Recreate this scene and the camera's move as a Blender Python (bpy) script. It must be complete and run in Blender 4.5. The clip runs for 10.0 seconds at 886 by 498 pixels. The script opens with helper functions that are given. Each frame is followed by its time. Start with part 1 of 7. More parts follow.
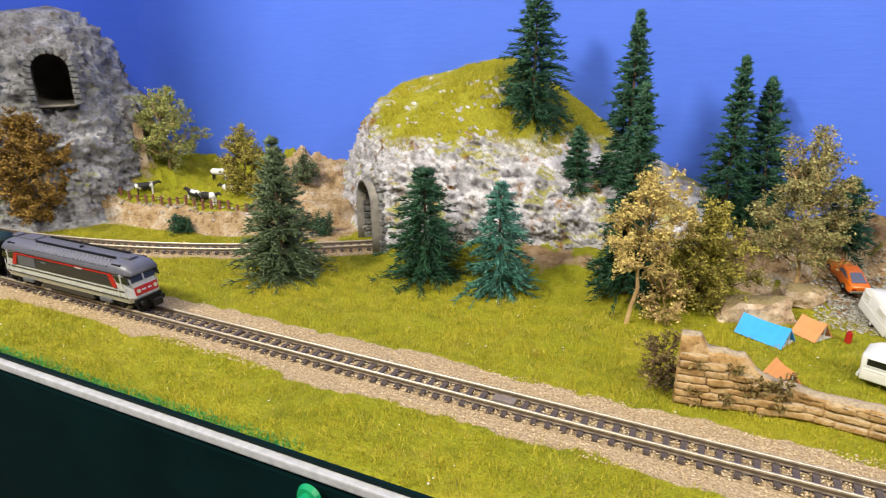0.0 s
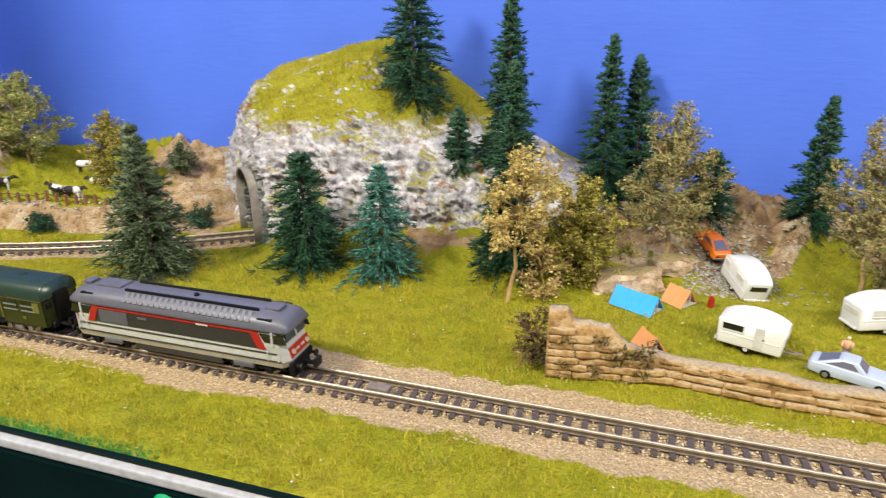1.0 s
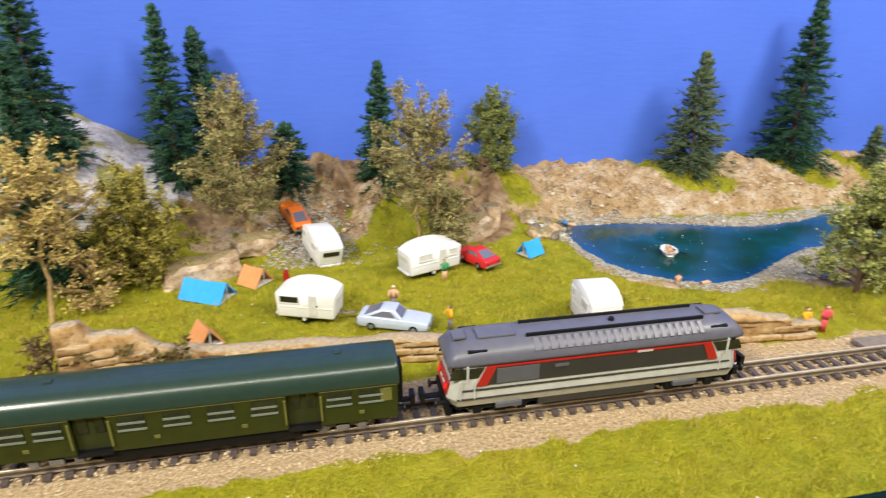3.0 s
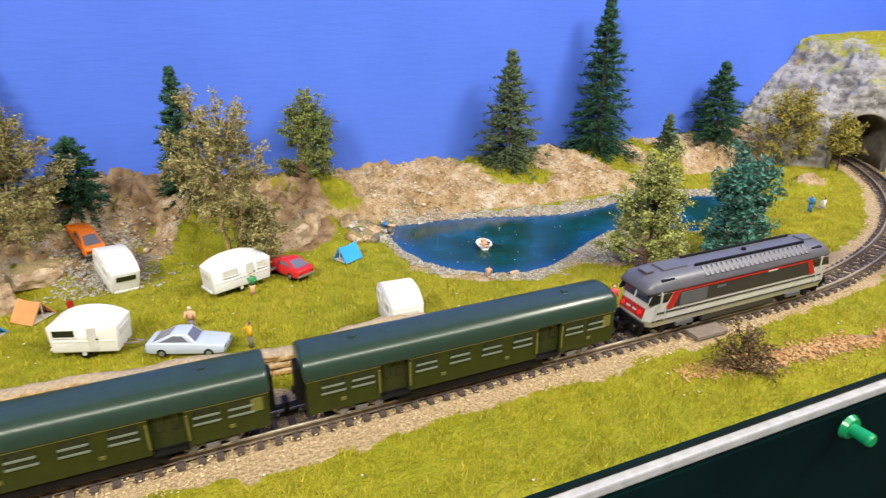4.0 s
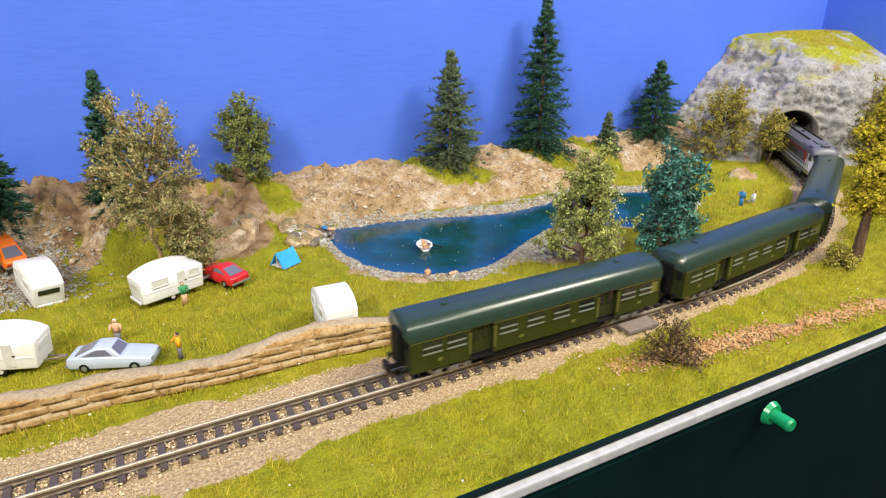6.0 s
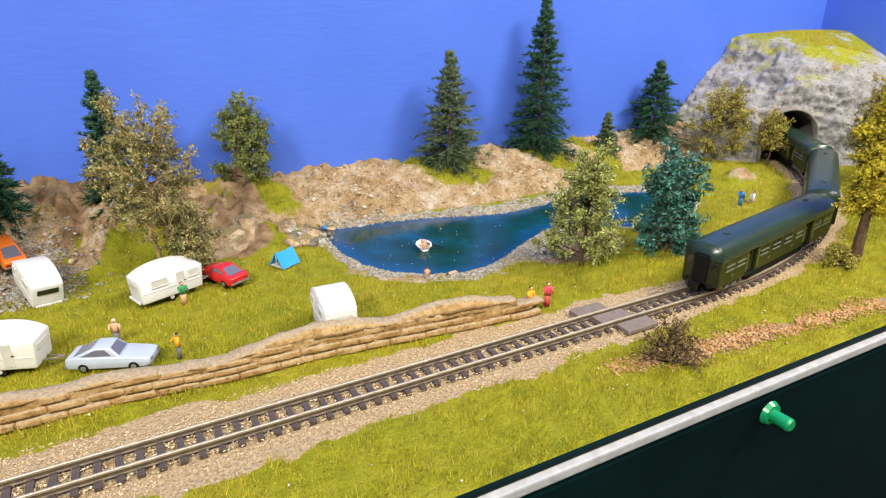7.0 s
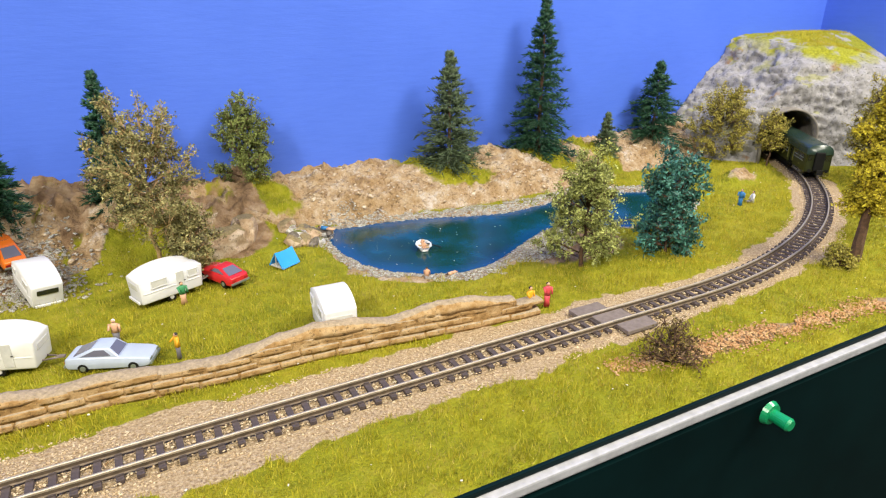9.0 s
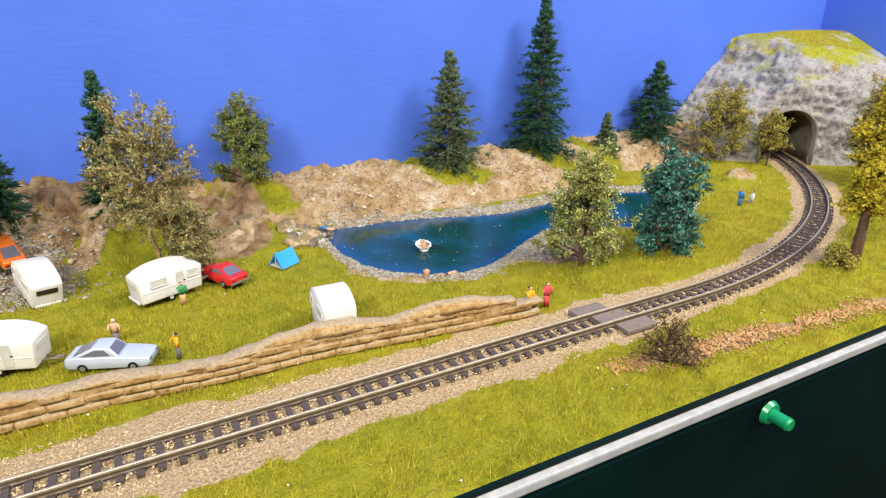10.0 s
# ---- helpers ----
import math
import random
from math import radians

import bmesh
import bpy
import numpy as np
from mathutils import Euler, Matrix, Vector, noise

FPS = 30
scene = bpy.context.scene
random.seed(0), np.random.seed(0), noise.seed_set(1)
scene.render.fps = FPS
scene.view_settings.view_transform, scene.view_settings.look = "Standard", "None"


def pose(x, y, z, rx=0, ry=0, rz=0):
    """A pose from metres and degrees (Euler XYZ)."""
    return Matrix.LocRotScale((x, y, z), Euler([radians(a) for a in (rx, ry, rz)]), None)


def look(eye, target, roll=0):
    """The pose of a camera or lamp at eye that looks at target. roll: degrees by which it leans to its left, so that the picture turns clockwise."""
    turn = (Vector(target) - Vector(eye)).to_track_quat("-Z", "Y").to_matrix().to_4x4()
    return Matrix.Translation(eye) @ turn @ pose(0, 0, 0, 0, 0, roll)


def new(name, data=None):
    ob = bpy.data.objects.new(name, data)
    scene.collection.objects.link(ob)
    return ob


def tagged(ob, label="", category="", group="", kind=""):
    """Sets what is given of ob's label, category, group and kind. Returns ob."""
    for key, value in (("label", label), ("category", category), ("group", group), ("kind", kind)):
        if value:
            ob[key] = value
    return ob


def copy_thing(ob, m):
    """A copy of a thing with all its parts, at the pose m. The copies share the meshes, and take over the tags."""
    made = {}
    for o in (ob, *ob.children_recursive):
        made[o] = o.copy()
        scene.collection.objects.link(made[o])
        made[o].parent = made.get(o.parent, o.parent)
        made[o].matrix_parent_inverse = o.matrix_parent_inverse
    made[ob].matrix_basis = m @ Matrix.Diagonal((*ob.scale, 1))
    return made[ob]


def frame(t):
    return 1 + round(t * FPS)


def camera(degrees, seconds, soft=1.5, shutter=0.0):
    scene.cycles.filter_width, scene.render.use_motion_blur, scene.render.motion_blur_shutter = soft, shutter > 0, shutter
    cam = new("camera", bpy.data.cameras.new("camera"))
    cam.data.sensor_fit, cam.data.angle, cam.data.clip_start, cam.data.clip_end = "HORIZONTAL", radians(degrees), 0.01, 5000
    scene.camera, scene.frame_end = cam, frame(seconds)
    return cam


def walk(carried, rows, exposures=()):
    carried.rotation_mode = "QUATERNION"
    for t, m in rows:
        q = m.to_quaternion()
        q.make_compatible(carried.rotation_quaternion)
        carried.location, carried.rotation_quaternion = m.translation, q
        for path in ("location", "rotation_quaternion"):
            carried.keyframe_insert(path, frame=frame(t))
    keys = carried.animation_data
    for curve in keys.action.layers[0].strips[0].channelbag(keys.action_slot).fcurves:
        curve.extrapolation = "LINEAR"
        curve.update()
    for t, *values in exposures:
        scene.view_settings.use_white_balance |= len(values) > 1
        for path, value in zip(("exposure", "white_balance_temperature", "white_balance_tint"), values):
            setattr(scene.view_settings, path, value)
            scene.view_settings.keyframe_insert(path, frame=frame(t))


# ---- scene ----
cam = camera(71.6, 10.0, soft=1.2, shutter=0.3)
METRES, EYE, TILT, LEAN, TURN = 0.138, 0.1366, -19.3, 0.0, 25.05
ROWS = [
    (0.0, 0.0, 0.0, 0.0, 0.0, 0.0, -0.0),
    (0.5, 0.0609, 0.0189, -0.0005, -3.27, -0.93, 1.18),
    (1.0, 0.1452, 0.0341, -0.0042, -7.62, -1.6, 2.63),
    (1.5, 0.2418, 0.0418, -0.0089, -12.58, -2.73, 4.36),
    (2.0, 0.371, 0.0343, -0.019, -19.18, -3.74, 6.53),
    (2.5, 0.5173, 0.0075, -0.0375, -26.93, -5.46, 8.95),
    (3.0, 0.656, -0.0408, -0.0566, -34.64, -6.92, 11.2),
    (4.5, 0.8994, -0.204, -0.1123, -50.0, -10.35, 15.02),
    (5.0, 0.9068, -0.214, -0.1147, -50.78, -10.54, 15.18),
    (5.5, 0.9091, -0.2165, -0.1146, -50.91, -10.57, 15.21),
    (7.0, 0.9101, -0.2172, -0.1148, -51.03, -10.61, 15.22),
    (7.5, 0.9101, -0.2175, -0.1151, -51.03, -10.61, 15.22),
    (8.0, 0.9102, -0.2175, -0.1155, -51.03, -10.6, 15.23),
    (8.5, 0.9103, -0.2176, -0.1158, -51.02, -10.59, 15.23),
    (9.0, 0.9104, -0.2178, -0.116, -51.03, -10.58, 15.23),
    (9.5, 0.9103, -0.2179, -0.1165, -51.02, -10.57, 15.23),
    (10.0, 0.9106, -0.2179, -0.1167, -51.05, -10.57, 15.24),
]
walk(cam, [(t, pose(0, 0, EYE, TILT, LEAN, TURN) @ pose(METRES * x, METRES * y, METRES * z, 90 + pitch, roll, yaw)) for t, x, y, z, yaw, pitch, roll in ROWS])

# ---------- world, lights, exposure ----------
world = bpy.data.worlds.new("room_air")
scene.world = world
world.use_nodes = True
world.node_tree.nodes["Background"].inputs[0].default_value = (0.80, 0.88, 1.0, 1)
world.node_tree.nodes["Background"].inputs[1].default_value = 0.25


def area_lamp(name, eye, target, size_x, size_y, watts, colour):
    d = bpy.data.lights.new(name, "AREA")
    d.shape, d.size, d.size_y, d.energy, d.color = "RECTANGLE", size_x, size_y, watts, colour
    ob = new(name, d)
    ob.matrix_world = look(eye, target)
    return ob


# fluorescent fitting on the room's ceiling in front of the layout, and two strips at the layout's ends
area_lamp("ceiling_lamp", (0.17, -0.62, 1.12), (0.15, 0.36, 0.05), 1.4, 0.16, 21.0, (1.0, 0.955, 0.82))
area_lamp("strip_lamp_right", (0.72, -0.06, 0.66), (0.48, 0.20, 0.0), 0.20, 0.16, 8.0, (1.0, 0.945, 0.80))
area_lamp("strip_lamp_left", (-0.66, -0.42, 0.90), (-0.16, 0.26, 0.0), 0.20, 0.16, 19.5, (1.0, 0.95, 0.81))
scene.view_settings.exposure = -0.12

# ---------- numbers of the plan ----------
WALL_Y, FRONT_Y, LEFT_X, RIGHT_X = 0.430, 0.138, -0.512, 0.772
TRACK_Y, ARC_X, ARC_R = 0.1965, 0.347, 0.335
RAIL_TOP = 0.0038


# ---------- noise ----------
def _hash(i, j, k, seed):
    n = (i * 374761393 + j * 668265263 + k * 1442695041 + seed * 69069) & 0xFFFFFFFF
    n = ((n ^ (n >> 13)) * 1274126177) & 0xFFFFFFFF
    n = n ^ (n >> 16)
    return (n & 0xFFFF) / 65535.0


def vnoise(x, y, z, seed=0):
    x, y, z = np.broadcast_arrays(np.asarray(x, float), np.asarray(y, float), np.asarray(z, float))
    i, j, k = np.floor(x).astype(np.int64), np.floor(y).astype(np.int64), np.floor(z).astype(np.int64)
    u, v, w = x - i, y - j, z - k
    u, v, w = u * u * (3 - 2 * u), v * v * (3 - 2 * v), w * w * (3 - 2 * w)
    r = 0
    for a in (0, 1):
        for b in (0, 1):
            for c in (0, 1):
                r = r + _hash(i + a, j + b, k + c, seed) * np.where(a, u, 1 - u) * np.where(b, v, 1 - v) * np.where(c, w, 1 - w)
    return r * 2 - 1


def fbm(x, y, z=0.0, scale=100.0, octaves=4, seed=0, gain=0.5):
    r, amp, total = 0, 1.0, 0.0
    for o in range(octaves):
        f = scale * 2.03 ** o
        r = r + amp * vnoise(np.asarray(x) * f, np.asarray(y) * f, np.asarray(z) * f, seed + o * 7)
        total += amp
        amp *= gain
    return r / total


def sstep(a, b, x):
    u = np.clip((np.asarray(x, float) - a) / (b - a), 0, 1)
    return u * u * (3 - 2 * u)


# ---------- materials ----------
def node_material(name):
    m = bpy.data.materials.new(name)
    m.use_nodes = True
    return m, m.node_tree.nodes, m.node_tree.links, m.node_tree.nodes["Principled BSDF"]


def coords(nodes, world_space=True):
    if world_space:
        return nodes.new("ShaderNodeNewGeometry").outputs["Position"]
    return nodes.new("ShaderNodeTexCoord").outputs["Object"]


def noise_node(nodes, links, where, scale, detail=4.0, rough=0.6):
    n = nodes.new("ShaderNodeTexNoise")
    n.inputs["Scale"].default_value, n.inputs["Detail"].default_value, n.inputs["Roughness"].default_value = scale, detail, rough
    links.new(where, n.inputs["Vector"])
    return n.outputs["Fac"]


def ramp_node(nodes, links, fac, stops):
    r = nodes.new("ShaderNodeValToRGB")
    while len(r.color_ramp.elements) < len(stops):
        r.color_ramp.elements.new(0.5)
    for e, (p, c) in zip(r.color_ramp.elements, stops):
        e.position, e.color = p, (*c, 1)
    links.new(fac, r.inputs["Fac"])
    return r.outputs["Color"]


def mix_node(nodes, links, fac, a, b, mode="MIX"):
    n = nodes.new("ShaderNodeMix")
    n.data_type, n.blend_type = "RGBA", mode
    for value, i in ((fac, 0), (a, 6), (b, 7)):
        if isinstance(value, (int, float)):
            n.inputs[i].default_value = value
        elif isinstance(value, tuple):
            n.inputs[i].default_value = (*value, 1)
        else:
            links.new(value, n.inputs[i])
    return n.outputs[2]


def bump_node(nodes, links, height, bsdf, strength, distance):
    b = nodes.new("ShaderNodeBump")
    b.inputs["Strength"].default_value, b.inputs["Distance"].default_value = strength, distance
    links.new(height, b.inputs["Height"])
    links.new(b.outputs["Normal"], bsdf.inputs["Normal"])


def paint(name, colour, rough=0.5, metal=0.0, vary=0.12, scale=300.0, bump=0.1, spec=0.5, world_space=False):
    """A plain coated or moulded surface with faint mottling and fine relief."""
    m, nodes, links, bsdf = node_material(name)
    where = coords(nodes, world_space)
    a = noise_node(nodes, links, where, scale)
    b = noise_node(nodes, links, where, scale * 6, 2.0)
    lo, hi = tuple(c * (1 - vary) for c in colour), tuple(min(1, c * (1 + vary)) for c in colour)
    links.new(ramp_node(nodes, links, a, [(0.3, lo), (0.7, hi)]), bsdf.inputs["Base Color"])
    bsdf.inputs["Roughness"].default_value, bsdf.inputs["Metallic"].default_value = rough, metal
    bsdf.inputs["Specular IOR Level"].default_value = spec
    bump_node(nodes, links, b, bsdf, bump, 0.0002)
    return m


def foliage(name, dark, light, rough=0.6, scale=160.0):
    """Leaf or fibre colour that changes from clump to clump and from piece to piece."""
    m, nodes, links, bsdf = node_material(name)
    where = coords(nodes)
    a = noise_node(nodes, links, where, scale, 3.0)
    g = nodes.new("ShaderNodeNewGeometry")
    mid = tuple((p + q) / 2 for p, q in zip(dark, light))
    c1 = ramp_node(nodes, links, a, [(0.3, dark), (0.5, mid), (0.7, light)])
    c2 = ramp_node(nodes, links, g.outputs["Random Per Island"], [(0.0, tuple(0.4 * c for c in dark)), (0.5, mid), (1.0, tuple(min(1, 1.45 * c) for c in light))])
    links.new(mix_node(nodes, links, 0.5, c1, c2), bsdf.inputs["Base Color"])
    bsdf.inputs["Roughness"].default_value = rough
    bsdf.inputs["Specular IOR Level"].default_value = 0.3
    return m


def grass_material():
    """Static grass of mixed fibres: yellow-green, leaf green, straw and rusty patches."""
    m, nodes, links, bsdf = node_material("static_grass")
    where = coords(nodes)
    big = noise_node(nodes, links, where, 24.0, 4.0, 0.65)
    mid = noise_node(nodes, links, where, 120.0, 4.0, 0.65)
    rust = noise_node(nodes, links, where, 55.0, 5.0, 0.7)
    g = nodes.new("ShaderNodeNewGeometry")
    c = ramp_node(nodes, links, big, [(0.34, (0.26, 0.25, 0.009)), (0.5, (0.40, 0.33, 0.010)), (0.66, (0.54, 0.385, 0.020))])
    c = mix_node(nodes, links, 0.55, c, ramp_node(nodes, links, mid, [(0.30, (0.14, 0.17, 0.008)), (0.46, (0.36, 0.34, 0.014)), (0.58, (0.46, 0.40, 0.03)), (0.72, (0.55, 0.42, 0.10))]))
    c = mix_node(nodes, links, ramp_node(nodes, links, rust, [(0.57, (0, 0, 0)), (0.70, (0.75, 0.75, 0.75))]), c, (0.36, 0.20, 0.045))
    c = mix_node(nodes, links, 0.4, c, ramp_node(nodes, links, g.outputs["Random Per Island"], [(0.0, (0.10, 0.13, 0.006)), (0.5, (0.38, 0.345, 0.016)), (1.0, (0.68, 0.58, 0.10))]))
    links.new(c, bsdf.inputs["Base Color"])
    bsdf.inputs["Roughness"].default_value = 0.6
    bsdf.inputs["Specular IOR Level"].default_value = 0.3
    return m


def rock_material(name, dark, mid, light, moss=(0.20, 0.22, 0.02), moss_low=0.55, scale=70.0, stain=(0.30, 0.16, 0.06), stain_at=0.62, bump=0.9, zone=False):
    """Plaster rock: patches at two scales, crevice shade coloured into the pits, brown stains, flock or another tone
    where it lies flat.
    """
    m, nodes, links, bsdf = node_material(name)
    where = coords(nodes)
    n1 = noise_node(nodes, links, where, scale, 6.0, 0.65)
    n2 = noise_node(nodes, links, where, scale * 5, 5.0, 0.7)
    n3 = noise_node(nodes, links, where, scale * 0.55, 4.0, 0.6)
    c = ramp_node(nodes, links, n1, [(0.28, dark), (0.45, mid), (0.62, light)])
    # crevice shade in the colour: low n2, the bump's pits, multiplied towards black
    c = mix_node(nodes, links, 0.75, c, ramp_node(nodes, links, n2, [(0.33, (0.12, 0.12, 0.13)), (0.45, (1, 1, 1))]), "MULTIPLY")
    c = mix_node(nodes, links, ramp_node(nodes, links, n3, [(stain_at, (0, 0, 0)), (stain_at + 0.1, (1, 1, 1))]), c, stain)
    g = nodes.new("ShaderNodeNewGeometry")
    sep = nodes.new("ShaderNodeSeparateXYZ")
    links.new(g.outputs["Normal"], sep.inputs[0])
    add = nodes.new("ShaderNodeMath")
    add.operation = "MULTIPLY_ADD"
    links.new(n1, add.inputs[0])
    add.inputs[1].default_value = 0.55
    links.new(sep.outputs[2], add.inputs[2])
    half = nodes.new("ShaderNodeMath")
    half.operation = "MULTIPLY"
    links.new(add.outputs[0], half.inputs[0])
    half.inputs[1].default_value = 0.5
    fac = ramp_node(nodes, links, half.outputs[0], [(moss_low / 2 + 0.15, (0, 0, 0)), (moss_low / 2 + 0.185, (1, 1, 1))])
    if zone:
        at = nodes.new("ShaderNodeAttribute")
        at.attribute_name = "flock"
        mul = nodes.new("ShaderNodeMath")
        mul.operation = "MULTIPLY"
        links.new(fac, mul.inputs[0])
        links.new(at.outputs["Fac"], mul.inputs[1])
        fac = mul.outputs[0]
    flat_tone = ramp_node(nodes, links, n2, [(0.3, tuple(0.6 * v for v in moss)), (0.7, tuple(1.3 * v for v in moss))])
    links.new(mix_node(nodes, links, fac, c, flat_tone), bsdf.inputs["Base Color"])
    bsdf.inputs["Roughness"].default_value = 0.85
    bsdf.inputs["Specular IOR Level"].default_value = 0.25
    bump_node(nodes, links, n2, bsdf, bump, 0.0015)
    return m


def ground_material():
    """Grass flock, sandy ballast, bare earth and pale rock, laid by the painted zones of the sheet."""
    m, nodes, links, bsdf = node_material("flocked_ground")
    where = coords(nodes)
    big = noise_node(nodes, links, where, 26.0, 4.0)
    mid = noise_node(nodes, links, where, 130.0, 4.0)
    broad = noise_node(nodes, links, where, 75.0, 9.0, 0.72)
    crack = noise_node(nodes, links, where, 330.0, 5.0, 0.75)
    fine = noise_node(nodes, links, where, 900.0, 3.0, 0.7)
    grass = ramp_node(nodes, links, big, [(0.34, (0.20, 0.21, 0.010)), (0.5, (0.30, 0.285, 0.013)), (0.66, (0.40, 0.33, 0.025))])
    grass = mix_node(nodes, links, 0.5, grass, ramp_node(nodes, links, mid, [(0.3, (0.13, 0.15, 0.01)), (0.55, (0.33, 0.34, 0.02)), (0.75, (0.42, 0.33, 0.06))]))
    sand = ramp_node(nodes, links, fine, [(0.3, (0.25, 0.165, 0.09)), (0.48, (0.47, 0.34, 0.20)), (0.68, (0.66, 0.52, 0.36))])
    earth = ramp_node(nodes, links, mid, [(0.3, (0.15, 0.09, 0.05)), (0.5, (0.33, 0.21, 0.115)), (0.7, (0.48, 0.35, 0.22))])
    stone = ramp_node(nodes, links, broad, [(0.33, (0.26, 0.165, 0.085)), (0.45, (0.45, 0.30, 0.155)), (0.56, (0.57, 0.43, 0.28)), (0.67, (0.70, 0.62, 0.55))])
    stone = mix_node(nodes, links, 0.7, stone, ramp_node(nodes, links, crack, [(0.36, (0.20, 0.15, 0.12)), (0.46, (1, 1, 1))]), "MULTIPLY")
    stone = mix_node(nodes, links, 0.35, stone, ramp_node(nodes, links, fine, [(0.3, (0.3, 0.25, 0.22)), (0.58, (1, 1, 1))]), "MULTIPLY")
    colour = grass
    for key, layer in (("sand", sand), ("earth", earth), ("stone", stone)):
        at = nodes.new("ShaderNodeAttribute")
        at.attribute_name = key
        add = nodes.new("ShaderNodeMath")
        add.operation = "MULTIPLY_ADD"
        links.new(mid, add.inputs[0])
        add.inputs[1].default_value = 0.6
        links.new(at.outputs["Fac"], add.inputs[2])
        colour = mix_node(nodes, links, ramp_node(nodes, links, add.outputs[0], [(0.72, (0, 0, 0)), (0.86, (1, 1, 1))]), colour, layer)
    links.new(colour, bsdf.inputs["Base Color"])
    bsdf.inputs["Roughness"].default_value = 0.9
    bsdf.inputs["Specular IOR Level"].default_value = 0.2
    rough = nodes.new("ShaderNodeMath")
    rough.operation = "MULTIPLY_ADD"
    links.new(crack, rough.inputs[0])
    rough.inputs[1].default_value = 2.6
    links.new(fine, rough.inputs[2])
    bump_node(nodes, links, rough.outputs[0], bsdf, 0.9, 0.0012)
    return m


def backdrop_material():
    m, nodes, links, bsdf = node_material("blue_wall_paint")
    where = coords(nodes)
    a = noise_node(nodes, links, where, 7.0, 3.0)
    st = nodes.new("ShaderNodeMapping")
    st.inputs["Scale"].default_value = (60, 60, 420)
    links.new(where, st.inputs["Vector"])
    b = noise_node(nodes, links, st.outputs[0], 1.0, 4.0, 0.7)
    c = ramp_node(nodes, links, a, [(0.3, (0.068, 0.150, 0.66)), (0.7, (0.083, 0.174, 0.73))])
    c = mix_node(nodes, links, 0.25, c, ramp_node(nodes, links, b, [(0.3, (0.75, 0.78, 0.85)), (0.6, (1, 1, 1))]), "MULTIPLY")
    links.new(c, bsdf.inputs["Base Color"])
    bsdf.inputs["Roughness"].default_value = 0.55
    bsdf.inputs["Specular IOR Level"].default_value = 0.3
    bump_node(nodes, links, b, bsdf, 0.25, 0.0006)
    return m


def water_material():
    m, nodes, links, bsdf = node_material("resin_water")
    where = coords(nodes)
    a = noise_node(nodes, links, where, 34.0, 4.0)
    b = noise_node(nodes, links, where, 500.0, 3.0)
    c = noise_node(nodes, links, where, 900.0, 2.0, 0.4)
    deep = ramp_node(nodes, links, a, [(0.38, (0.006, 0.036, 0.030)), (0.52, (0.004, 0.048, 0.062)), (0.66, (0.006, 0.068, 0.13))])
    at = nodes.new("ShaderNodeAttribute")
    at.attribute_name = "depth"
    col = mix_node(nodes, links, at.outputs["Fac"], (0.006, 0.060, 0.165), deep)
    col = mix_node(nodes, links, ramp_node(nodes, links, c, [(0.75, (0, 0, 0)), (0.79, (1, 1, 1))]), col, (0.35, 0.42, 0.45))
    links.new(col, bsdf.inputs["Base Color"])
    bsdf.inputs["Roughness"].default_value = 0.07
    bsdf.inputs["IOR"].default_value = 1.45
    bump_node(nodes, links, b, bsdf, 0.12, 0.0006)
    return m


def glass_material(name, colour, rough=0.06):
    m, nodes, links, bsdf = node_material(name)
    bsdf.inputs["Base Color"].default_value = (*colour, 1)
    bsdf.inputs["Roughness"].default_value = rough
    bsdf.inputs["IOR"].default_value = 1.5
    bsdf.inputs["Specular IOR Level"].default_value = 0.8
    return m


M_BACK = backdrop_material()
M_GROUND = ground_material()
M_GRASS = grass_material()
M_GRASS_EDGE = foliage("green_turf_scatter", (0.02, 0.22, 0.05), (0.05, 0.36, 0.10), 0.7, 200.0)
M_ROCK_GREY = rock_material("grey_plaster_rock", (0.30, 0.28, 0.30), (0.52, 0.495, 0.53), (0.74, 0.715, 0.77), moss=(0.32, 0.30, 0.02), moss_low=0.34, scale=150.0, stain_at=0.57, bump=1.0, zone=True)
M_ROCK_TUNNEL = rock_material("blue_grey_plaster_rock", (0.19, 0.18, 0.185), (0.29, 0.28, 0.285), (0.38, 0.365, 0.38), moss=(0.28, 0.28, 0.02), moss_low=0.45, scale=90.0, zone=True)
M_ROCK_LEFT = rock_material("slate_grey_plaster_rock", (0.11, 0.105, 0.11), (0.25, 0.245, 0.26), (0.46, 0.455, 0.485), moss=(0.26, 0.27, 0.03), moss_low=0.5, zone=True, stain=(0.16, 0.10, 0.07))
# on the next four, moss only sets another stone tone for upward faces
M_ROCK_TAN = rock_material("tan_stone", (0.20, 0.13, 0.08), (0.42, 0.29, 0.18), (0.60, 0.48, 0.36), moss=(0.26, 0.2, 0.1), moss_low=0.65, scale=120.0, bump=0.5)
M_STONE_WALL = rock_material("sandstone_wall", (0.17, 0.09, 0.03), (0.36, 0.215, 0.085), (0.52, 0.36, 0.19), moss=(0.36, 0.28, 0.19), moss_low=0.62, scale=150.0, bump=0.4)
M_DARK_STONE = rock_material("dark_rubble", (0.05, 0.045, 0.04), (0.16, 0.13, 0.11), (0.34, 0.30, 0.27), moss=(0.2, 0.17, 0.12), moss_low=0.7, scale=200.0)
M_PORTAL = rock_material("cut_stone_portal", (0.07, 0.07, 0.075), (0.17, 0.17, 0.175), (0.30, 0.30, 0.30), moss=(0.3, 0.28, 0.2), moss_low=0.7, scale=220.0)
M_BORE = paint("tunnel_lining", (0.20, 0.18, 0.16), 0.9, vary=0.35, scale=120.0, world_space=True)
M_WATER = water_material()
M_PEBBLE = rock_material("shore_pebbles", (0.20, 0.15, 0.11), (0.46, 0.41, 0.36), (0.80, 0.78, 0.76), moss_low=0.9, scale=400.0)
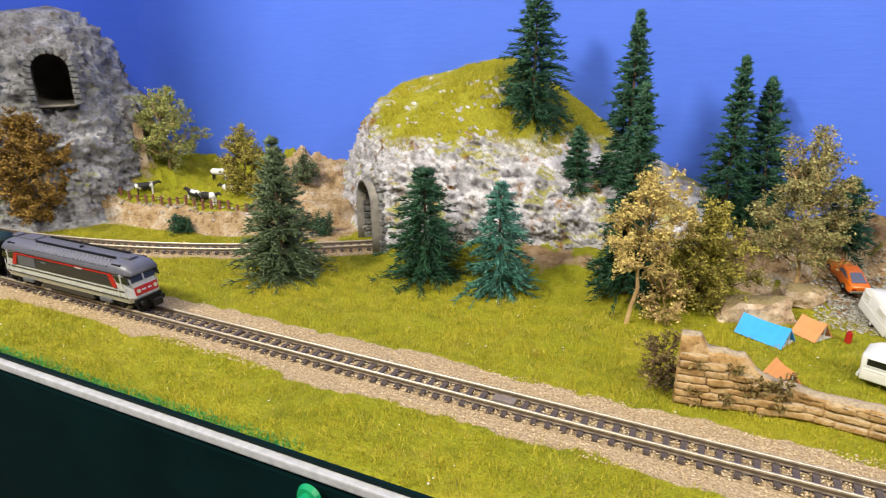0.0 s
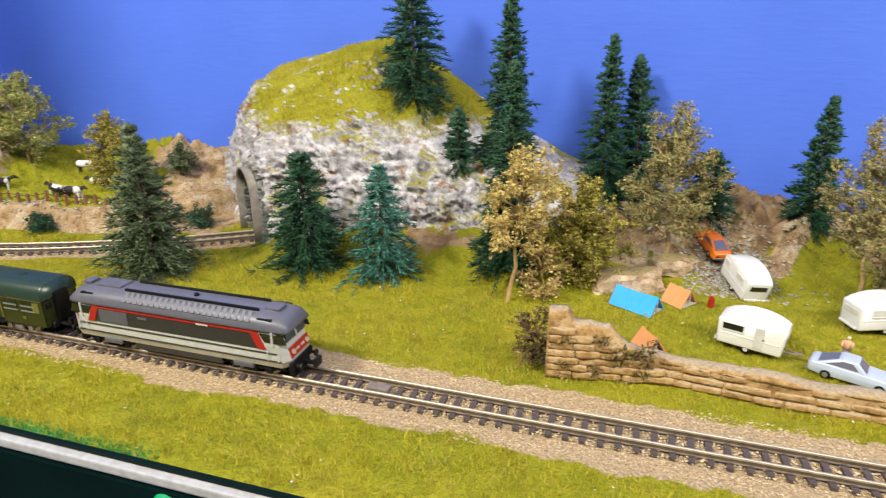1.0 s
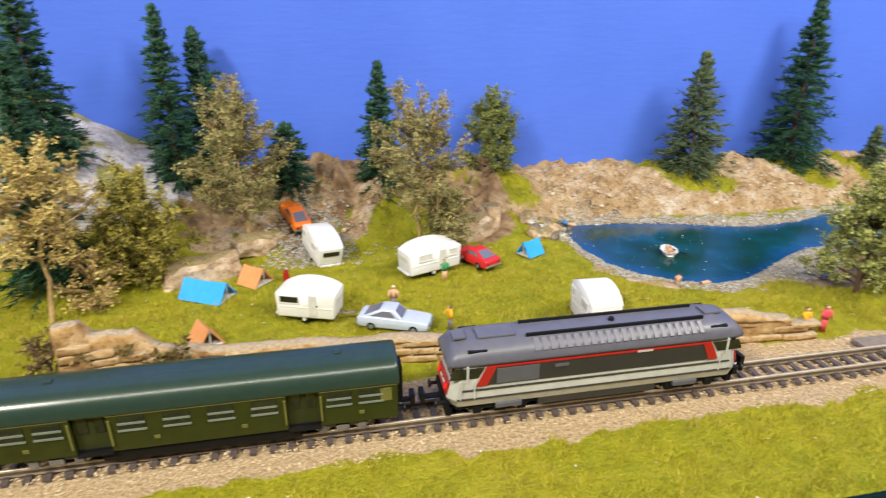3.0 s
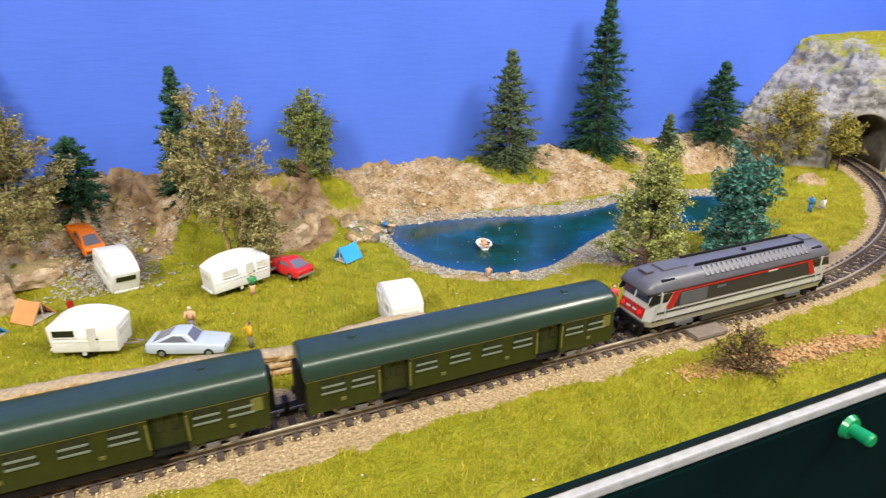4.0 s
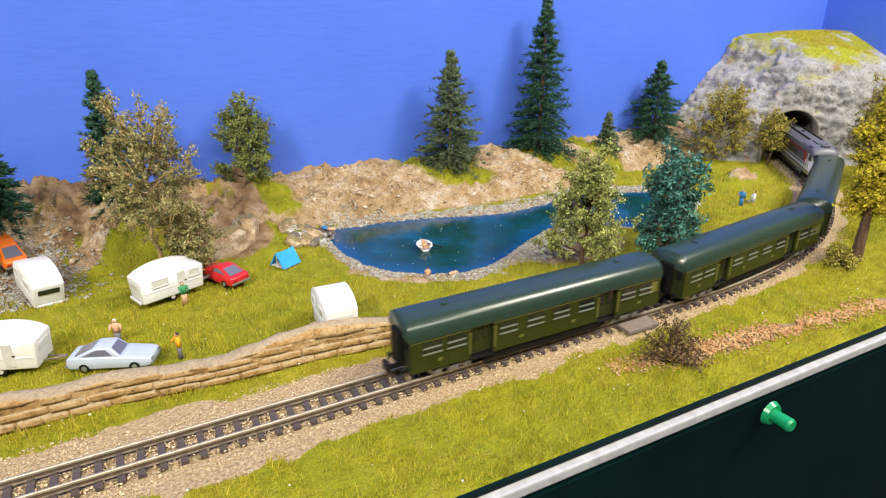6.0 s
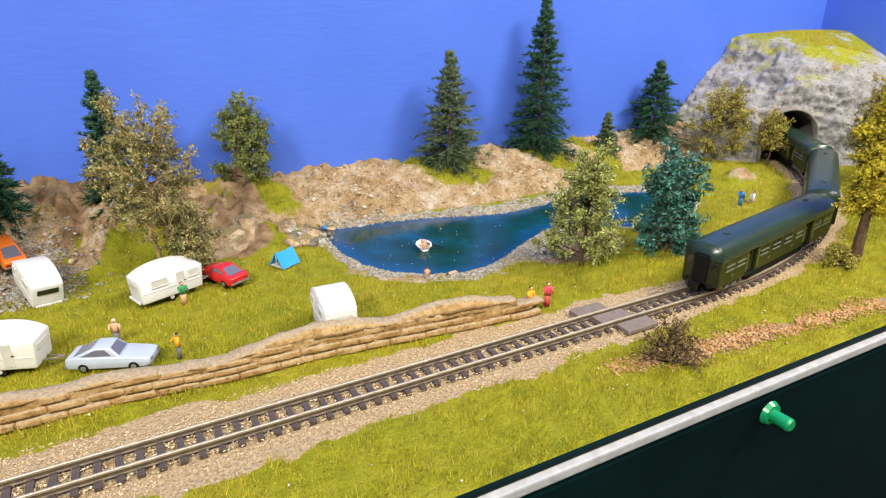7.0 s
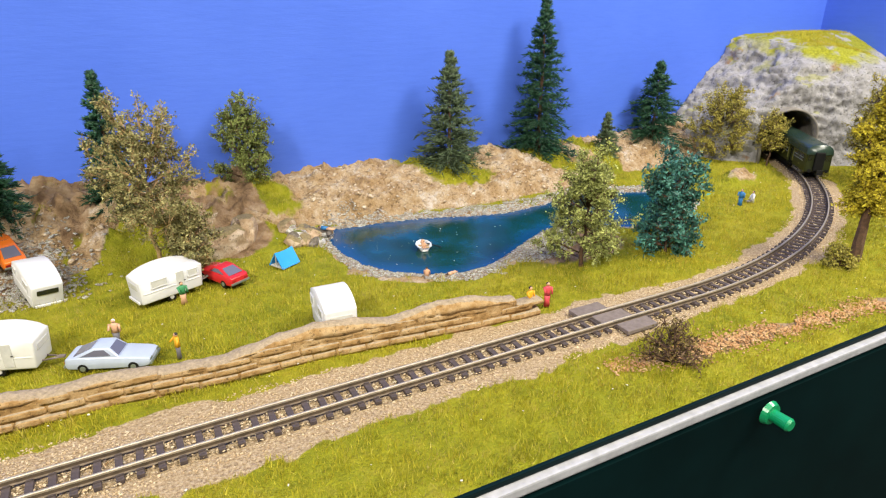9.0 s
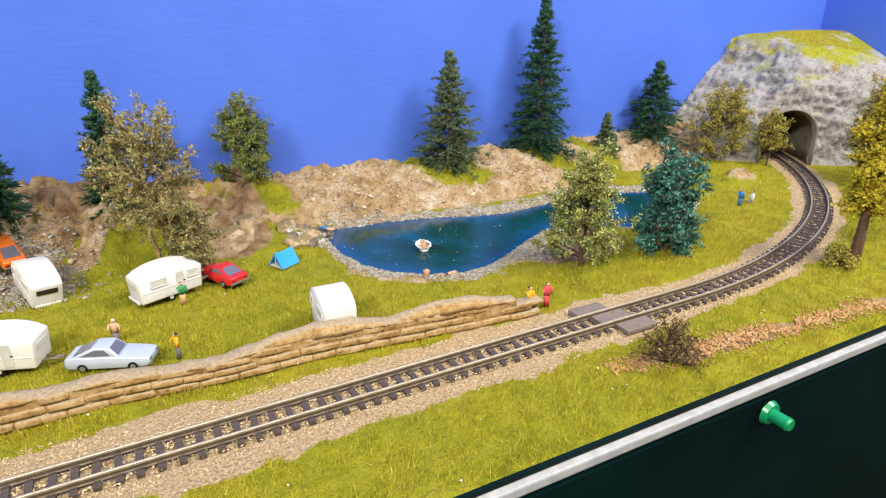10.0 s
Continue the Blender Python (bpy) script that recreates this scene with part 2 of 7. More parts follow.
M_GRAVEL = rock_material("track_ballast", (0.36, 0.235, 0.12), (0.60, 0.44, 0.265), (0.78, 0.65, 0.47), moss_low=0.95, scale=350.0, bump=0.3)
M_BANK_STONE = rock_material("bank_stone", (0.24, 0.155, 0.085), (0.46, 0.33, 0.20), (0.66, 0.56, 0.46), moss_low=0.95, scale=200.0, bump=0.3)
M_PATH = rock_material("orange_earth", (0.22, 0.10, 0.04), (0.45, 0.235, 0.10), (0.62, 0.40, 0.22), moss_low=0.95, scale=350.0, bump=0.3)
M_SLEEPER = paint("dark_sleeper", (0.070, 0.052, 0.050), 0.7, vary=0.35, scale=700.0)
M_RAIL = paint("nickel_silver_rail", (0.50, 0.43, 0.34), 0.45, 0.6, vary=0.15, scale=500.0)
M_RAIL_SIDE = paint("weathered_rail_web", (0.13, 0.095, 0.065), 0.6, 0.4, vary=0.3, scale=500.0)
M_BARK = paint("brown_bark", (0.11, 0.06, 0.035), 0.9, vary=0.4, scale=600.0, bump=0.6)
M_TAN_BARK = paint("tan_dried_stem", (0.44, 0.29, 0.13), 0.85, vary=0.25, scale=600.0, bump=0.4)
M_FIR = foliage("fir_needles", (0.002, 0.016, 0.009), (0.042, 0.125, 0.062), 0.36)
M_FIR_GREY = foliage("grey_fir_needles", (0.010, 0.028, 0.013), (0.15, 0.20, 0.10), 0.42)
M_FIR_TEAL = foliage("teal_fir_needles", (0.006, 0.040, 0.030), (0.10, 0.29, 0.23), 0.42)
M_LEAF_TAN = foliage("tan_leaves", (0.36, 0.26, 0.06), (0.70, 0.55, 0.20), 0.7)
M_LEAF_OLIVE = foliage("olive_leaves", (0.11, 0.11, 0.014), (0.50, 0.42, 0.085), 0.7)
M_LEAF_KHAKI = foliage("khaki_leaves", (0.085, 0.092, 0.024), (0.42, 0.37, 0.155), 0.7)
M_LEAF_GREEN = foliage("green_leaves", (0.065, 0.095, 0.018), (0.27, 0.31, 0.085), 0.65)
M_LEAF_PALE = foliage("pale_green_leaves", (0.08, 0.11, 0.014), (0.52, 0.54, 0.17), 0.65)
M_LEAF_YELLOW = foliage("yellow_green_leaves", (0.33, 0.27, 0.012), (0.74, 0.59, 0.05), 0.7)
M_LEAF_BROWN = foliage("brown_leaves", (0.15, 0.085, 0.012), (0.38, 0.23, 0.05), 0.7)
M_LEAF_DARK = foliage("dark_twig_leaves", (0.08, 0.065, 0.018), (0.24, 0.17, 0.06), 0.8)
M_BOARD = paint("dark_green_fascia", (0.001, 0.009, 0.010), 0.5, vary=0.2, scale=40.0, bump=0.05, spec=0.08, world_space=True)
M_EDGE = paint("pale_grey_edge", (0.38, 0.38, 0.41), 0.6, vary=0.18, scale=260.0, world_space=True)
M_PIN = paint("green_plastic_pin", (0.005, 0.26, 0.10), 0.3, vary=0.05)
M_ROOM = paint("room_plaster", (0.13, 0.127, 0.12), 0.9, vary=0.05, scale=3.0, world_space=True)
M_FLOOR = paint("room_floor", (0.10, 0.095, 0.09), 0.7, vary=0.15, scale=5.0, world_space=True)
M_LOCO_ROOF = paint("grey_violet_roof_paint", (0.105, 0.105, 0.135), 0.42, vary=0.08)
M_LOCO_DARK = paint("charcoal_body_paint", (0.030, 0.027, 0.027), 0.42, vary=0.1)
M_LOCO_PANEL = paint("mid_grey_panel_paint", (0.085, 0.085, 0.10), 0.42, vary=0.08)
M_LOCO_RED = paint("red_paint", (0.34, 0.014, 0.011), 0.4, vary=0.08)
M_LOCO_SILVER = paint("silver_paint", (0.60, 0.60, 0.61), 0.22, 0.35, vary=0.08)
M_LOCO_CREAM = paint("dull_silver_stripe", (0.40, 0.39, 0.33), 0.3, 0.3, vary=0.1)
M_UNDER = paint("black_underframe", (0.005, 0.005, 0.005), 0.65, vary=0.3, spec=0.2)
M_BLACK = paint("black_plastic", (0.006, 0.006, 0.006), 0.5, vary=0.2, spec=0.3)
M_WHEEL = paint("steel_wheel", (0.35, 0.33, 0.31), 0.35, 0.9, vary=0.15)
M_BOGIE = paint("weathered_bogie", (0.16, 0.15, 0.14), 0.6, 0.2, vary=0.4)
M_COACH = paint("olive_green_coach_paint", (0.026, 0.031, 0.005), 0.42, vary=0.12, spec=0.4)
M_COACH_LINE = paint("yellow_lining", (0.13, 0.125, 0.03), 0.45, vary=0.1)
M_COACH_ROOF = paint("dark_green_roof_paint", (0.021, 0.040, 0.030), 0.27, vary=0.08, bump=0.04)
M_COACH_DOOR = paint("dark_green_door_paint", (0.022, 0.028, 0.007), 0.45, vary=0.1)
M_CHROME = paint("window_bar_metal", (0.24, 0.27, 0.23), 0.35, 0.4, vary=0.1)
M_GLASS = glass_material("smoked_glazing", (0.012, 0.014, 0.012))
M_GLASS_BLUE = glass_material("windscreen_glazing", (0.03, 0.035, 0.07), 0.04)
M_GLASS_CAR = glass_material("grey_car_glazing", (0.13, 0.13, 0.17), 0.2)
M_GRASS_DRY = foliage("dry_grass_tufts", (0.13, 0.14, 0.012), (0.50, 0.40, 0.10), 0.7, 70.0)
M_WHITE = paint("white_plastic", (0.70, 0.695, 0.71), 0.4, vary=0.03, bump=0.05)
M_CREAM = paint("cream_plastic", (0.71, 0.70, 0.67), 0.42, vary=0.03, bump=0.05)
M_WINDOW = paint("grey_window_film", (0.58, 0.57, 0.54), 0.25, vary=0.1)
M_CAR_ORANGE = paint("orange_car_paint", (0.72, 0.16, 0.01), 0.28, vary=0.05, bump=0.03)
M_CAR_RED = paint("red_car_paint", (0.55, 0.02, 0.025), 0.28, vary=0.06, bump=0.03)
M_CAR_BLUE = paint("pale_blue_car_paint", (0.48, 0.54, 0.66), 0.30, 0.15, vary=0.05, bump=0.03)
M_TENT_BLUE = paint("bright_blue_canvas", (0.01, 0.30, 0.78), 0.6, vary=0.07)
M_TENT_ORANGE = paint("orange_canvas", (0.58, 0.25, 0.09), 0.65, vary=0.08)
M_GREY = paint("weathered_grey_board", (0.17, 0.135, 0.12), 0.8, vary=0.2, scale=500.0)
M_SKIN = paint("tan_figure_paint", (0.62, 0.36, 0.22), 0.6, vary=0.08)
M_HAIR = paint("black_figure_paint", (0.015, 0.010, 0.008), 0.6)
M_YELLOW = paint("yellow_figure_paint", (0.75, 0.36, 0.01), 0.55, vary=0.08)
M_PINK = paint("pink_red_figure_paint", (0.65, 0.07, 0.09), 0.55, vary=0.1)
M_BLUE = paint("blue_figure_paint", (0.03, 0.17, 0.42), 0.55, vary=0.1)
M_GREENF = paint("green_figure_paint", (0.05, 0.25, 0.10), 0.55, vary=0.1)
M_GREYF = paint("grey_figure_paint", (0.16, 0.15, 0.17), 0.6, vary=0.1)
M_COW_WHITE = paint("white_hide", (0.72, 0.70, 0.66), 0.7, vary=0.06)
def hide_material():
    m, nodes, links, bsdf = node_material("black_and_white_hide")
    a = noise_node(nodes, links, coords(nodes), 170.0, 1.0, 0.4)
    links.new(ramp_node(nodes, links, a, [(0.47, (0.012, 0.010, 0.010)), (0.50, (0.72, 0.70, 0.67))]), bsdf.inputs["Base Color"])
    bsdf.inputs["Roughness"].default_value = 0.7
    return m


M_HIDE = hide_material()
M_POST = paint("red_brown_post", (0.20, 0.075, 0.05), 0.8, vary=0.3, scale=700.0)
M_LAMP_ON = bpy.data.materials.new("lit_headlamp")
M_LAMP_ON.use_nodes = True
M_LAMP_ON.node_tree.nodes["Principled BSDF"].inputs["Emission Color"].default_value = (1, 0.85, 0.65, 1)
M_LAMP_ON.node_tree.nodes["Principled BSDF"].inputs["Base Color"].default_value = (0.42, 0.37, 0.28, 1)
M_LAMP_ON.node_tree.nodes["Principled BSDF"].inputs["Emission Strength"].default_value = 0.05
M_LAMP_RED = bpy.data.materials.new("lit_tail_lamp")
M_LAMP_RED.use_nodes = True
M_LAMP_RED.node_tree.nodes["Principled BSDF"].inputs["Base Color"].default_value = (0.6, 0.01, 0.01, 1)
M_LAMP_RED.node_tree.nodes["Principled BSDF"].inputs["Emission Color"].default_value = (1, 0.03, 0.02, 1)
M_LAMP_RED.node_tree.nodes["Principled BSDF"].inputs["Emission Strength"].default_value = 0.35


# ---------- mesh helpers ----------
def as_mesh(name, bm, *materials, smooth=False):
    me = bpy.data.meshes.new(name)
    bmesh.ops.recalc_face_normals(bm, faces=bm.faces)
    bm.to_mesh(me)
    bm.free()
    for m in materials:
        me.materials.append(m)
    if smooth:
        me.polygons.foreach_set("use_smooth", [True] * len(me.polygons))
    return me


def part(name, bm, material, parent=None, label="", smooth=False):
    mats = material if isinstance(material, (list, tuple)) else (material,)
    ob = new(name, bm if isinstance(bm, bpy.types.Mesh) else as_mesh(name, bm, *mats, smooth=smooth))
    if isinstance(bm, bpy.types.Mesh) and not bm.materials:
        for m in mats:
            bm.materials.append(m)
    if parent is not None:
        ob.parent = parent
    return tagged(ob, label=label)


def thing(name, label, category, m=None, group="", kind=""):
    ob = new(name)
    ob.empty_display_size = 0.01
    if m is not None:
        ob.matrix_world = m
    return tagged(ob, label, category, group, kind)


def array_mesh(name, verts, faces, *materials, smooth=False):
    """A mesh from arrays: verts (n, 3), faces (m, 3 or 4)."""
    verts, faces = np.asarray(verts, np.float32), np.asarray(faces, np.int32)
    me = bpy.data.meshes.new(name)
    me.vertices.add(len(verts))
    me.vertices.foreach_set("co", verts.ravel())
    k = faces.shape[1]
    me.loops.add(faces.size)
    me.loops.foreach_set("vertex_index", faces.ravel())
    me.polygons.add(len(faces))
    me.polygons.foreach_set("loop_start", np.arange(len(faces), dtype=np.int32) * k)
    me.polygons.foreach_set("loop_total", np.full(len(faces), k, np.int32))
    if smooth:
        me.polygons.foreach_set("use_smooth", np.ones(len(faces), bool))
    me.update(calc_edges=True)
    me.validate()
    for m in materials:
        me.materials.append(m)
    return me


def add_box(bm, cx, cy, cz, sx, sy, sz, bevel=0.0, m=None, slot=0):
    mat = Matrix.Translation((cx, cy, cz)) @ Matrix.Diagonal((sx, sy, sz, 1))
    if m is not None:
        mat = m @ mat
    got = bmesh.ops.create_cube(bm, size=1.0, matrix=mat)
    faces = {f for v in got["verts"] for f in v.link_faces}
    for f in faces:
        f.material_index = slot
    if bevel:
        edges = list({e for v in got["verts"] for e in v.link_edges})
        out = bmesh.ops.bevel(bm, geom=edges, offset=bevel, segments=2, affect="EDGES", profile=0.6)
        for f in out["faces"]:
            f.material_index = slot
    return bm


def box(cx, cy, cz, sx, sy, sz, bevel=0.0):
    return add_box(bmesh.new(), cx, cy, cz, sx, sy, sz, bevel)


def add_tube(bm, a, b, ra, rb, sides=8, slot=0):
    a, b = Vector(a), Vector(b)
    d = b - a
    q = d.to_track_quat("Z", "Y").to_matrix().to_4x4()
    got = bmesh.ops.create_cone(bm, cap_ends=True, segments=sides, radius1=ra, radius2=rb, depth=d.length, matrix=Matrix.Translation((a + b) / 2) @ q)
    for v in got["verts"]:
        for f in v.link_faces:
            f.material_index = slot
    return bm


def tube(a, b, ra, rb, sides=8):
    return add_tube(bmesh.new(), a, b, ra, rb, sides)


def add_loft(bm, rings, slot=0, caps=True):
    """Skin a row of closed rings that have the same number of points."""
    rows = [[bm.verts.new(p) for p in ring] for ring in rings]
    n = len(rows[0])
    for r, s in zip(rows, rows[1:]):
        for i in range(n):
            f = bm.faces.new((r[i], r[(i + 1) % n], s[(i + 1) % n], s[i]))
            f.material_index = slot
    if caps:
        bm.faces.new(list(reversed(rows[0]))).material_index = slot
        bm.faces.new(rows[-1]).material_index = slot
    return bm


def add_prism(bm, outline, y0, y1, slot=0):
    """An outline in x and z, drawn out along y."""
    return add_loft(bm, [[(x, y0, z) for x, z in outline], [(x, y1, z) for x, z in outline]], slot)


def bevelled(bm, offset, segments=2):
    bmesh.ops.bevel(bm, geom=list(bm.edges), offset=offset, segments=segments, affect="EDGES", profile=0.6, clamp_overlap=True)
    return bm


def stone_mesh(name, material, seed, sub=2, rough=0.28):
    bm = bmesh.new()
    bmesh.ops.create_icosphere(bm, subdivisions=sub, radius=1.0)
    for v in bm.verts:
        k = 1 + rough * noise.noise(v.co * 1.3 + Vector((seed * 3.1, 0, 0))) + 0.5 * rough * noise.noise(v.co * 3.7 + Vector((0, seed * 2.3, 0)))
        v.co = v.co * k
        v.co.x, v.co.y, v.co.z = [max(-0.82, min(0.82, c)) for c in v.co]
    return as_mesh(name, bm, material)


# ---------- the lie of the land ----------
POND = np.array([(0.2317, 0.3640), (0.2230, 0.3444), (0.2232, 0.3254), (0.2280, 0.3074), (0.2385, 0.2915), (0.2539, 0.2790), (0.2703, 0.2728), (0.2893, 0.2755),
                 (0.3062, 0.2825), (0.3267, 0.2951), (0.3482, 0.3045), (0.3649, 0.3035), (0.3791, 0.2944), (0.3912, 0.2826), (0.4071, 0.2798), (0.4283, 0.2864), (0.4571, 0.3038),
                 (0.4701, 0.3265), (0.4482, 0.3378), (0.4264, 0.3480), (0.4004, 0.3530), (0.3731, 0.3440), (0.3423, 0.3410), (0.3123, 0.3480), (0.2925, 0.3561), (0.2707, 0.3600), (0.2488, 0.3626)])


def inside(x, y, poly):
    """Signed distance to a closed outline: above zero inside it."""
    x, y = np.asarray(x, float), np.asarray(y, float)
    d, odd = np.full(x.shape, 1e9), np.zeros(x.shape, bool)
    for (ax, ay), (bx, by) in zip(poly, np.roll(poly, -1, axis=0)):
        ex, ey = bx - ax, by - ay
        u = np.clip(((x - ax) * ex + (y - ay) * ey) / (ex * ex + ey * ey), 0, 1)
        d = np.minimum(d, np.hypot(x - ax - u * ex, y - ay - u * ey))
        cross = ((ay > y) != (by > y)) & (x < ax + (y - ay) / np.where(by == ay, 1e-9, by - ay) * ex)
        odd ^= cross
    return np.where(odd, d, -d)


def track_point(s):
    """Place and heading on the main line, s metres along."""
    if s < ARC_X:
        return s, TRACK_Y, 0.0
    a = (s - ARC_X) / ARC_R
    return ARC_X + ARC_R * math.sin(a), TRACK_Y + ARC_R * (1 - math.cos(a)), a


FAR_C, FAR_R = (-0.495, 0.732), 0.487


def beside(p, off):
    """A place set off to the left of a place with a heading."""
    return p[0] - off * math.sin(p[2]), p[1] + off * math.cos(p[2]), p[2]


def far_point(s):
    """Place and heading on the line behind, a wide curve that ends in the hill; s from its bend's lowest point."""
    a = s / FAR_R
    return FAR_C[0] + FAR_R * math.sin(a), FAR_C[1] - FAR_R * math.cos(a), a


def track_gap(x, y):
    """Distance to the main line's middle."""
    x, y = np.asarray(x, float), np.asarray(y, float)
    return np.where(x < ARC_X, np.abs(y - TRACK_Y), np.abs(np.hypot(x - ARC_X, y - TRACK_Y - ARC_R) - ARC_R))


def far_gap(x, y):
    return np.where(np.asarray(x) < -0.19, np.abs(np.hypot(np.asarray(x) - FAR_C[0], np.asarray(y) - FAR_C[1]) - FAR_R), 1.0)


def land(x, y):
    """Height of the ground sheet."""
    x, y = np.asarray(x, float), np.asarray(y, float)
    n1, n2 = fbm(x, y, 0, 28, 4, 3), fbm(x, y, 0, 130, 4, 9)
    z = 0.0009 * n1 + 0.0006 * n2
    # meadow on the left behind its earth bank
    foot = np.interp(x, [-0.52, -0.44, -0.39, -0.316, -0.285, -0.262, -0.24], [0.285, 0.294, 0.301, 0.312, 0.335, 0.365, 0.41]) + 0.004 * n1
    m = sstep(0, 0.013, y - foot) * 0.0135 + sstep(0.01, 0.10, y - foot) * 0.0135
    m = m + np.interp(x, [-0.40, -0.33, -0.27], [0, 1, 0]) * sstep(0.385, 0.425, y) * 0.014
    z = z + m * sstep(-0.235, -0.262, x) * (1 + 0.25 * n2)
    # earth heaped against the corner hill
    z = z + 0.026 * np.exp(-(((x + 0.452) / 0.036) ** 2 + ((y - 0.345) / 0.030) ** 2)) * (1 + 0.3 * n2)
    # slope before the middle hill
    z = z + 0.018 * sstep(0.300, 0.350, y) * sstep(-0.215, -0.17, x) * sstep(0.03, -0.02, x) * (1 + 0.2 * n1)
    # earth slope behind the camp
    z = z + np.interp(x, [-0.03, 0.02, 0.06, 0.11, 0.15, 0.19, 0.22], [0, 0.022, 0.030, 0.026, 0.022, 0.020, 0]) * sstep(0.338, 0.405, y + 0.006 * n1) * (1 + 0.35 * n2)
    # bank along the back of the water
    y0 = np.interp(x, [0.15, 0.20, 0.24, 0.30, 0.36, 0.42, 0.50, 0.58, 0.64], [0.375, 0.372, 0.366, 0.364, 0.362, 0.366, 0.380, 0.385, 0.38]) + 0.007 * n1
    crest = np.interp(x, [0.17, 0.21, 0.235, 0.27, 0.308, 0.345, 0.381, 0.42, 0.453, 0.515, 0.58, 0.62], [0.0, 0.012, 0.022, 0.0205, 0.018, 0.015, 0.021, 0.0145, 0.018, 0.0165, 0.026, 0.04])
    z = z + crest * (0.62 * sstep(0, 0.013, y - y0) + 0.38 * sstep(0.010, 0.045, y - y0)) * (1 + 0.22 * n2 + 0.15 * n1)
    crag = 0.0050 * (0.30 - np.abs(fbm(x, y, 0, 75, 4, 14))) + 0.0032 * (0.30 - np.abs(fbm(x, y, 0, 210, 3, 15))) + 0.0013 * fbm(x, y, 0, 480, 2, 16)
    z = z + crag * sstep(-0.004, 0.008, y - y0) * sstep(0.16, 0.20, x)
    z = z + 0.75 * crag * sstep(0.345, 0.372, y) * sstep(-0.02, 0.02, x) * sstep(0.20, 0.17, x)
    z = z + 0.7 * crag * sstep(-0.004, 0.006, y - foot) * sstep(0.026, 0.014, y - foot) * sstep(-0.235, -0.262, x)
    # knoll by the far curve
    z = z + 0.010 * np.exp(-(((x - 0.535) / 0.018) ** 2 + ((y - 0.318) / 0.010) ** 2)) * (1 + 0.5 * n2)
    # basin of the pond
    z = z - 0.0062 * sstep(-0.006, 0.010, inside(x, y, POND) + 0.002 * n2)
    # the track beds lie level
    flat = np.minimum(track_gap(x, y), far_gap(x, y))
    z = np.where(flat < 0.03, z * sstep(0.013, 0.028, flat), z)
    z = z - 0.0015 * sstep(0.004, 0.0, y - FRONT_Y)
    return z


def zones(x, y):
    """Where the flock gives way: sand, earth and stone, each from 0 to 1."""
    n1, n2 = fbm(x, y, 0, 40, 4, 21), fbm(x, y, 0, 180, 3, 25)
    g = track_gap(x, y)
    wide = np.interp(x, [-0.5, -0.25, 0.0, 0.2, 0.30, 0.36, 0.5, 0.65], [0.020, 0.020, 0.0205, 0.0195, 0.018, 0.015, 0.014, 0.014])
    wide = wide * np.where(y < TRACK_Y, 0.80, 1.0)
    sand = sstep(0.005, -0.003, g - wide + 0.006 * n1 + 0.003 * n2)
    sand = np.maximum(sand, sstep(0.005, -0.003, far_gap(x, y) - 0.013 + 0.004 * n1))
    edge = inside(x, y, POND)
    shore = sstep(-0.012, -0.003, edge + 0.010 * n1 + 0.006 * n2)
    # bare earth: path by the fascia, slope behind the camp, foot of the hill
    path = np.interp(x, [0.27, 0.31, 0.36, 0.42, 0.52, 0.62], [0.168, 0.163, 0.158, 0.152, 0.150, 0.160])
    earth = sstep(0.009, -0.001, np.abs(y - path) + 0.007 * n1 + 0.005 * n2) * sstep(0.275, 0.31, x) * 0.8
    bare = np.interp(x, [0, 0.085, 0.098, 0.135, 0.15], [0.330, 0.330, 0.368, 0.368, 0.340])
    earth = np.maximum(earth, sstep(-0.005, 0.025, y - bare + 0.02 * n1) * sstep(-0.01, 0.015, x) * sstep(0.205, 0.185, x) * (0.50 + 1.4 * n1))
    earth = np.maximum(earth, (0.32 + 0.9 * n1) * np.exp(-(((x + 0.085) / 0.035) ** 2 + ((y - 0.335) / 0.016) ** 2)) + 0.3 * n1 * (y > 0.3) * (x < 0) * (x > -0.2))
    earth = np.maximum(earth, 1.1 * np.exp(-(((x - 0.340) / 0.038) ** 2 + ((y - 0.272) / 0.019) ** 2)))
    earth = np.maximum(earth, 0.45 * sstep(0.012, 0.0, y - FRONT_Y) * (0.6 + n1) * (x < 0.1))
    # pale rock: banks
    y0 = np.interp(x, [0.15, 0.20, 0.24, 0.30, 0.36, 0.42, 0.50, 0.58, 0.64], [0.375, 0.372, 0.366, 0.364, 0.362, 0.366, 0.380, 0.385, 0.38])
    stone = sstep(-0.006, 0.002, y - y0 + 0.008 * n1) * sstep(0.165, 0.195, x)
    for cx, w in ((0.195, 0.022), (0.330, 0.028), (0.417, 0.018), (0.462, 0.012)):
        stone = stone * (1 - 0.95 * np.exp(-(((x - cx + 0.3 * (y - 0.40)) / w) ** 2)) * sstep(0.365, 0.385, y))
    foot = np.interp(x, [-0.52, -0.44, -0.39, -0.316, -0.285, -0.262, -0.24], [0.285, 0.294, 0.301, 0.312, 0.335, 0.365, 0.41])
    bank = sstep(-0.004, 0.002, y - foot) * sstep(0.020, 0.012, y - foot + 0.004 * n1)
    bank = np.maximum(bank, sstep(-0.335, -0.305, x) * sstep(0.325, 0.335, y) * sstep(0.05, 0.03, np.abs(y - 0.365)))
    stone = np.maximum(stone, bank * sstep(-0.225, -0.25, x) * (0.85 + 0.5 * n1))
    stone = np.maximum(stone, 0.9 * np.exp(-(((x - 0.535) / 0.016) ** 2 + ((y - 0.315) / 0.009) ** 2)))
    stone = np.maximum(stone, 0.8 * sstep(0.34, 0.36, y) * sstep(0.012, 0.004, np.abs(x - 0.105 - 0.5 * (y - 0.37))))
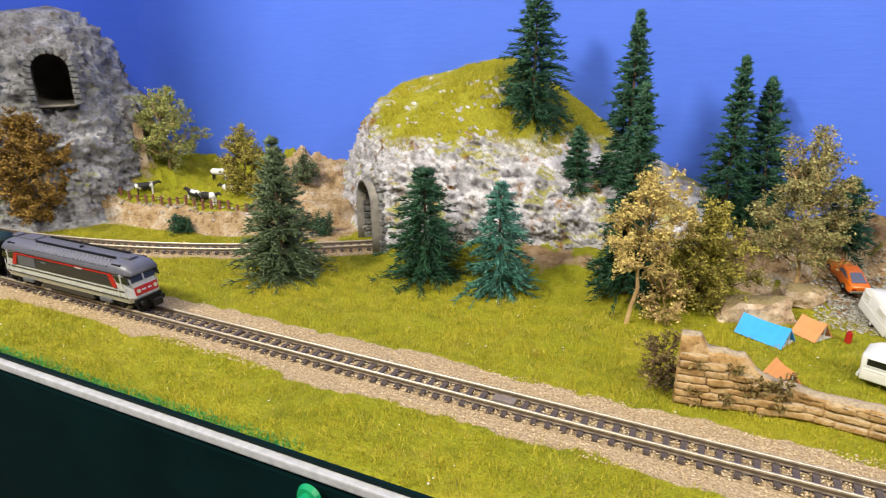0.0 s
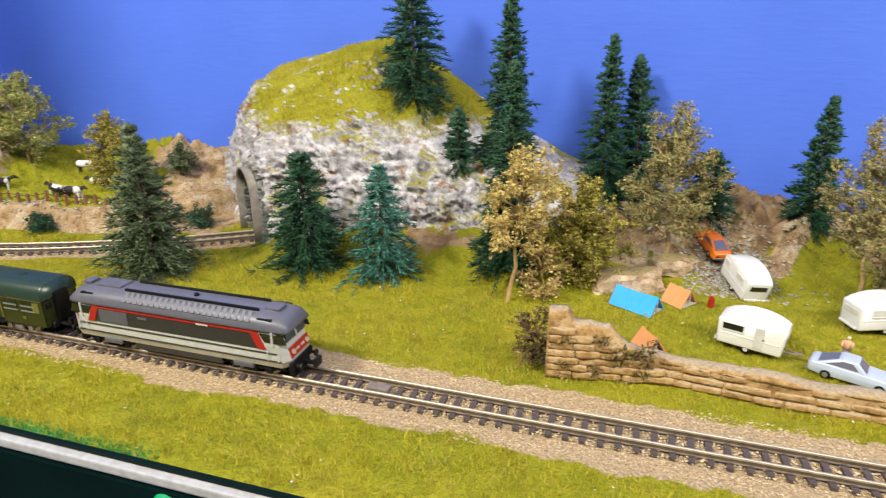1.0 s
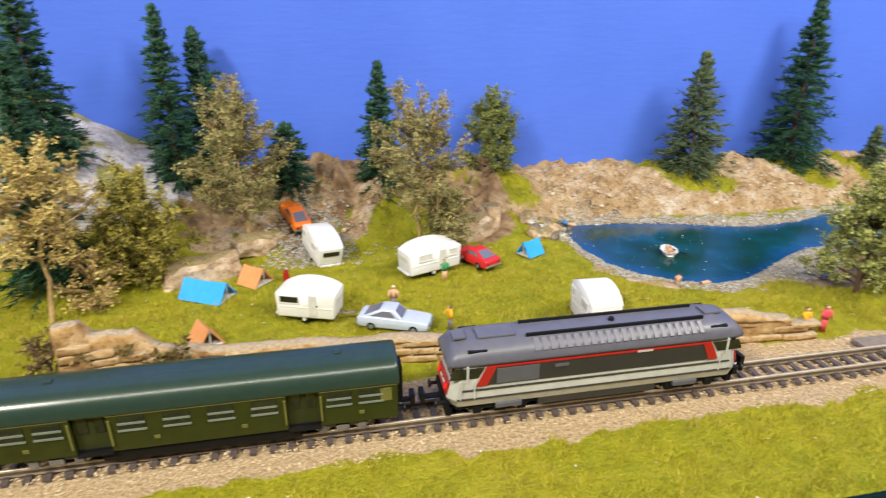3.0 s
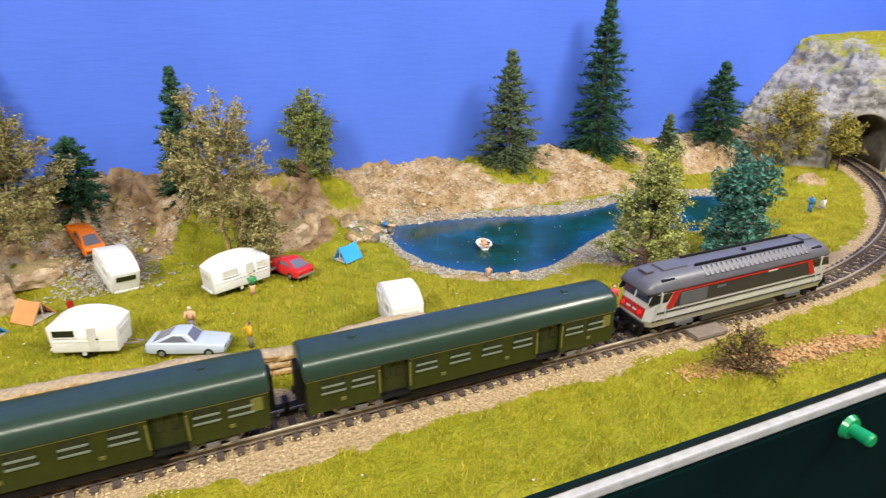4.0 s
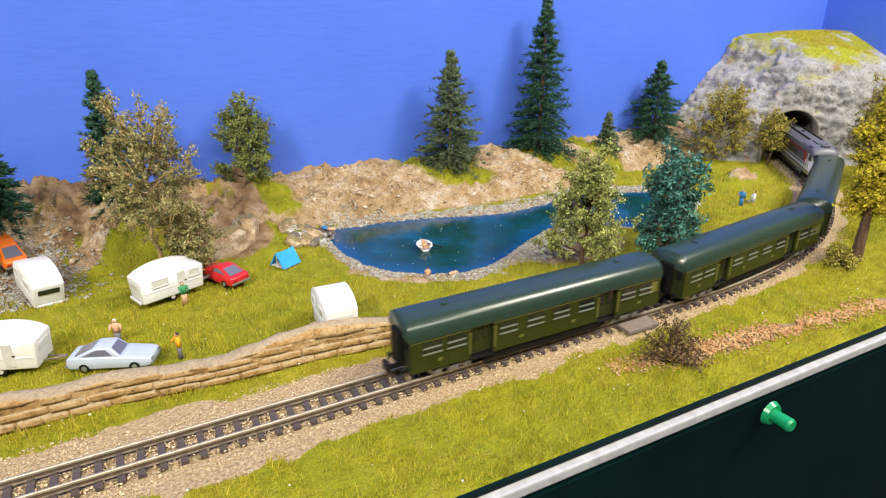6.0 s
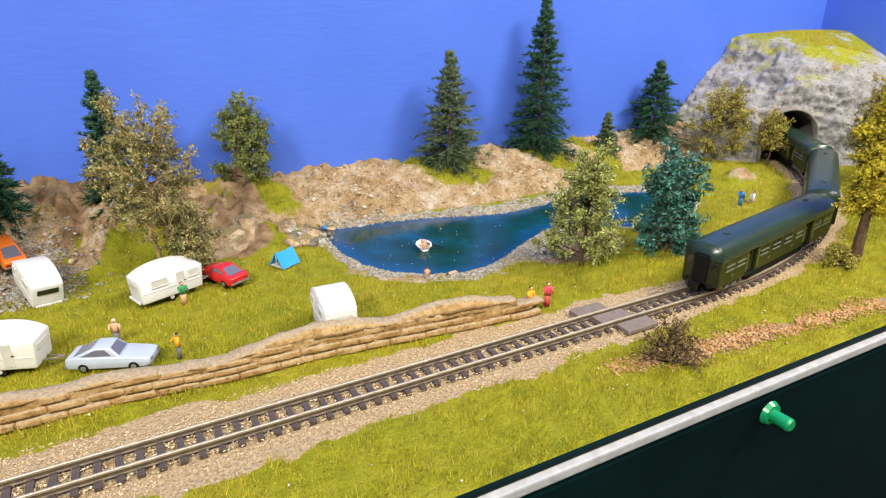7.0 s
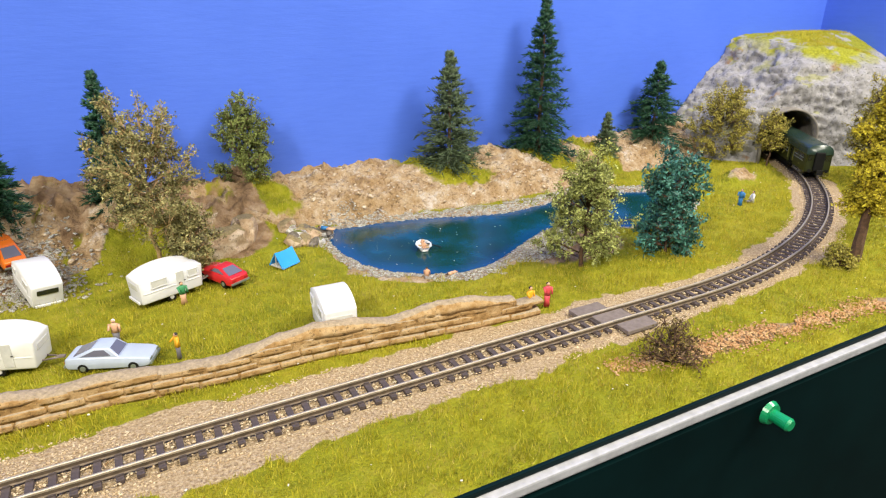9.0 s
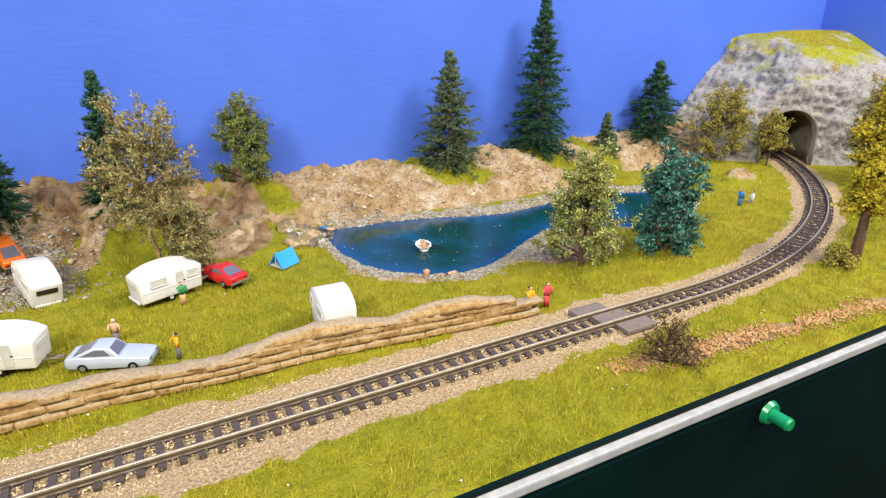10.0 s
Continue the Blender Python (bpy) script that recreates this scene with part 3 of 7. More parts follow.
    stone = np.maximum(stone, 0.95 * np.exp(-(((x + 0.452) / 0.040) ** 2 + ((y - 0.342) / 0.026) ** 2)) * (0.9 + 0.6 * n1))
    stone = np.maximum(stone, sstep(-0.350, -0.325, x) * sstep(-0.24, -0.26, x) * sstep(0.375, 0.395, y + 0.01 * n1))
    stone = np.maximum(stone, sstep(0.004, 0.03, y - bare) * sstep(0.0, 0.02, x) * sstep(0.205, 0.185, x) * (0.55 - 1.5 * n1 + 0.5 * n2))
    stone = np.maximum(stone, shore)
    return np.clip(sand, 0, 1), np.clip(earth, 0, 1), np.clip(stone, 0, 1)


def grid_arrays(x0, x1, y0, y1, step):
    nx, ny = int(round((x1 - x0) / step)) + 1, int(round((y1 - y0) / step)) + 1
    gx, gy = np.meshgrid(np.linspace(x0, x1, nx), np.linspace(y0, y1, ny))
    idx = np.arange(nx * ny).reshape(ny, nx)
    faces = np.stack([idx[:-1, :-1], idx[:-1, 1:], idx[1:, 1:], idx[1:, :-1]], -1).reshape(-1, 4)
    return gx.ravel(), gy.ravel(), faces


def build_ground():
    x, y, faces = grid_arrays(LEFT_X, RIGHT_X, FRONT_Y + 0.0005, WALL_Y, 0.0015)
    me = array_mesh("ground", np.stack([x, y, land(x, y)], -1), faces, M_GROUND, smooth=True)
    for key, values in zip(("sand", "earth", "stone"), zones(x, y)):
        me.attributes.new(key, "FLOAT", "POINT").data.foreach_set("value", values.astype(np.float32))
    tagged(new("ground", me), "yellow-green flocked grass ground with sandy and rocky patches", "ground", kind="structure")


# ---------- hills ----------
def hill_mid(x, y):
    n = fbm(x, y, 0, 45, 4, 31)
    front = np.interp(x, [-0.24, -0.20, -0.15, -0.10, -0.06, -0.02, 0.02, 0.05], [0.318, 0.322, 0.331, 0.338, 0.346, 0.362, 0.380, 0.395]) + 0.008 * n
    left = np.maximum(-0.2120 - 1.11 * (y - 0.342), -0.287 - 0.2 * (y - 0.41))
    d = np.minimum(y - front, (x - left) * 2.4)
    top = np.interp(x, [-0.30, -0.286, -0.258, -0.23, -0.19, -0.147, -0.11, -0.076, -0.045, -0.018, 0.01, 0.045], [0.036, 0.048, 0.073, 0.101, 0.112, 0.1235, 0.103, 0.080, 0.062, 0.050, 0.038, 0.015])
    rise = np.interp(d, [-0.02, 0.0, 0.004, 0.012, 0.020, 0.034, 0.06, 0.10], [-0.12, 0.05, 0.36, 0.56, 0.66, 0.74, 0.90, 1.0])
    return top * rise


def hill_right(x, y):
    n = fbm(x, y, 0, 45, 4, 41)
    d = np.minimum((x - 0.6165) * 0.602 + (y - 0.338) * 0.799, (x - 0.572 - 0.10 * (0.43 - y)) * 0.9) + 0.004 * n
    rise = np.interp(d, [-0.02, -0.004, 0.0, 0.004, 0.016, 0.035, 0.08], [-0.12, 0.0, 0.30, 0.66, 0.82, 0.94, 1.0])
    slope = 0.031 + (x - 0.5862) * 1.04 + 0.006 * fbm(x, y, 0, 70, 3, 43)
    return np.minimum(0.0965 * rise * np.interp(x, [0.60, 0.66, 0.72, 0.78], [0.97, 1.0, 1.01, 1.0]) - 0.5 * np.maximum(0, 0.40 - y) * sstep(0.66, 0.76, x), slope)


def hill_left(x, y):
    n = fbm(x, y, 0, 45, 4, 51)
    d = 0.088 - np.hypot(x + 0.505, y - 0.340) + 0.006 * n - 0.015 * sstep(0.318, 0.358, y)
    return np.interp(d, [-0.02, 0.0, 0.006, 0.016, 0.024, 0.031, 0.042, 0.056, 0.085], [-0.02, 0.012, 0.06, 0.082, 0.092, 0.122, 0.140, 0.152, 0.159])


def hill_sheet(height, ox, oy, turn, u0, u1, v0, v1, step, rows):
    """Columns of points at even steps along the slope's own length, so that steep faces carry as many as flat ones."""
    c, s = math.cos(turn), math.sin(turn)
    nv = int((v1 - v0) / step) + 1
    fine = np.linspace(u0, u1, 700)
    vs = np.linspace(v0, v1, nv)
    fu, fv = np.meshgrid(fine, vs)
    z = height(ox + fu * c - fv * s, oy + fu * s + fv * c)
    run = np.concatenate([np.zeros((nv, 1)), np.cumsum(np.hypot(np.diff(fu, axis=1), np.diff(z, axis=1)), axis=1)], 1)
    run = run / run[:, -1:]
    mean = run.mean(0)
    run = 0.75 * run + 0.25 * mean
    k = np.linspace(0, 1, rows)
    u = np.stack([np.interp(k, r, fine) for r in run])
    v = np.repeat(vs[:, None], rows, 1)
    x, y = (ox + u * c - v * s).ravel(), (oy + u * s + v * c).ravel()
    idx = np.arange(nv * rows).reshape(nv, rows)
    faces = np.stack([idx[:-1, :-1], idx[:-1, 1:], idx[1:, 1:], idx[1:, :-1]], -1).reshape(-1, 4)
    return x, y, faces


def build_hill(name, height, sheet, material, label, hole, relief, seed, flock):
    """A plaster hill with a bore left open where the track goes in. hole: x, y, heading, half width, base, crown."""
    x, y, faces = hill_sheet(height, *sheet)
    z = height(x, y)
    e = 0.0015
    nx, ny = -(height(x + e, y) - height(x - e, y)) / (2 * e), -(height(x, y + e) - height(x, y - e)) / (2 * e)
    ln = np.sqrt(nx * nx + ny * ny + 1)
    nx, ny, nz = nx / ln, ny / ln, 1 / ln
    # craggy relief, strongest where the face is steep: ledges, lumps and pits
    amp = relief * (0.14 + 0.86 * sstep(0.86, 0.58, nz)) * sstep(0.0, 0.006, z)
    ledge = fbm(x * 0.45, y * 0.45, z * 1.5, 95, 3, seed + 9)
    push = amp * (0.8 * fbm(x, y, z * 1.3, 55, 4, seed, 0.6) + 0.9 * (0.45 - np.abs(ledge)) * 1.2 + 0.9 * (0.4 - np.abs(fbm(x, y, z * 1.6, 230, 4, seed + 3, 0.65))) + 0.6 * fbm(x, y, z * 1.8, 560, 2, seed + 5) - 0.58)
    px, py, pz = x + nx * push, y + ny * push, z + nz * push * 0.8
    away = (py > WALL_Y - 0.0005) | (px < LEFT_X + 0.0005) | (px > RIGHT_X - 0.0005)
    py = np.minimum(py, WALL_Y - 0.0005)
    px = np.clip(px, LEFT_X + 0.0005, RIGHT_X - 0.0005)
    faces = faces[~away[faces].all(1)]
    hx, hy, ha, half, base, crown = hole
    u = (px - hx) * math.cos(ha) + (py - hy) * math.sin(ha)
    v = -(px - hx) * math.sin(ha) + (py - hy) * math.cos(ha)
    straight = crown - half
    r = np.where(pz - base < straight, np.abs(v), np.hypot(v, pz - base - straight))
    cut = (r < half) & (np.abs(u) < 0.034) & (pz > base - 0.002)
    keep = ~(cut[faces].all(1)) & (pz[faces] > -0.004).any(1)
    # the rim of the opening follows the arch
    grow = np.where(cut, half / np.maximum(r, 1e-4), 1.0)
    v2 = v * grow
    z2 = np.where(pz - base < straight, pz, base + straight + (pz - base - straight) * grow)
    px, py = np.where(cut, hx + u * math.cos(ha) - v2 * math.sin(ha), px), np.where(cut, hy + u * math.sin(ha) + v2 * math.cos(ha), py)
    pz = np.where(cut, z2, pz)
    me = array_mesh(name, np.stack([px, py, pz], -1), faces[keep], material)
    me.attributes.new("flock", "FLOAT", "POINT").data.foreach_set("value", np.clip(flock(px, py, pz), 0, 1).astype(np.float32))
    tagged(new(name, me), label, "hill", kind="structure")


def arch_ring(half, crown, n=14, lift=0.0):
    """An outline across a bore: sides and a round crown, open at the foot."""
    pts = [(-half, lift), (-half, (crown - half) * 0.5)]
    pts += [(half * math.cos(math.pi - math.pi * i / n), crown - half + half * math.sin(math.pi * i / n)) for i in range(n + 1)]
    return pts + [(half, (crown - half) * 0.5), (half, lift)]


def build_bore(name, points, half, crown, base, label, closed=True):
    """The tunnel's lining along a row of (x, y, heading)."""
    bm = bmesh.new()
    rows = []
    for x, y, a in points:
        rows.append([bm.verts.new((x - v * math.sin(a), y + v * math.cos(a), base + z)) for v, z in arch_ring(half, crown)])
    for r, s in zip(rows, rows[1:]):
        for i in range(len(r) - 1):
            bm.faces.new((r[i], r[i + 1], s[i + 1], s[i]))
    if closed:
        bm.faces.new(rows[-1])
    if base > 0.01:
        for r, s in zip(rows, rows[1:]):
            bm.faces.new((r[-1], r[0], s[0], s[-1]))
    ob = new(name, as_mesh(name, bm, M_BORE, smooth=True))
    mod = ob.modifiers.new("thick", "SOLIDIFY")
    mod.thickness, mod.offset = 0.0015, 1.0
    tagged(ob, label, "tunnel", kind="structure")


def build_portal(x, y, a, half, crown, base, label, width=0.006, depth=0.005):
    """A ring of cut stones round a tunnel mouth."""
    t = thing("tunnel_portal", label, "portal", pose(x, y, base, 0, 0, math.degrees(a)))
    ring, n = [], 22
    total = 2 * (crown - half) + math.pi * half
    for i in range(n):
        bm = bmesh.new()
        quad = []
        for k in (i / n + 0.004, (i + 1) / n - 0.004):
            s = k * total
            if s < crown - half:
                p, q = (-half, s), (-1, 0)
            elif s < crown - half + math.pi * half:
                b = math.pi - (s - crown + half) / half
                p, q = (half * math.cos(b), crown - half + half * math.sin(b)), (math.cos(b), math.sin(b))
            else:
                p, q = (half, total - s), (1, 0)
            quad.append((p, (p[0] + q[0] * width, p[1] + q[1] * width)))
        (a0, a1), (b0, b1) = quad
        out = depth * random.uniform(0.8, 1.15)
        add_loft(bm, [[(-out, *a0), (-out, *a1), (-out, *b1), (-out, *b0)], [(depth, *a0), (depth, *a1), (depth, *b1), (depth, *b0)]])
        part("voussoir", bevelled(bm, 0.0004, 1), M_PORTAL, t)


# ---------- walls and board ----------
def build_shell():
    bm = bmesh.new()
    h0, h1, hz = 0.625, 0.715, 0.055
    for x0, x1, z0, z1 in ((LEFT_X - 0.012, h0, -0.03, 0.75), (h1, RIGHT_X + 0.012, -0.03, 0.75), (h0, h1, hz, 0.75)):
        add_box(bm, (x0 + x1) / 2, WALL_Y + 0.006, (z0 + z1) / 2, x1 - x0, 0.012, z1 - z0)
    tagged(new("wall_back", as_mesh("wall_back", bm, M_BACK)), "bright blue painted sky backdrop board", "wall", kind="structure")
    for name, x, s in (("wall_left", LEFT_X, -1), ("wall_right", RIGHT_X, 1)):
        bm = box(x + s * 0.006, (WALL_Y + 0.10) / 2, 0.36, 0.012, WALL_Y - 0.10, 0.78)
        tagged(new(name, as_mesh(name, bm, M_BACK)), "bright blue painted side board", "wall", kind="structure")
    # front fascia with its pale edge strip
    bm = box((LEFT_X + RIGHT_X) / 2, FRONT_Y - 0.0020, -0.125, RIGHT_X - LEFT_X + 0.3, 0.0036, 0.237)
    tagged(new("fascia", as_mesh("fascia", bm, M_BOARD)), "dark green painted front board of the layout", "fascia", kind="structure")
    bm = box((LEFT_X + RIGHT_X) / 2, FRONT_Y - 0.0024, -0.0024, RIGHT_X - LEFT_X + 0.3, 0.0032, 0.0037, 0.0007)
    tagged(new("edge_trim", as_mesh("edge_trim", bm, M_EDGE)), "pale grey edge strip along the front board", "trim", kind="structure")
    bm = box((LEFT_X + RIGHT_X) / 2, FRONT_Y - 0.0005, 0.0006, RIGHT_X - LEFT_X + 0.3, 0.0014, 0.0018, 0.0003)
    tagged(new("edge_lip", as_mesh("edge_lip", bm, M_BOARD)), "thin dark green lip behind the edge strip", "trim", kind="structure")
    bm = box((LEFT_X + RIGHT_X) / 2, 0.52, -0.022, RIGHT_X - LEFT_X + 0.02, 0.74, 0.022)
    tagged(new("baseboard", as_mesh("baseboard", bm, M_ROOM)), "plain board under the layout", "board", kind="structure")
    # the room
    for name, c, s, m in (("floor", (0.13, -0.1, -0.77), (2.5, 2.3, 0.04), M_FLOOR), ("ceiling", (0.13, -0.1, 1.37), (2.5, 2.3, 0.04), M_ROOM), ("wall_south", (0.13, -1.23, 0.3), (2.5, 0.04, 2.1), M_ROOM),
                          ("wall_north", (0.13, 1.03, 0.3), (2.5, 0.04, 2.1), M_ROOM), ("wall_west", (-1.10, -0.1, 0.3), (0.04, 2.22, 2.1), M_ROOM), ("wall_east", (1.36, -0.1, 0.3), (0.04, 2.22, 2.1), M_ROOM)):
        tagged(new(name, as_mesh(name, box(*c, *s), m)), "plain surface of the surrounding room", name.split("_")[0], kind="structure")


# ---------- track ----------
def sweep(points, outline):
    """Draw an outline (across, up) along a row of (x, y, heading)."""
    bm = bmesh.new()
    return add_loft(bm, [[(x - v * math.sin(a), y + v * math.cos(a), z) for v, z in outline] for x, y, a in points])


def build_track(name, where, s0, s1, label, group):
    t = thing(name, label, "track", kind="")
    n = int((s1 - s0) / 0.006)
    pts = [where(s0 + (s1 - s0) * i / n) for i in range(n + 1)]
    for side in (-1, 1):
        c = side * 0.0048
        web = [(c - 0.0007, 0.0014), (c + 0.0007, 0.0014), (c + 0.0003, 0.0018), (c + 0.0003, 0.0030), (c - 0.0003, 0.0030), (c - 0.0003, 0.0018)]
        rail = part("rail", sweep(pts, web), M_RAIL_SIDE, t)
        head = [(c - 0.00042, 0.00295), (c + 0.00042, 0.00295), (c + 0.00042, 0.0036), (c + 0.00025, RAIL_TOP), (c - 0.00025, RAIL_TOP), (c - 0.00042, 0.0036)]
        part("rail_head", sweep(pts, head), M_RAIL, rail, "bright worn rail head")
    bm = bmesh.new()
    add_box(bm, 0, 0, 0.0008, 0.0022, 0.0165, 0.0015, 0.0002)
    for v in (-0.0062, -0.0036, 0.0036, 0.0062):
        add_box(bm, 0, v, 0.0017, 0.0015, 0.0007, 0.0006)
    me = as_mesh("sleeper", bm, M_SLEEPER)
    s = s0 + 0.002
    while s < s1 - 0.001:
        x, y, a = where(s)
        ob = part("sleeper", me, M_SLEEPER, t)
        ob.matrix_basis = pose(x, y, 0.0001, 0, 0, math.degrees(a) + random.uniform(-1.5, 1.5))
        s += 0.00575
    return t


def scatter_stones(name, pts, size, material, label, seed, kind="stuff", flat=0.6):
    """Many small angular stones in one mesh."""
    rng = np.random.default_rng(seed)
    n = len(pts)
    base = np.array([(1, 0, 0), (-1, 0, 0), (0, 1, 0), (0, -1, 0), (0, 0, 1), (0, 0, -1)], float)
    tri = np.array([(0, 2, 4), (2, 1, 4), (1, 3, 4), (3, 0, 4), (2, 0, 5), (1, 2, 5), (3, 1, 5), (0, 3, 5)])
    r = size * rng.uniform(0.45, 1.3, (n, 1, 1)) * rng.uniform(0.6, 1.3, (n, 6, 1))
    v = base[None] * r
    v[:, :, 2] *= flat
    a = rng.uniform(0, 6.28, n)
    c, s = np.cos(a)[:, None], np.sin(a)[:, None]
    tilt = rng.uniform(-0.5, 0.5, (n, 1))
    x, y, z = v[:, :, 0] * c - v[:, :, 1] * s, v[:, :, 0] * s + v[:, :, 1] * c, v[:, :, 2]
    z = z + x * tilt
    v = np.stack([x, y, z], -1) + pts[:, None, :]
    f = (tri[None] + (np.arange(n) * 6)[:, None, None]).reshape(-1, 3)
    return tagged(new(name, array_mesh(name, v.reshape(-1, 3), f, material)), label, "stones", kind=kind)


def build_ballast():
    rng = np.random.default_rng(5)
    x, y = rng.uniform(LEFT_X + 0.003, 0.66, 190000), rng.uniform(FRONT_Y + 0.01, 0.42, 190000)
    g = track_gap(x, y)
    f = far_gap(x, y)
    wide = np.interp(x, [-0.5, -0.25, 0.0, 0.2, 0.30, 0.36, 0.5, 0.65], [0.020, 0.020, 0.0205, 0.0195, 0.018, 0.015, 0.014, 0.014])
    wide = wide * np.where(y < TRACK_Y, 0.80, 1.0)
    ok = ((g < wide + 0.006 * fbm(x, y, 0, 40, 4, 21)) & (np.abs(x) < 2)) | (f < 0.012)
    x, y = x[ok], y[ok]
    lift = np.where(np.minimum(track_gap(x, y), far_gap(x, y)) < 0.0088, 0.0009, 0.0002)
    scatter_stones("ballast", np.stack([x, y, land(x, y) + lift], -1), 0.00048, M_GRAVEL, "sandy beige granular ballast along the track", 6)
    x, y = rng.uniform(0.19, 0.49, 90000), rng.uniform(0.255, 0.39, 90000)
    e = inside(x, y, POND) + 0.004 * fbm(x, y, 0, 60, 3, 8)
    ok = (e > -0.009 - 0.014 * np.exp(-(((x - 0.335) / 0.03) ** 2)) * (y < 0.31) + 0.010 * fbm(x, y, 0, 70, 3, 18)) & (e < 0.004) & (rng.uniform(0, 1, len(x)) < 0.5)
    x, y = x[ok], y[ok]
    scatter_stones("shore_pebbles", np.stack([x, y, land(x, y) + 0.0003], -1), 0.00092, M_PEBBLE, "grey and white pebbles round the pond shore", 7)


# ---------- grass ----------
def blades(pts, length, width, lean, seed, clump=0.0):
    """One narrow leaning triangle for each point."""
    rng = np.random.default_rng(seed)
    n = len(pts)
    a, b = rng.uniform(0, 6.2832, n), rng.uniform(0, 6.2832, n)
    tilt = np.abs(rng.normal(0, lean, n))
    ln = length * rng.uniform(0.5, 1.25, n) * (1 + clump * fbm(pts[:, 0], pts[:, 1], 0, 150, 3, seed))
    tip = pts + np.stack([np.cos(a) * np.sin(tilt) * ln, np.sin(a) * np.sin(tilt) * ln, np.cos(tilt) * ln], -1)
    side = np.stack([np.cos(b), np.sin(b), np.zeros(n)], -1) * (width * rng.uniform(0.6, 1.3, n) / 2)[:, None]
    low = pts - np.array([0, 0, 0.0004])
    v = np.stack([low - side, low + side, tip], 1).reshape(-1, 3)
    return v, np.arange(3 * n).reshape(n, 3)


def build_grass():
    rng = np.random.default_rng(11)
    n = 720000
    x, y = rng.uniform(LEFT_X + 0.002, RIGHT_X - 0.002, n), rng.uniform(FRONT_Y + 0.0015, WALL_Y - 0.003, n)
    near = rng.uniform(0, 1, n) < np.where(y < 0.30, 1.0, 0.55)
    x, y = x[near], y[near]
    sand, earth, stone = zones(x, y)
    worst = np.maximum(np.maximum(sand, earth), stone)
    ok = (worst < 0.42 + 0.25 * rng.uniform(-1, 1, len(x))) & (inside(x, y, POND) < -0.004) & (track_gap(x, y) > 0.012)
    ok &= (hill_mid(x, y) < land(x, y)) | (x < -0.30) | (x > 0.06)
    ok &= (hill_right(x, y) < 0.001) | (x < 0.55)
    ok &= (hill_left(x, y) < 0.03) | (x > -0.40)
    x, y = x[ok], y[ok]
    p = np.stack([x, y, land(x, y)], -1)
    v, f = blades(p, 0.0021, 0.00036, 0.85, 12, 1.2)
    tagged(new("grass", array_mesh("grass", v, f, M_GRASS)), "yellow-green static grass fibres", "grass", kind="stuff")
    pick = rng.uniform(0, 1, len(p)) < np.clip(0.10 + 0.5 * fbm(x, y, 0, 70, 3, 88), 0, 1)
    v, f = blades(p[pick], 0.0023, 0.00034, 0.95, 17, 0.8)
    tagged(new("grass_tufts", array_mesh("grass_tufts", v, f, M_GRASS_DRY)), "longer dry grass tufts of mixed olive and straw", "grass", kind="stuff")
    # flock on the hill tops
    x, y = rng.uniform(-0.30, 0.03, 70000), rng.uniform(0.33, 0.428, 70000)
    e = 0.002
    slope = np.hypot(hill_mid(x + e, y) - hill_mid(x - e, y), hill_mid(x, y + e) - hill_mid(x, y - e)) / (2 * e)
    ok = (slope < 1.25 + 0.7 * fbm(x, y, 0, 60, 3, 61)) & (hill_mid(x, y) > 0.066) & (x < -0.062) & (fbm(x, y, 0, 50, 3, 66) < 0.30)
    x, y = x[ok], y[ok]
    v, f = blades(np.stack([x, y, hill_mid(x, y) - 0.0004], -1), 0.0024, 0.00045, 0.6, 13)
    tagged(new("hilltop_grass", array_mesh("hilltop_grass", v, f, M_GRASS)), "yellow-green static grass on the hilltop", "grass", kind="stuff")
    x, y = rng.uniform(0.60, 0.77, 40000), rng.uniform(0.25, 0.428, 40000)
    slope = np.hypot(hill_right(x + e, y) - hill_right(x - e, y), hill_right(x, y + e) - hill_right(x, y - e)) / (2 * e)
    ok = (slope < 0.45) & (hill_right(x, y) > 0.084) & (x > 0.635) & (fbm(x, y, 0, 30, 3, 67) > -0.12)
    x, y = x[ok], y[ok]
    v, f = blades(np.stack([x, y, hill_right(x, y) - 0.0003], -1), 0.0024, 0.0005, 0.6, 14)
    tagged(new("hilltop_grass", array_mesh("hilltop_grass", v, f, M_GRASS)), "yellow-green static grass on the tunnel hill", "grass", kind="stuff")
    # bright green scatter along the fascia on the left
    x = rng.uniform(-0.36, -0.12, 5000)
    y = FRONT_Y + 0.001 + np.abs(rng.normal(0, 0.0022, 5000))
    v, f = blades(np.stack([x, y, land(x, y)], -1), 0.0016, 0.0006, 0.9, 15)
    tagged(new("turf_scatter", array_mesh("turf_scatter", v, f, M_GRASS_EDGE)), "bright green turf scatter along the board edge", "grass", kind="stuff")


# ---------- trees ----------
def spikes(a, d, length, width, rng):
    """Thin four-sided needles from points a along unit directions d."""
    n = len(a)
    ref = np.where(np.abs(d[:, 2:3]) < 0.9, np.array([[0, 0, 1.0]]), np.array([[1.0, 0, 0]]))
    u = np.cross(d, ref)
    u /= np.linalg.norm(u, axis=1, keepdims=True)
    w = np.cross(d, u)
    width = np.broadcast_to(np.asarray(width, float), (n,))[:, None]
    length = np.broadcast_to(np.asarray(length, float), (n,))[:, None]
    mid = a + d * length * 0.35
    v = np.stack([a, mid + u * width / 2, mid - u * width * 0.25 + w * width * 0.43, mid - u * width * 0.25 - w * width * 0.43, a + d * length], 1)
    f = np.array([(0, 2, 1), (0, 3, 2), (0, 1, 3), (4, 1, 2), (4, 2, 3), (4, 3, 1)])
    return v.reshape(-1, 3), (f[None] + (np.arange(n) * 5)[:, None, None]).reshape(-1, 3)


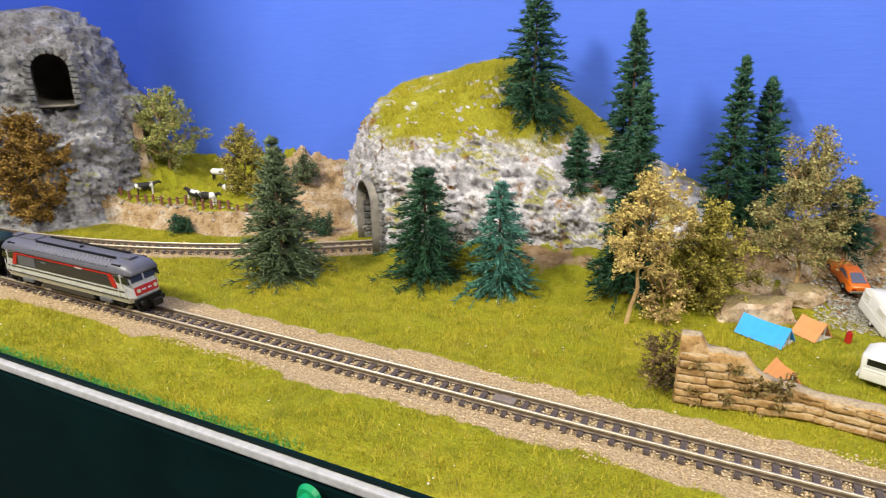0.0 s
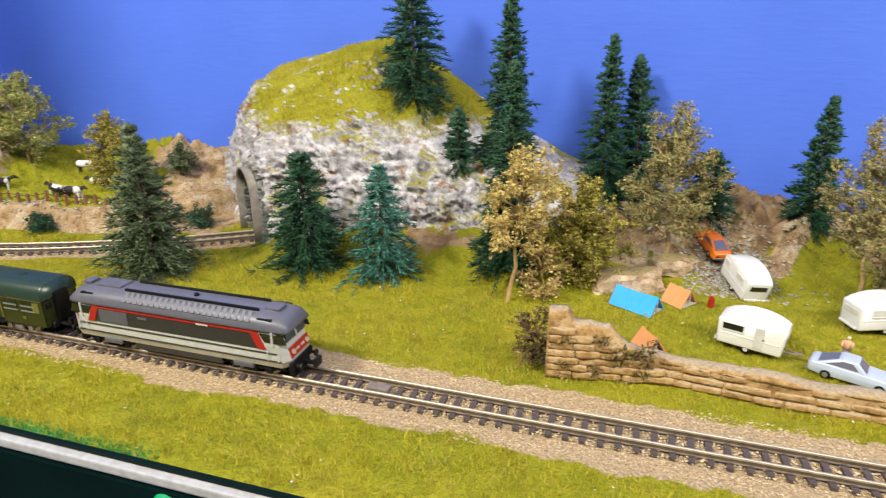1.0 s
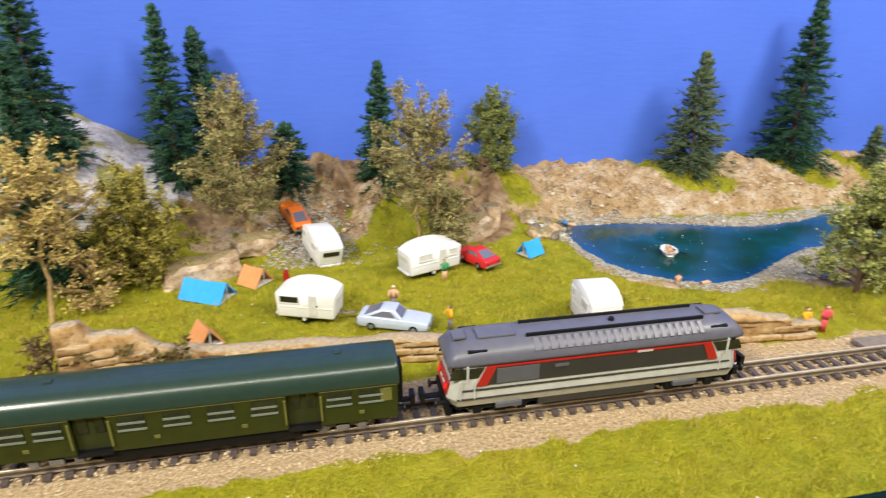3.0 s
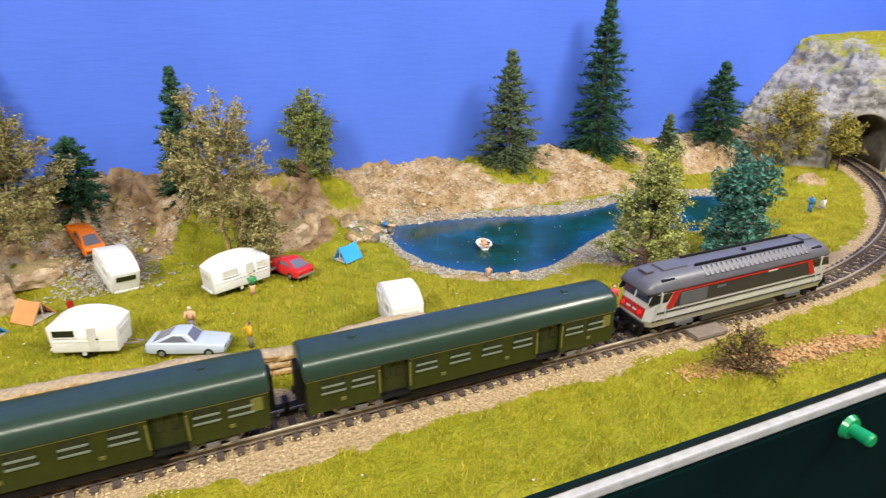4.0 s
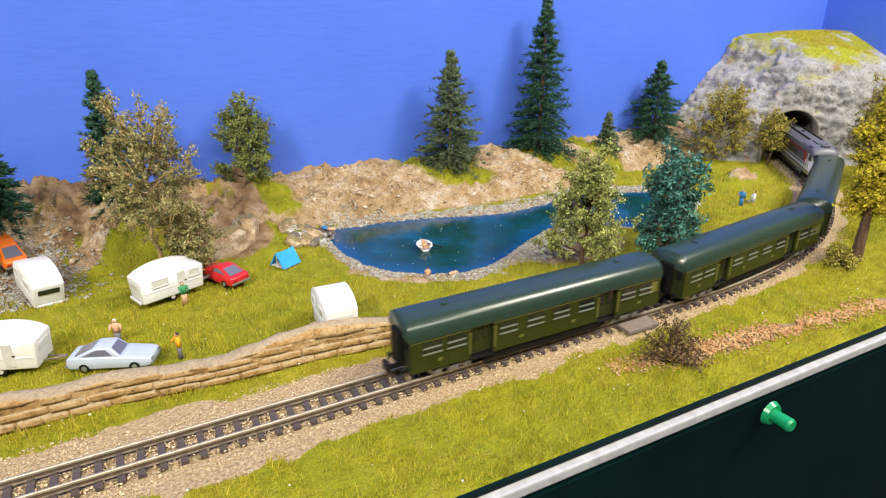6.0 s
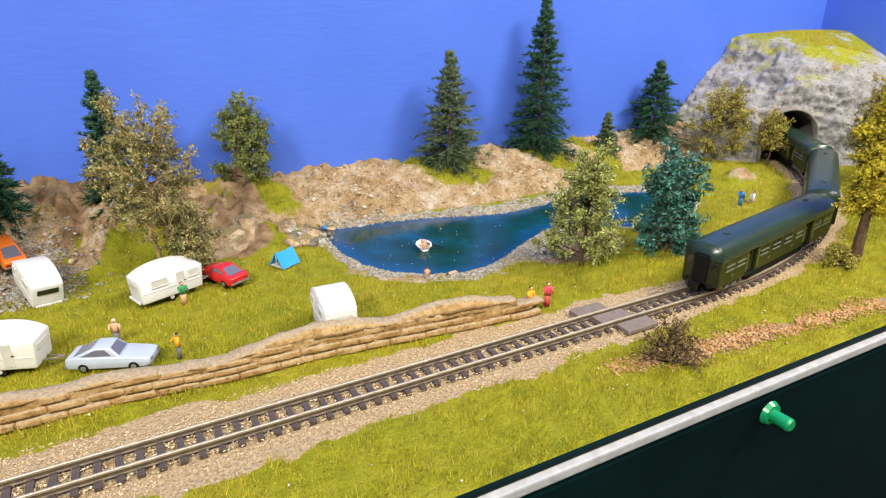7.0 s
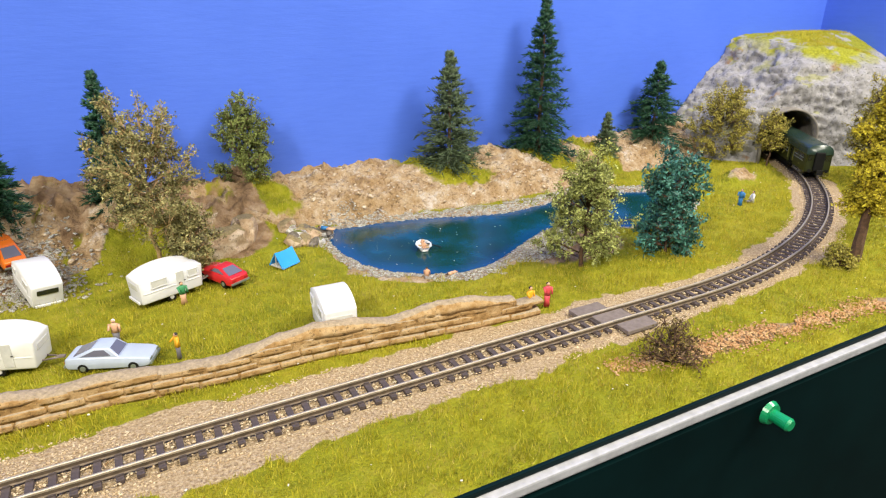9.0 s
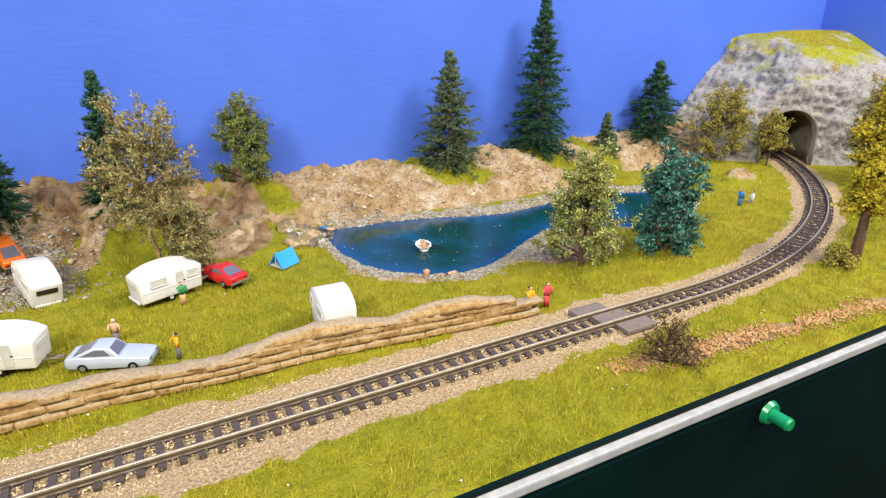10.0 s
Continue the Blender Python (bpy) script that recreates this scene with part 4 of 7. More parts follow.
def join_arrays(chunks):
    vs, fs, k = [], [], 0
    for v, f in chunks:
        vs.append(v)
        fs.append(f + k)
        k += len(v)
    return np.concatenate(vs), np.concatenate(fs)


def unit(v):
    return v / np.linalg.norm(v, axis=1, keepdims=True)


def conifer(label, x, y, z, h, r, needles, seed, bare=0.10, top=0.12, droop=0.15, layers=None, power=0.8, lean=(0, 0), density=1.0, squeeze=0.85):
    """A bristle fir: a wire trunk and tiers of twigs, each with its needles."""
    rng = np.random.default_rng(seed)
    r = r * 1.30
    t = thing("fir_tree", label, "tree", pose(x, y, z, lean[0], lean[1], rng.uniform(0, 360)))
    bm = tube((0, 0, -0.004), (0, 0, h * 0.97), 0.0011 + h * 0.008, 0.0003, 7)
    part("trunk", bm, M_BARK, t)
    n = int(330 * density * (h / 0.08) ** 0.8)
    layers = layers or max(9, int(h / 0.0050))
    k = (np.arange(n) + rng.uniform(0, 1, n)) / n
    k = k ** 1.25
    tier = np.floor(k * layers) / layers
    k = tier + (k - tier) * squeeze
    zz = bare * h + k * (h * 0.985 - bare * h)
    ragged = 1 + 0.16 * np.sin(tier * 61.0 + seed) + 0.14 * np.sin(np.arange(n) * 2.39996 * 2 + tier * 23 + seed)
    env = r * ((1 - k) ** power * (1 - top) + top * (1 - k * 0.85)) * ragged * rng.uniform(0.5, 1.12, n)
    a = np.arange(n) * 2.39996 + rng.normal(0, 0.5, n)
    el = rng.normal(-droop, 0.20, n) + 0.85 * k
    d = unit(np.stack([np.cos(a) * np.cos(el), np.sin(a) * np.cos(el), np.sin(el)], -1))
    base = np.stack([np.zeros(n), np.zeros(n), zz], -1)
    chunks = [spikes(base, d, env, 0.0007, rng)]
    for j in range(30):
        u = rng.uniform(0.12, 1.0, n)
        at = base + d * (env * u)[:, None] + np.stack([np.zeros(n), np.zeros(n), -0.18 * env * u * u], -1)
        side = unit(d * 1.0 + rng.normal(0, 0.36, (n, 3)) + np.array([0, 0, -0.10]))
        chunks.append(spikes(at, side, rng.uniform(0.0028, 0.0064, n) * (0.65 + 0.45 * r / 0.028) * (1 - 0.5 * k), 0.00080, rng))
    v, f = join_arrays(chunks)
    part("crown", array_mesh("crown", v, f, needles), needles, t)
    return t


def leaves(pts, size, rng):
    """Small bent leaf flecks (two triangles) at points."""
    n = len(pts)
    d = unit(rng.normal(0, 1, (n, 3)))
    e = unit(np.cross(d, unit(rng.normal(0, 1, (n, 3)))))
    w = np.cross(d, e)
    s = (size * rng.uniform(0.5, 1.4, n))[:, None]
    v = np.stack([pts - d * s * 1.1, pts + e * s * 0.55 + w * s * 0.35, pts + d * s * 1.1, pts - e * s * 0.55 + w * s * 0.35], 1)
    f = np.array([(0, 1, 2), (0, 2, 3)])
    return v.reshape(-1, 3), (f[None] + (np.arange(n) * 4)[:, None, None]).reshape(-1, 3)


def leafy(name, label, x, y, z, h, r, leaf, bark, seed, trunk=0.3, boughs=16, twigs=9, flecks=16, leafsize=0.00066, squash=1.0, shape=None, twiggy=1.0, trunk_r=0.0012, lean=(0, 0), spread=0.00085):
    """A dried-plant tree: a forked stem, fine twigs, and leaf crumbs in uneven clumps."""
    rng = np.random.default_rng(seed)
    t = thing(name, label, "tree" if "tree" in name else "bush", pose(x, y, z, 0, 0, 0))
    wood, tips = [], []
    top = np.array([lean[0], lean[1], h * max(trunk + 0.25, 0.5)])
    bm = bmesh.new()
    last = Vector((0, 0, -0.003))
    for i in range(1, 6):
        q = Vector(top * i / 5) + Vector(rng.normal(0, 0.0009, 3))
        add_tube(bm, last, q, trunk_r * (1 - 0.13 * (i - 1)), trunk_r * (1 - 0.13 * i), 7)
        last = q
    part("trunk", bm, bark, t)
    shape = shape or [(0.0, 0.55), (0.3, 1.0), (0.65, 0.85), (1.0, 0.25)]
    sk, sr = [p[0] for p in shape], [p[1] for p in shape]
    for b in range(boughs):
        k = (b + rng.uniform(0, 1)) / boughs
        a = b * 2.4 + rng.uniform(-0.5, 0.5)
        zz = h * (trunk + (1 - trunk) * k)
        rad = r * np.interp(k, sk, sr) * rng.uniform(0.52, 1.14)
        end = np.array([math.cos(a) * rad + lean[0] * zz / h * 1.5, math.sin(a) * rad * squash + lean[1] * zz / h * 1.5, zz])
        u = min(1.0, max(0.12, (zz - 0.55 * rad) / top[2]))
        start = top * u
        wood.append((start, end, 0.0005))
        for w in range(twigs):
            p = start + (end - start) * rng.uniform(0.35, 1.0)
            q = p + unit(rng.normal(0, 1, (1, 3)) + (end - start)[None] / max(rad, 1e-4) * 0.6)[0] * rng.uniform(0.003, 0.0085) * (r / 0.02) ** 0.5
            wood.append((p, q, 0.00024))
            for _ in range(3):
                b0 = p + (q - p) * rng.uniform(0.3, 1.0)
                b1 = b0 + unit(rng.normal(0, 1, (1, 3)) + (q - p)[None] / np.linalg.norm(q - p) * 0.8 + np.array([[0, 0, 0.25]]))[0] * rng.uniform(0.0015, 0.0042) * (r / 0.02) ** 0.4
                wood.append((b0, b1, 0.00017))
                tips.append(b1)
                tips.append((b0 + b1) / 2)
    a = np.array([q[0] for q in wood])
    d = np.array([q[1] - q[0] for q in wood])
    ln = np.linalg.norm(d, axis=1)
    v, f = spikes(a, d / ln[:, None], ln, np.array([q[2] for q in wood]) * 2.6 * twiggy, rng)
    part("twigwork", array_mesh("twigwork", v, f, bark), bark, t)
    tips = np.array(tips)
    flecks = max(1, int(flecks * 0.72))
    pts = np.repeat(tips, flecks, axis=0) + rng.normal(0, spread, (len(tips) * flecks, 3))
    pts[:, 2] = np.maximum(pts[:, 2], 0.0006)
    v, f = leaves(pts, leafsize, rng)
    part("crown", array_mesh("crown", v, f, leaf), leaf, t)
    return t


def build_trees():
    g = lambda x, y: float(land(np.array([x]), np.array([y]))[0])
    hm = lambda x, y: float(hill_mid(np.array([x]), np.array([y]))[0])
    fir = "dark green bristle fir tree"
    conifer("grey-green layered bristle fir standing in the grass", -0.2300, 0.2680, 0, 0.0850, 0.0225, M_FIR_GREY, 1, bare=0.02, top=0.05, droop=0.05, power=0.9, density=1.3, layers=15, squeeze=0.35)
    conifer("dark green bushy fir before the rock face", -0.152, 0.301, g(-0.152, 0.301), 0.066, 0.021, M_FIR, 2, bare=0.04, top=0.30, droop=0.25, power=0.5, density=1.2)
    conifer("teal fir with loose drooping twigs before the rock face", -0.1065, 0.301, g(-0.1065, 0.301), 0.063, 0.0205, M_FIR_TEAL, 3, bare=0.03, top=0.18, droop=0.45, power=0.7, density=0.8)
    conifer("large dark green fir on the hilltop", -0.117, 0.386, hm(-0.117, 0.386) - 0.003, 0.085, 0.0215, M_FIR, 4, bare=0.02, top=0.25, droop=0.2, power=0.7)
    conifer("small dark green fir on the rock ledge", -0.081, 0.362, 0.046, 0.040, 0.0095, M_FIR, 5, bare=0.02, top=0.15, power=0.75)
    conifer("tall dark green fir behind its neighbour on the hillside", -0.055, 0.378, 0.050, 0.100, 0.0155, M_FIR, 6, bare=0.02, top=0.15, power=0.75)
    conifer("tall narrow dark green fir at the foot of the hill", -0.0405, 0.318, 0.008, 0.108, 0.0150, M_FIR, 7, bare=0.02, top=0.16, power=0.75, density=1.2)
    conifer("tall dark green fir close to the blue backdrop", 0.002, 0.400, 0.020, 0.106, 0.0155, M_FIR, 8, bare=0.02, top=0.18, power=0.7)
    conifer("dark green fir with a bent tip close to the backdrop", 0.024, 0.408, 0.020, 0.094, 0.0165, M_FIR, 9, bare=0.02, top=0.12, power=0.65, lean=(0, -6))
    conifer("low dark teal fir half hidden behind the trees", 0.064, 0.392, 0.020, 0.042, 0.018, M_FIR, 10, bare=0.02, top=0.2)
    conifer("slender dark green fir behind the khaki bush", 0.1185, 0.392, 0.020, 0.076, 0.0135, M_FIR, 11, bare=0.02, top=0.14)
    conifer("grey-green layered fir on the bank above the water", 0.333, 0.405, 0.014, 0.084, 0.0215, M_FIR_GREY, 12, bare=0.02, top=0.06, droop=-0.02, power=0.85, layers=15, squeeze=0.4)
    conifer("tall dark green fir on the bank against the backdrop", 0.4145, 0.410, 0.010, 0.122, 0.0220, M_FIR, 13, bare=0.02, top=0.16, power=0.8)
    conifer("small sparse grey-green fir on the bank", 0.473, 0.398, 0.010, 0.034, 0.0085, M_FIR_GREY, 14, bare=0.05, top=0.2)
    conifer("dark green crooked fir in the corner of the bank", 0.536, 0.410, 0.013, 0.066, 0.0250, M_FIR, 15, bare=0.02, top=0.30, power=0.95)
    leafy("bush", "teal and dark green shrub with loose curled fibres by the pond", 0.381, 0.2420, 0, 0.056, 0.0165, M_FIR_TEAL, M_BARK, 16, trunk=0.06, boughs=34, twigs=10, flecks=6, leafsize=0.00105, shape=[(0, 1.0), (0.3, 1.0), (0.48, 0.6), (0.75, 0.9), (1, 0.55)], spread=0.0012, trunk_r=0.0010)
    leafy("leafy_tree", "tan dried-plant tree with a bare leaning stem", -0.035, 0.2905, 0, 0.077, 0.0205, M_LEAF_TAN, M_TAN_BARK, 21, trunk=0.42, boughs=22, twigs=9, flecks=9, lean=(0.006, 0.0), trunk_r=0.0012, leafsize=0.0007)
    leafy("bush", "tan bare-twigged brush lying by the thin stem", -0.019, 0.300, 0, 0.028, 0.013, M_LEAF_TAN, M_TAN_BARK, 22, trunk=0.1, boughs=14, twigs=9, flecks=2, leafsize=0.0007, twiggy=1.3, trunk_r=0.0006)
    leafy("bush", "olive-yellow rounded bush before the slope", -0.002, 0.318, 0.001, 0.056, 0.0215, M_LEAF_OLIVE, M_BARK, 23, trunk=0.12, boughs=30, twigs=11, flecks=13, leafsize=0.00066)
    leafy("leafy_tree", "khaki-green tree on a thin tan stem on the slope", 0.0415, 0.3560, 0.008, 0.082, 0.0250, M_LEAF_KHAKI, M_TAN_BARK, 24, trunk=0.26, boughs=34, twigs=11, flecks=13, leafsize=0.00066, shape=[(0, 0.7), (0.25, 1.0), (0.6, 0.75), (1, 0.3)], trunk_r=0.0013)
    leafy("leafy_tree", "wide khaki-green tree with tan twigs behind the caravans", 0.133, 0.338, 0.004, 0.080, 0.0255, M_LEAF_KHAKI, M_TAN_BARK, 25, trunk=0.30, boughs=34, twigs=11, flecks=12, leafsize=0.00066, shape=[(0, 0.6), (0.3, 1.0), (0.7, 0.95), (1, 0.4)], trunk_r=0.0013)
    leafy("bush", "low khaki-green bush under the wide tree", 0.147, 0.330, 0.001, 0.034, 0.0140, M_LEAF_KHAKI, M_TAN_BARK, 26, trunk=0.1, boughs=18, twigs=9, flecks=12)
    leafy("leafy_tree", "green layered leafy tree on the bank", 0.1925, 0.4100, 0.019, 0.056, 0.0200, M_LEAF_GREEN, M_BARK, 27, trunk=0.10, boughs=30, twigs=10, flecks=13, shape=[(0, 1.0), (0.4, 0.75), (0.8, 0.45), (1, 0.25)])
    leafy("leafy_tree", "pale green leafy tree by the pond on a dark stem", 0.3285, 0.2495, 0, 0.062, 0.0195, M_LEAF_PALE, M_BARK, 28, trunk=0.16, boughs=32, twigs=11, flecks=13, shape=[(0, 1.0), (0.25, 0.95), (0.7, 0.75), (1, 0.3)], trunk_r=0.0013)
    leafy("leafy_tree", "yellow-green leafy tree on a thick brown trunk", 0.4610, 0.1870, 0, 0.098, 0.0130, M_LEAF_YELLOW, M_BARK, 29, trunk=0.28, boughs=36, twigs=11, flecks=14, trunk_r=0.0032, shape=[(0, 0.6), (0.3, 0.95), (0.7, 0.8), (1, 0.3)], leafsize=0.0008)
    leafy("leafy_tree", "olive leafy tree beside the tunnel hill", 0.612, 0.268, 0, 0.080, 0.024, M_LEAF_OLIVE, M_BARK, 30, trunk=0.2, boughs=30, twigs=10, flecks=12)
    leafy("leafy_tree", "khaki-olive tree beside the tunnel mouth", 0.577, 0.372, 0.004, 0.056, 0.030, M_LEAF_OLIVE, M_BARK, 31, trunk=0.12, boughs=32, twigs=10, flecks=12)
    leafy("bush", "olive bush hanging at the tunnel mouth", 0.5945, 0.3380, 0.0, 0.043, 0.0125, M_LEAF_OLIVE, M_BARK, 32, trunk=0.35, boughs=18, twigs=8, flecks=8, trunk_r=0.0008)
    leafy("bush", "small dark brown scrub in the front grass", 0.2985, 0.1600, 0, 0.017, 0.0120, M_LEAF_DARK, M_BARK, 33, trunk=0.1, boughs=14, twigs=9, flecks=1, leafsize=0.0007, trunk_r=0.0005)
    leafy("bush", "tiny olive bush at the foot of the yellow tree", 0.4455, 0.1865, 0, 0.009, 0.0065, M_LEAF_OLIVE, M_BARK, 34, trunk=0.1, boughs=9, twigs=7, flecks=8, trunk_r=0.0005)
    leafy("bush", "dark sparse shrub against the ruined wall", -0.0125, 0.2345, 0, 0.024, 0.0120, M_LEAF_DARK, M_BARK, 35, trunk=0.15, boughs=14, twigs=8, flecks=1, leafsize=0.0008, trunk_r=0.0005)
    leafy("bush", "brown-leaved large bush beside the grey hill", -0.452, 0.268, 0.003, 0.080, 0.029, M_LEAF_BROWN, M_BARK, 36, trunk=0.12, boughs=40, twigs=11, flecks=14, leafsize=0.0009)
    leafy("leafy_tree", "yellow-green seafoam tree at the meadow's edge", -0.421, 0.362, 0.030, 0.064, 0.030, M_LEAF_PALE, M_TAN_BARK, 37, trunk=0.22, boughs=30, twigs=10, flecks=11, leafsize=0.0008)
    leafy("leafy_tree", "olive-green leafy tree in the meadow", -0.336, 0.357, 0.018, 0.052, 0.019, M_LEAF_OLIVE, M_BARK, 38, trunk=0.10, boughs=28, twigs=10, flecks=13)
    leafy("bush", "dark green low bush at the foot of the bank", -0.352, 0.305, 0.002, 0.008, 0.009, M_FIR, M_BARK, 39, trunk=0.1, boughs=10, twigs=7, flecks=9, trunk_r=0.0005)
    leafy("bush", "dark green low bush beside the tunnel track", -0.258, 0.345, 0.001, 0.010, 0.010, M_FIR, M_BARK, 40, trunk=0.1, boughs=10, twigs=7, flecks=9, trunk_r=0.0005)
    leafy("bush", "dark green shrub on the brown bank", -0.300, 0.385, 0.026, 0.018, 0.010, M_FIR_GREY, M_BARK, 41, trunk=0.1, boughs=12, twigs=8, flecks=10, trunk_r=0.0005)


# ---------- trains ----------
def rounded_side(half, z0, z1, crown, n=6):
    """A vehicle's cross section, from the right sill over the roof to the left sill."""
    pts = [(half, z0), (half, z1)]
    for i in range(1, 2 * n):
        a = math.pi * i / (2 * n)
        c, s = math.cos(a), math.sin(a)
        pts.append((half * math.copysign(abs(c) ** 0.75, c), z1 + (crown - z1) * s ** 0.75))
    return pts + [(-half, z1), (-half, z0)]


def add_wheelset(parent, x, r=0.0029):
    for side in (-1, 1):
        bm = tube((x, side * 0.0040, r + RAIL_TOP), (x, side * 0.0052, r + RAIL_TOP), r, r, 14)
        add_tube(bm, (x, side * 0.0036, r + RAIL_TOP), (x, side * 0.0041, r + RAIL_TOP), r * 1.15, r * 1.15, 14)
        part("wheel", bm, M_WHEEL, parent)


def add_bogie(parent, x, length=0.0185, pale=True):
    b = part("bogie", box(x, 0, RAIL_TOP + 0.0042, length, 0.0085, 0.0022, 0.0004), M_UNDER, parent, "black bogie with metal wheels")
    for side in (-1, 1):
        bm = box(x, side * 0.0066, RAIL_TOP + 0.0034, length, 0.0010, 0.0016, 0.0003)
        for k in (-1, 1):
            add_box(bm, x + k * length * 0.36, side * 0.0070, RAIL_TOP + 0.0028, 0.0026, 0.0014, 0.0026, 0.0003)
        add_box(bm, x, side * 0.0071, RAIL_TOP + 0.0026, 0.0040, 0.0014, 0.0020, 0.0003)
        part("side_frame", bm, M_BOGIE if pale else M_UNDER, b)
    for k in (-1, 1):
        add_wheelset(b, x + k * length * 0.36)
    return b


def add_coupler(parent, x, s):
    bm = box(x + s * 0.0025, 0, RAIL_TOP + 0.0046, 0.0065, 0.0016, 0.0012, 0.0002)
    add_box(bm, x + s * 0.0055, 0, RAIL_TOP + 0.0054, 0.0016, 0.0044, 0.0034, 0.0003)
    part("coupler", bm, M_BLACK, parent)


def build_locomotive():
    t = thing("diesel_locomotive", "grey, silver and red model diesel locomotive with a violet-grey roof", "locomotive")
    R = RAIL_TOP
    L, W = 0.0505, 0.0088
    z_sill, z_low, z_belt, z_eave, z_top = R + 0.0052, R + 0.0080, R + 0.0122, R + 0.0198, R + 0.0260

    def slab(z0, z1, l0, l1, w0, w1, nose0=0.0, nose1=0.0):
        """A body band with chamfered corners; l and w may taper upwards."""
        c = 0.0024
        rings = []
        for z, l, w in ((z0, l0, w0), (z1, l1, w1)):
            rings.append([(l, -w + c, z), (l, w - c, z), (l - c, w, z), (-l + c, w, z), (-l, w - c, z), (-l, -w + c, z), (-l + c, -w, z), (l - c, -w, z)])
        return add_loft(bmesh.new(), rings)

    body = part("body", slab(z_low, z_eave, L - 0.0012, L - 0.0040, W, W - 0.0003), M_LOCO_SILVER, t, "silver body shell with sloping ends")
    part("sill", slab(z_sill, z_low, L - 0.0022, L - 0.0012, W - 0.0006, W), M_LOCO_CREAM, t, "dull silver lower stripe")
    # roof: arched, with sloping ends
    def roof_ring(x, half, z1, crown):
        return [(x, v, z) for v, z in rounded_side(half, z_eave - 0.0004, z1, crown)]
    rings = [roof_ring(-L + 0.0012, W - 0.0010, z_eave + 0.0002, z_eave + 0.0022), roof_ring(-L + 0.0042, W - 0.0002, z_eave + 0.0005, z_eave + 0.0050), roof_ring(-L + 0.0105, W + 0.0001, z_eave + 0.0006, z_top - 0.0004)]
    rings += [roof_ring(x, W + 0.0001, z_eave + 0.0006, z_top - 0.0003) for x in (-0.02, 0.0, 0.02)]
    rings += [roof_ring(L - 0.0105, W + 0.0001, z_eave + 0.0006, z_top - 0.0004), roof_ring(L - 0.0042, W - 0.0002, z_eave + 0.0005, z_eave + 0.0050), roof_ring(L - 0.0012, W - 0.0010, z_eave + 0.0002, z_eave + 0.0022)]
    roof = part("roof", add_loft(bmesh.new(), rings), M_LOCO_ROOF, t, "violet-grey ribbed roof", smooth=True)
    for v, x0, x1 in ((-0.0040, -0.024, 0.036), (0.0040, -0.024, 0.036)):
        part("roof_rail", box((x0 + x1) / 2, v, z_top - 0.0004, x1 - x0, 0.0008, 0.0016, 0.0002), M_BLACK, roof, "black roof rail")
    for x, v, sx, sy in ((-0.033, 0.0, 0.012, 0.0068), (0.0405, 0.0, 0.006, 0.005), (-0.0445, 0.0, 0.004, 0.005)):
        part("roof_hatch", box(x, v, z_top - 0.0001, sx, sy, 0.0009, 0.0003), M_LOCO_ROOF, roof)
    part("exhaust", tube((0.006, 0, z_top - 0.0006), (0.006, 0, z_top + 0.0006), 0.0010, 0.0009, 12), M_BLACK, roof)
    rib = box(0, 0, 0, 0.0017, 0.0005, 0.0044, 0.0002)
    rib_me = as_mesh("louvre", rib, M_LOCO_ROOF)
    for side in (-1, 1):
        for i in range(22):
            ob = part("louvre", rib_me, M_LOCO_ROOF, roof)
            ob.matrix_basis = Matrix.Translation((-0.0215 + i * 0.00262, side * 0.00705, z_eave + 0.0043)) @ pose(0, 0, 0, side * 52, 0, 0)
        for x in (-0.040, 0.040):
            part("roof_step", box(x, side * (W - 0.0016), z_eave + 0.0040, 0.0060, 0.0012, 0.0008, 0.0002), M_BLACK, roof)
    # sides
    for s in (-1, 1):
        yy = s * (W + 0.00015)
        outline = [(-0.0375, z_belt + 0.0004), (0.0375, z_belt + 0.0004), (0.0345, z_eave - 0.0009), (-0.0345, z_eave - 0.0009)]
        panel = part("side_panel", add_prism(bmesh.new(), outline, yy - s * 0.0006, yy), M_LOCO_DARK, t, "charcoal side panel edged in red")
        y2 = yy + s * 0.00022
        part("stripe", add_prism(bmesh.new(), [(-0.0345, z_eave - 0.0011), (0.0345, z_eave - 0.0011), (0.0345, z_eave - 0.0006), (-0.0345, z_eave - 0.0006)], yy - s * 0.0004, y2), M_LOCO_RED, panel, "red stripe")
        for k in (-1, 1):
            o = [(k * 0.0405, z_belt + 0.0004), (k * 0.0372, z_belt + 0.0004), (k * 0.0342, z_eave - 0.0006), (k * 0.0372, z_eave - 0.0006)]
            part("stripe", add_prism(bmesh.new(), o, yy - s * 0.0004, y2), M_LOCO_RED, panel, "red slanting stripe")
            # cab side window, door, handrails
            w = [(k * 0.0488, z_belt + 0.0032), (k * 0.0400, z_belt + 0.0032), (k * 0.0380, z_eave - 0.0010), (k * 0.0474, z_eave - 0.0010)]
            win = part("cab_window", add_prism(bmesh.new(), w, yy - s * 0.0006, yy - s * 0.0001), M_GLASS, t)
            part("window_bar", box(k * 0.0433, yy, (z_belt + z_eave) / 2 + 0.0010, 0.0007, 0.0006, 0.0056, 0.0001), M_LOCO_SILVER, win)
            part("step_plate", box(k * 0.0300, s * (W - 0.0002), R + 0.0046, 0.0085, 0.0012, 0.0017, 0.0003), M_LOCO_PANEL, t, "grey step plate")
            part("handrail", tube((k * 0.0455, yy + s * 0.0005, z_low + 0.0004), (k * 0.0455, yy + s * 0.0005, z_belt + 0.0028), 0.00022, 0.00022, 6), M_LOCO_SILVER, t)
            part("handrail", tube((k * 0.0412, yy + s * 0.0005, z_low + 0.0004), (k * 0.0412, yy + s * 0.0005, z_belt + 0.0028), 0.00022, 0.00022, 6), M_LOCO_SILVER, t)
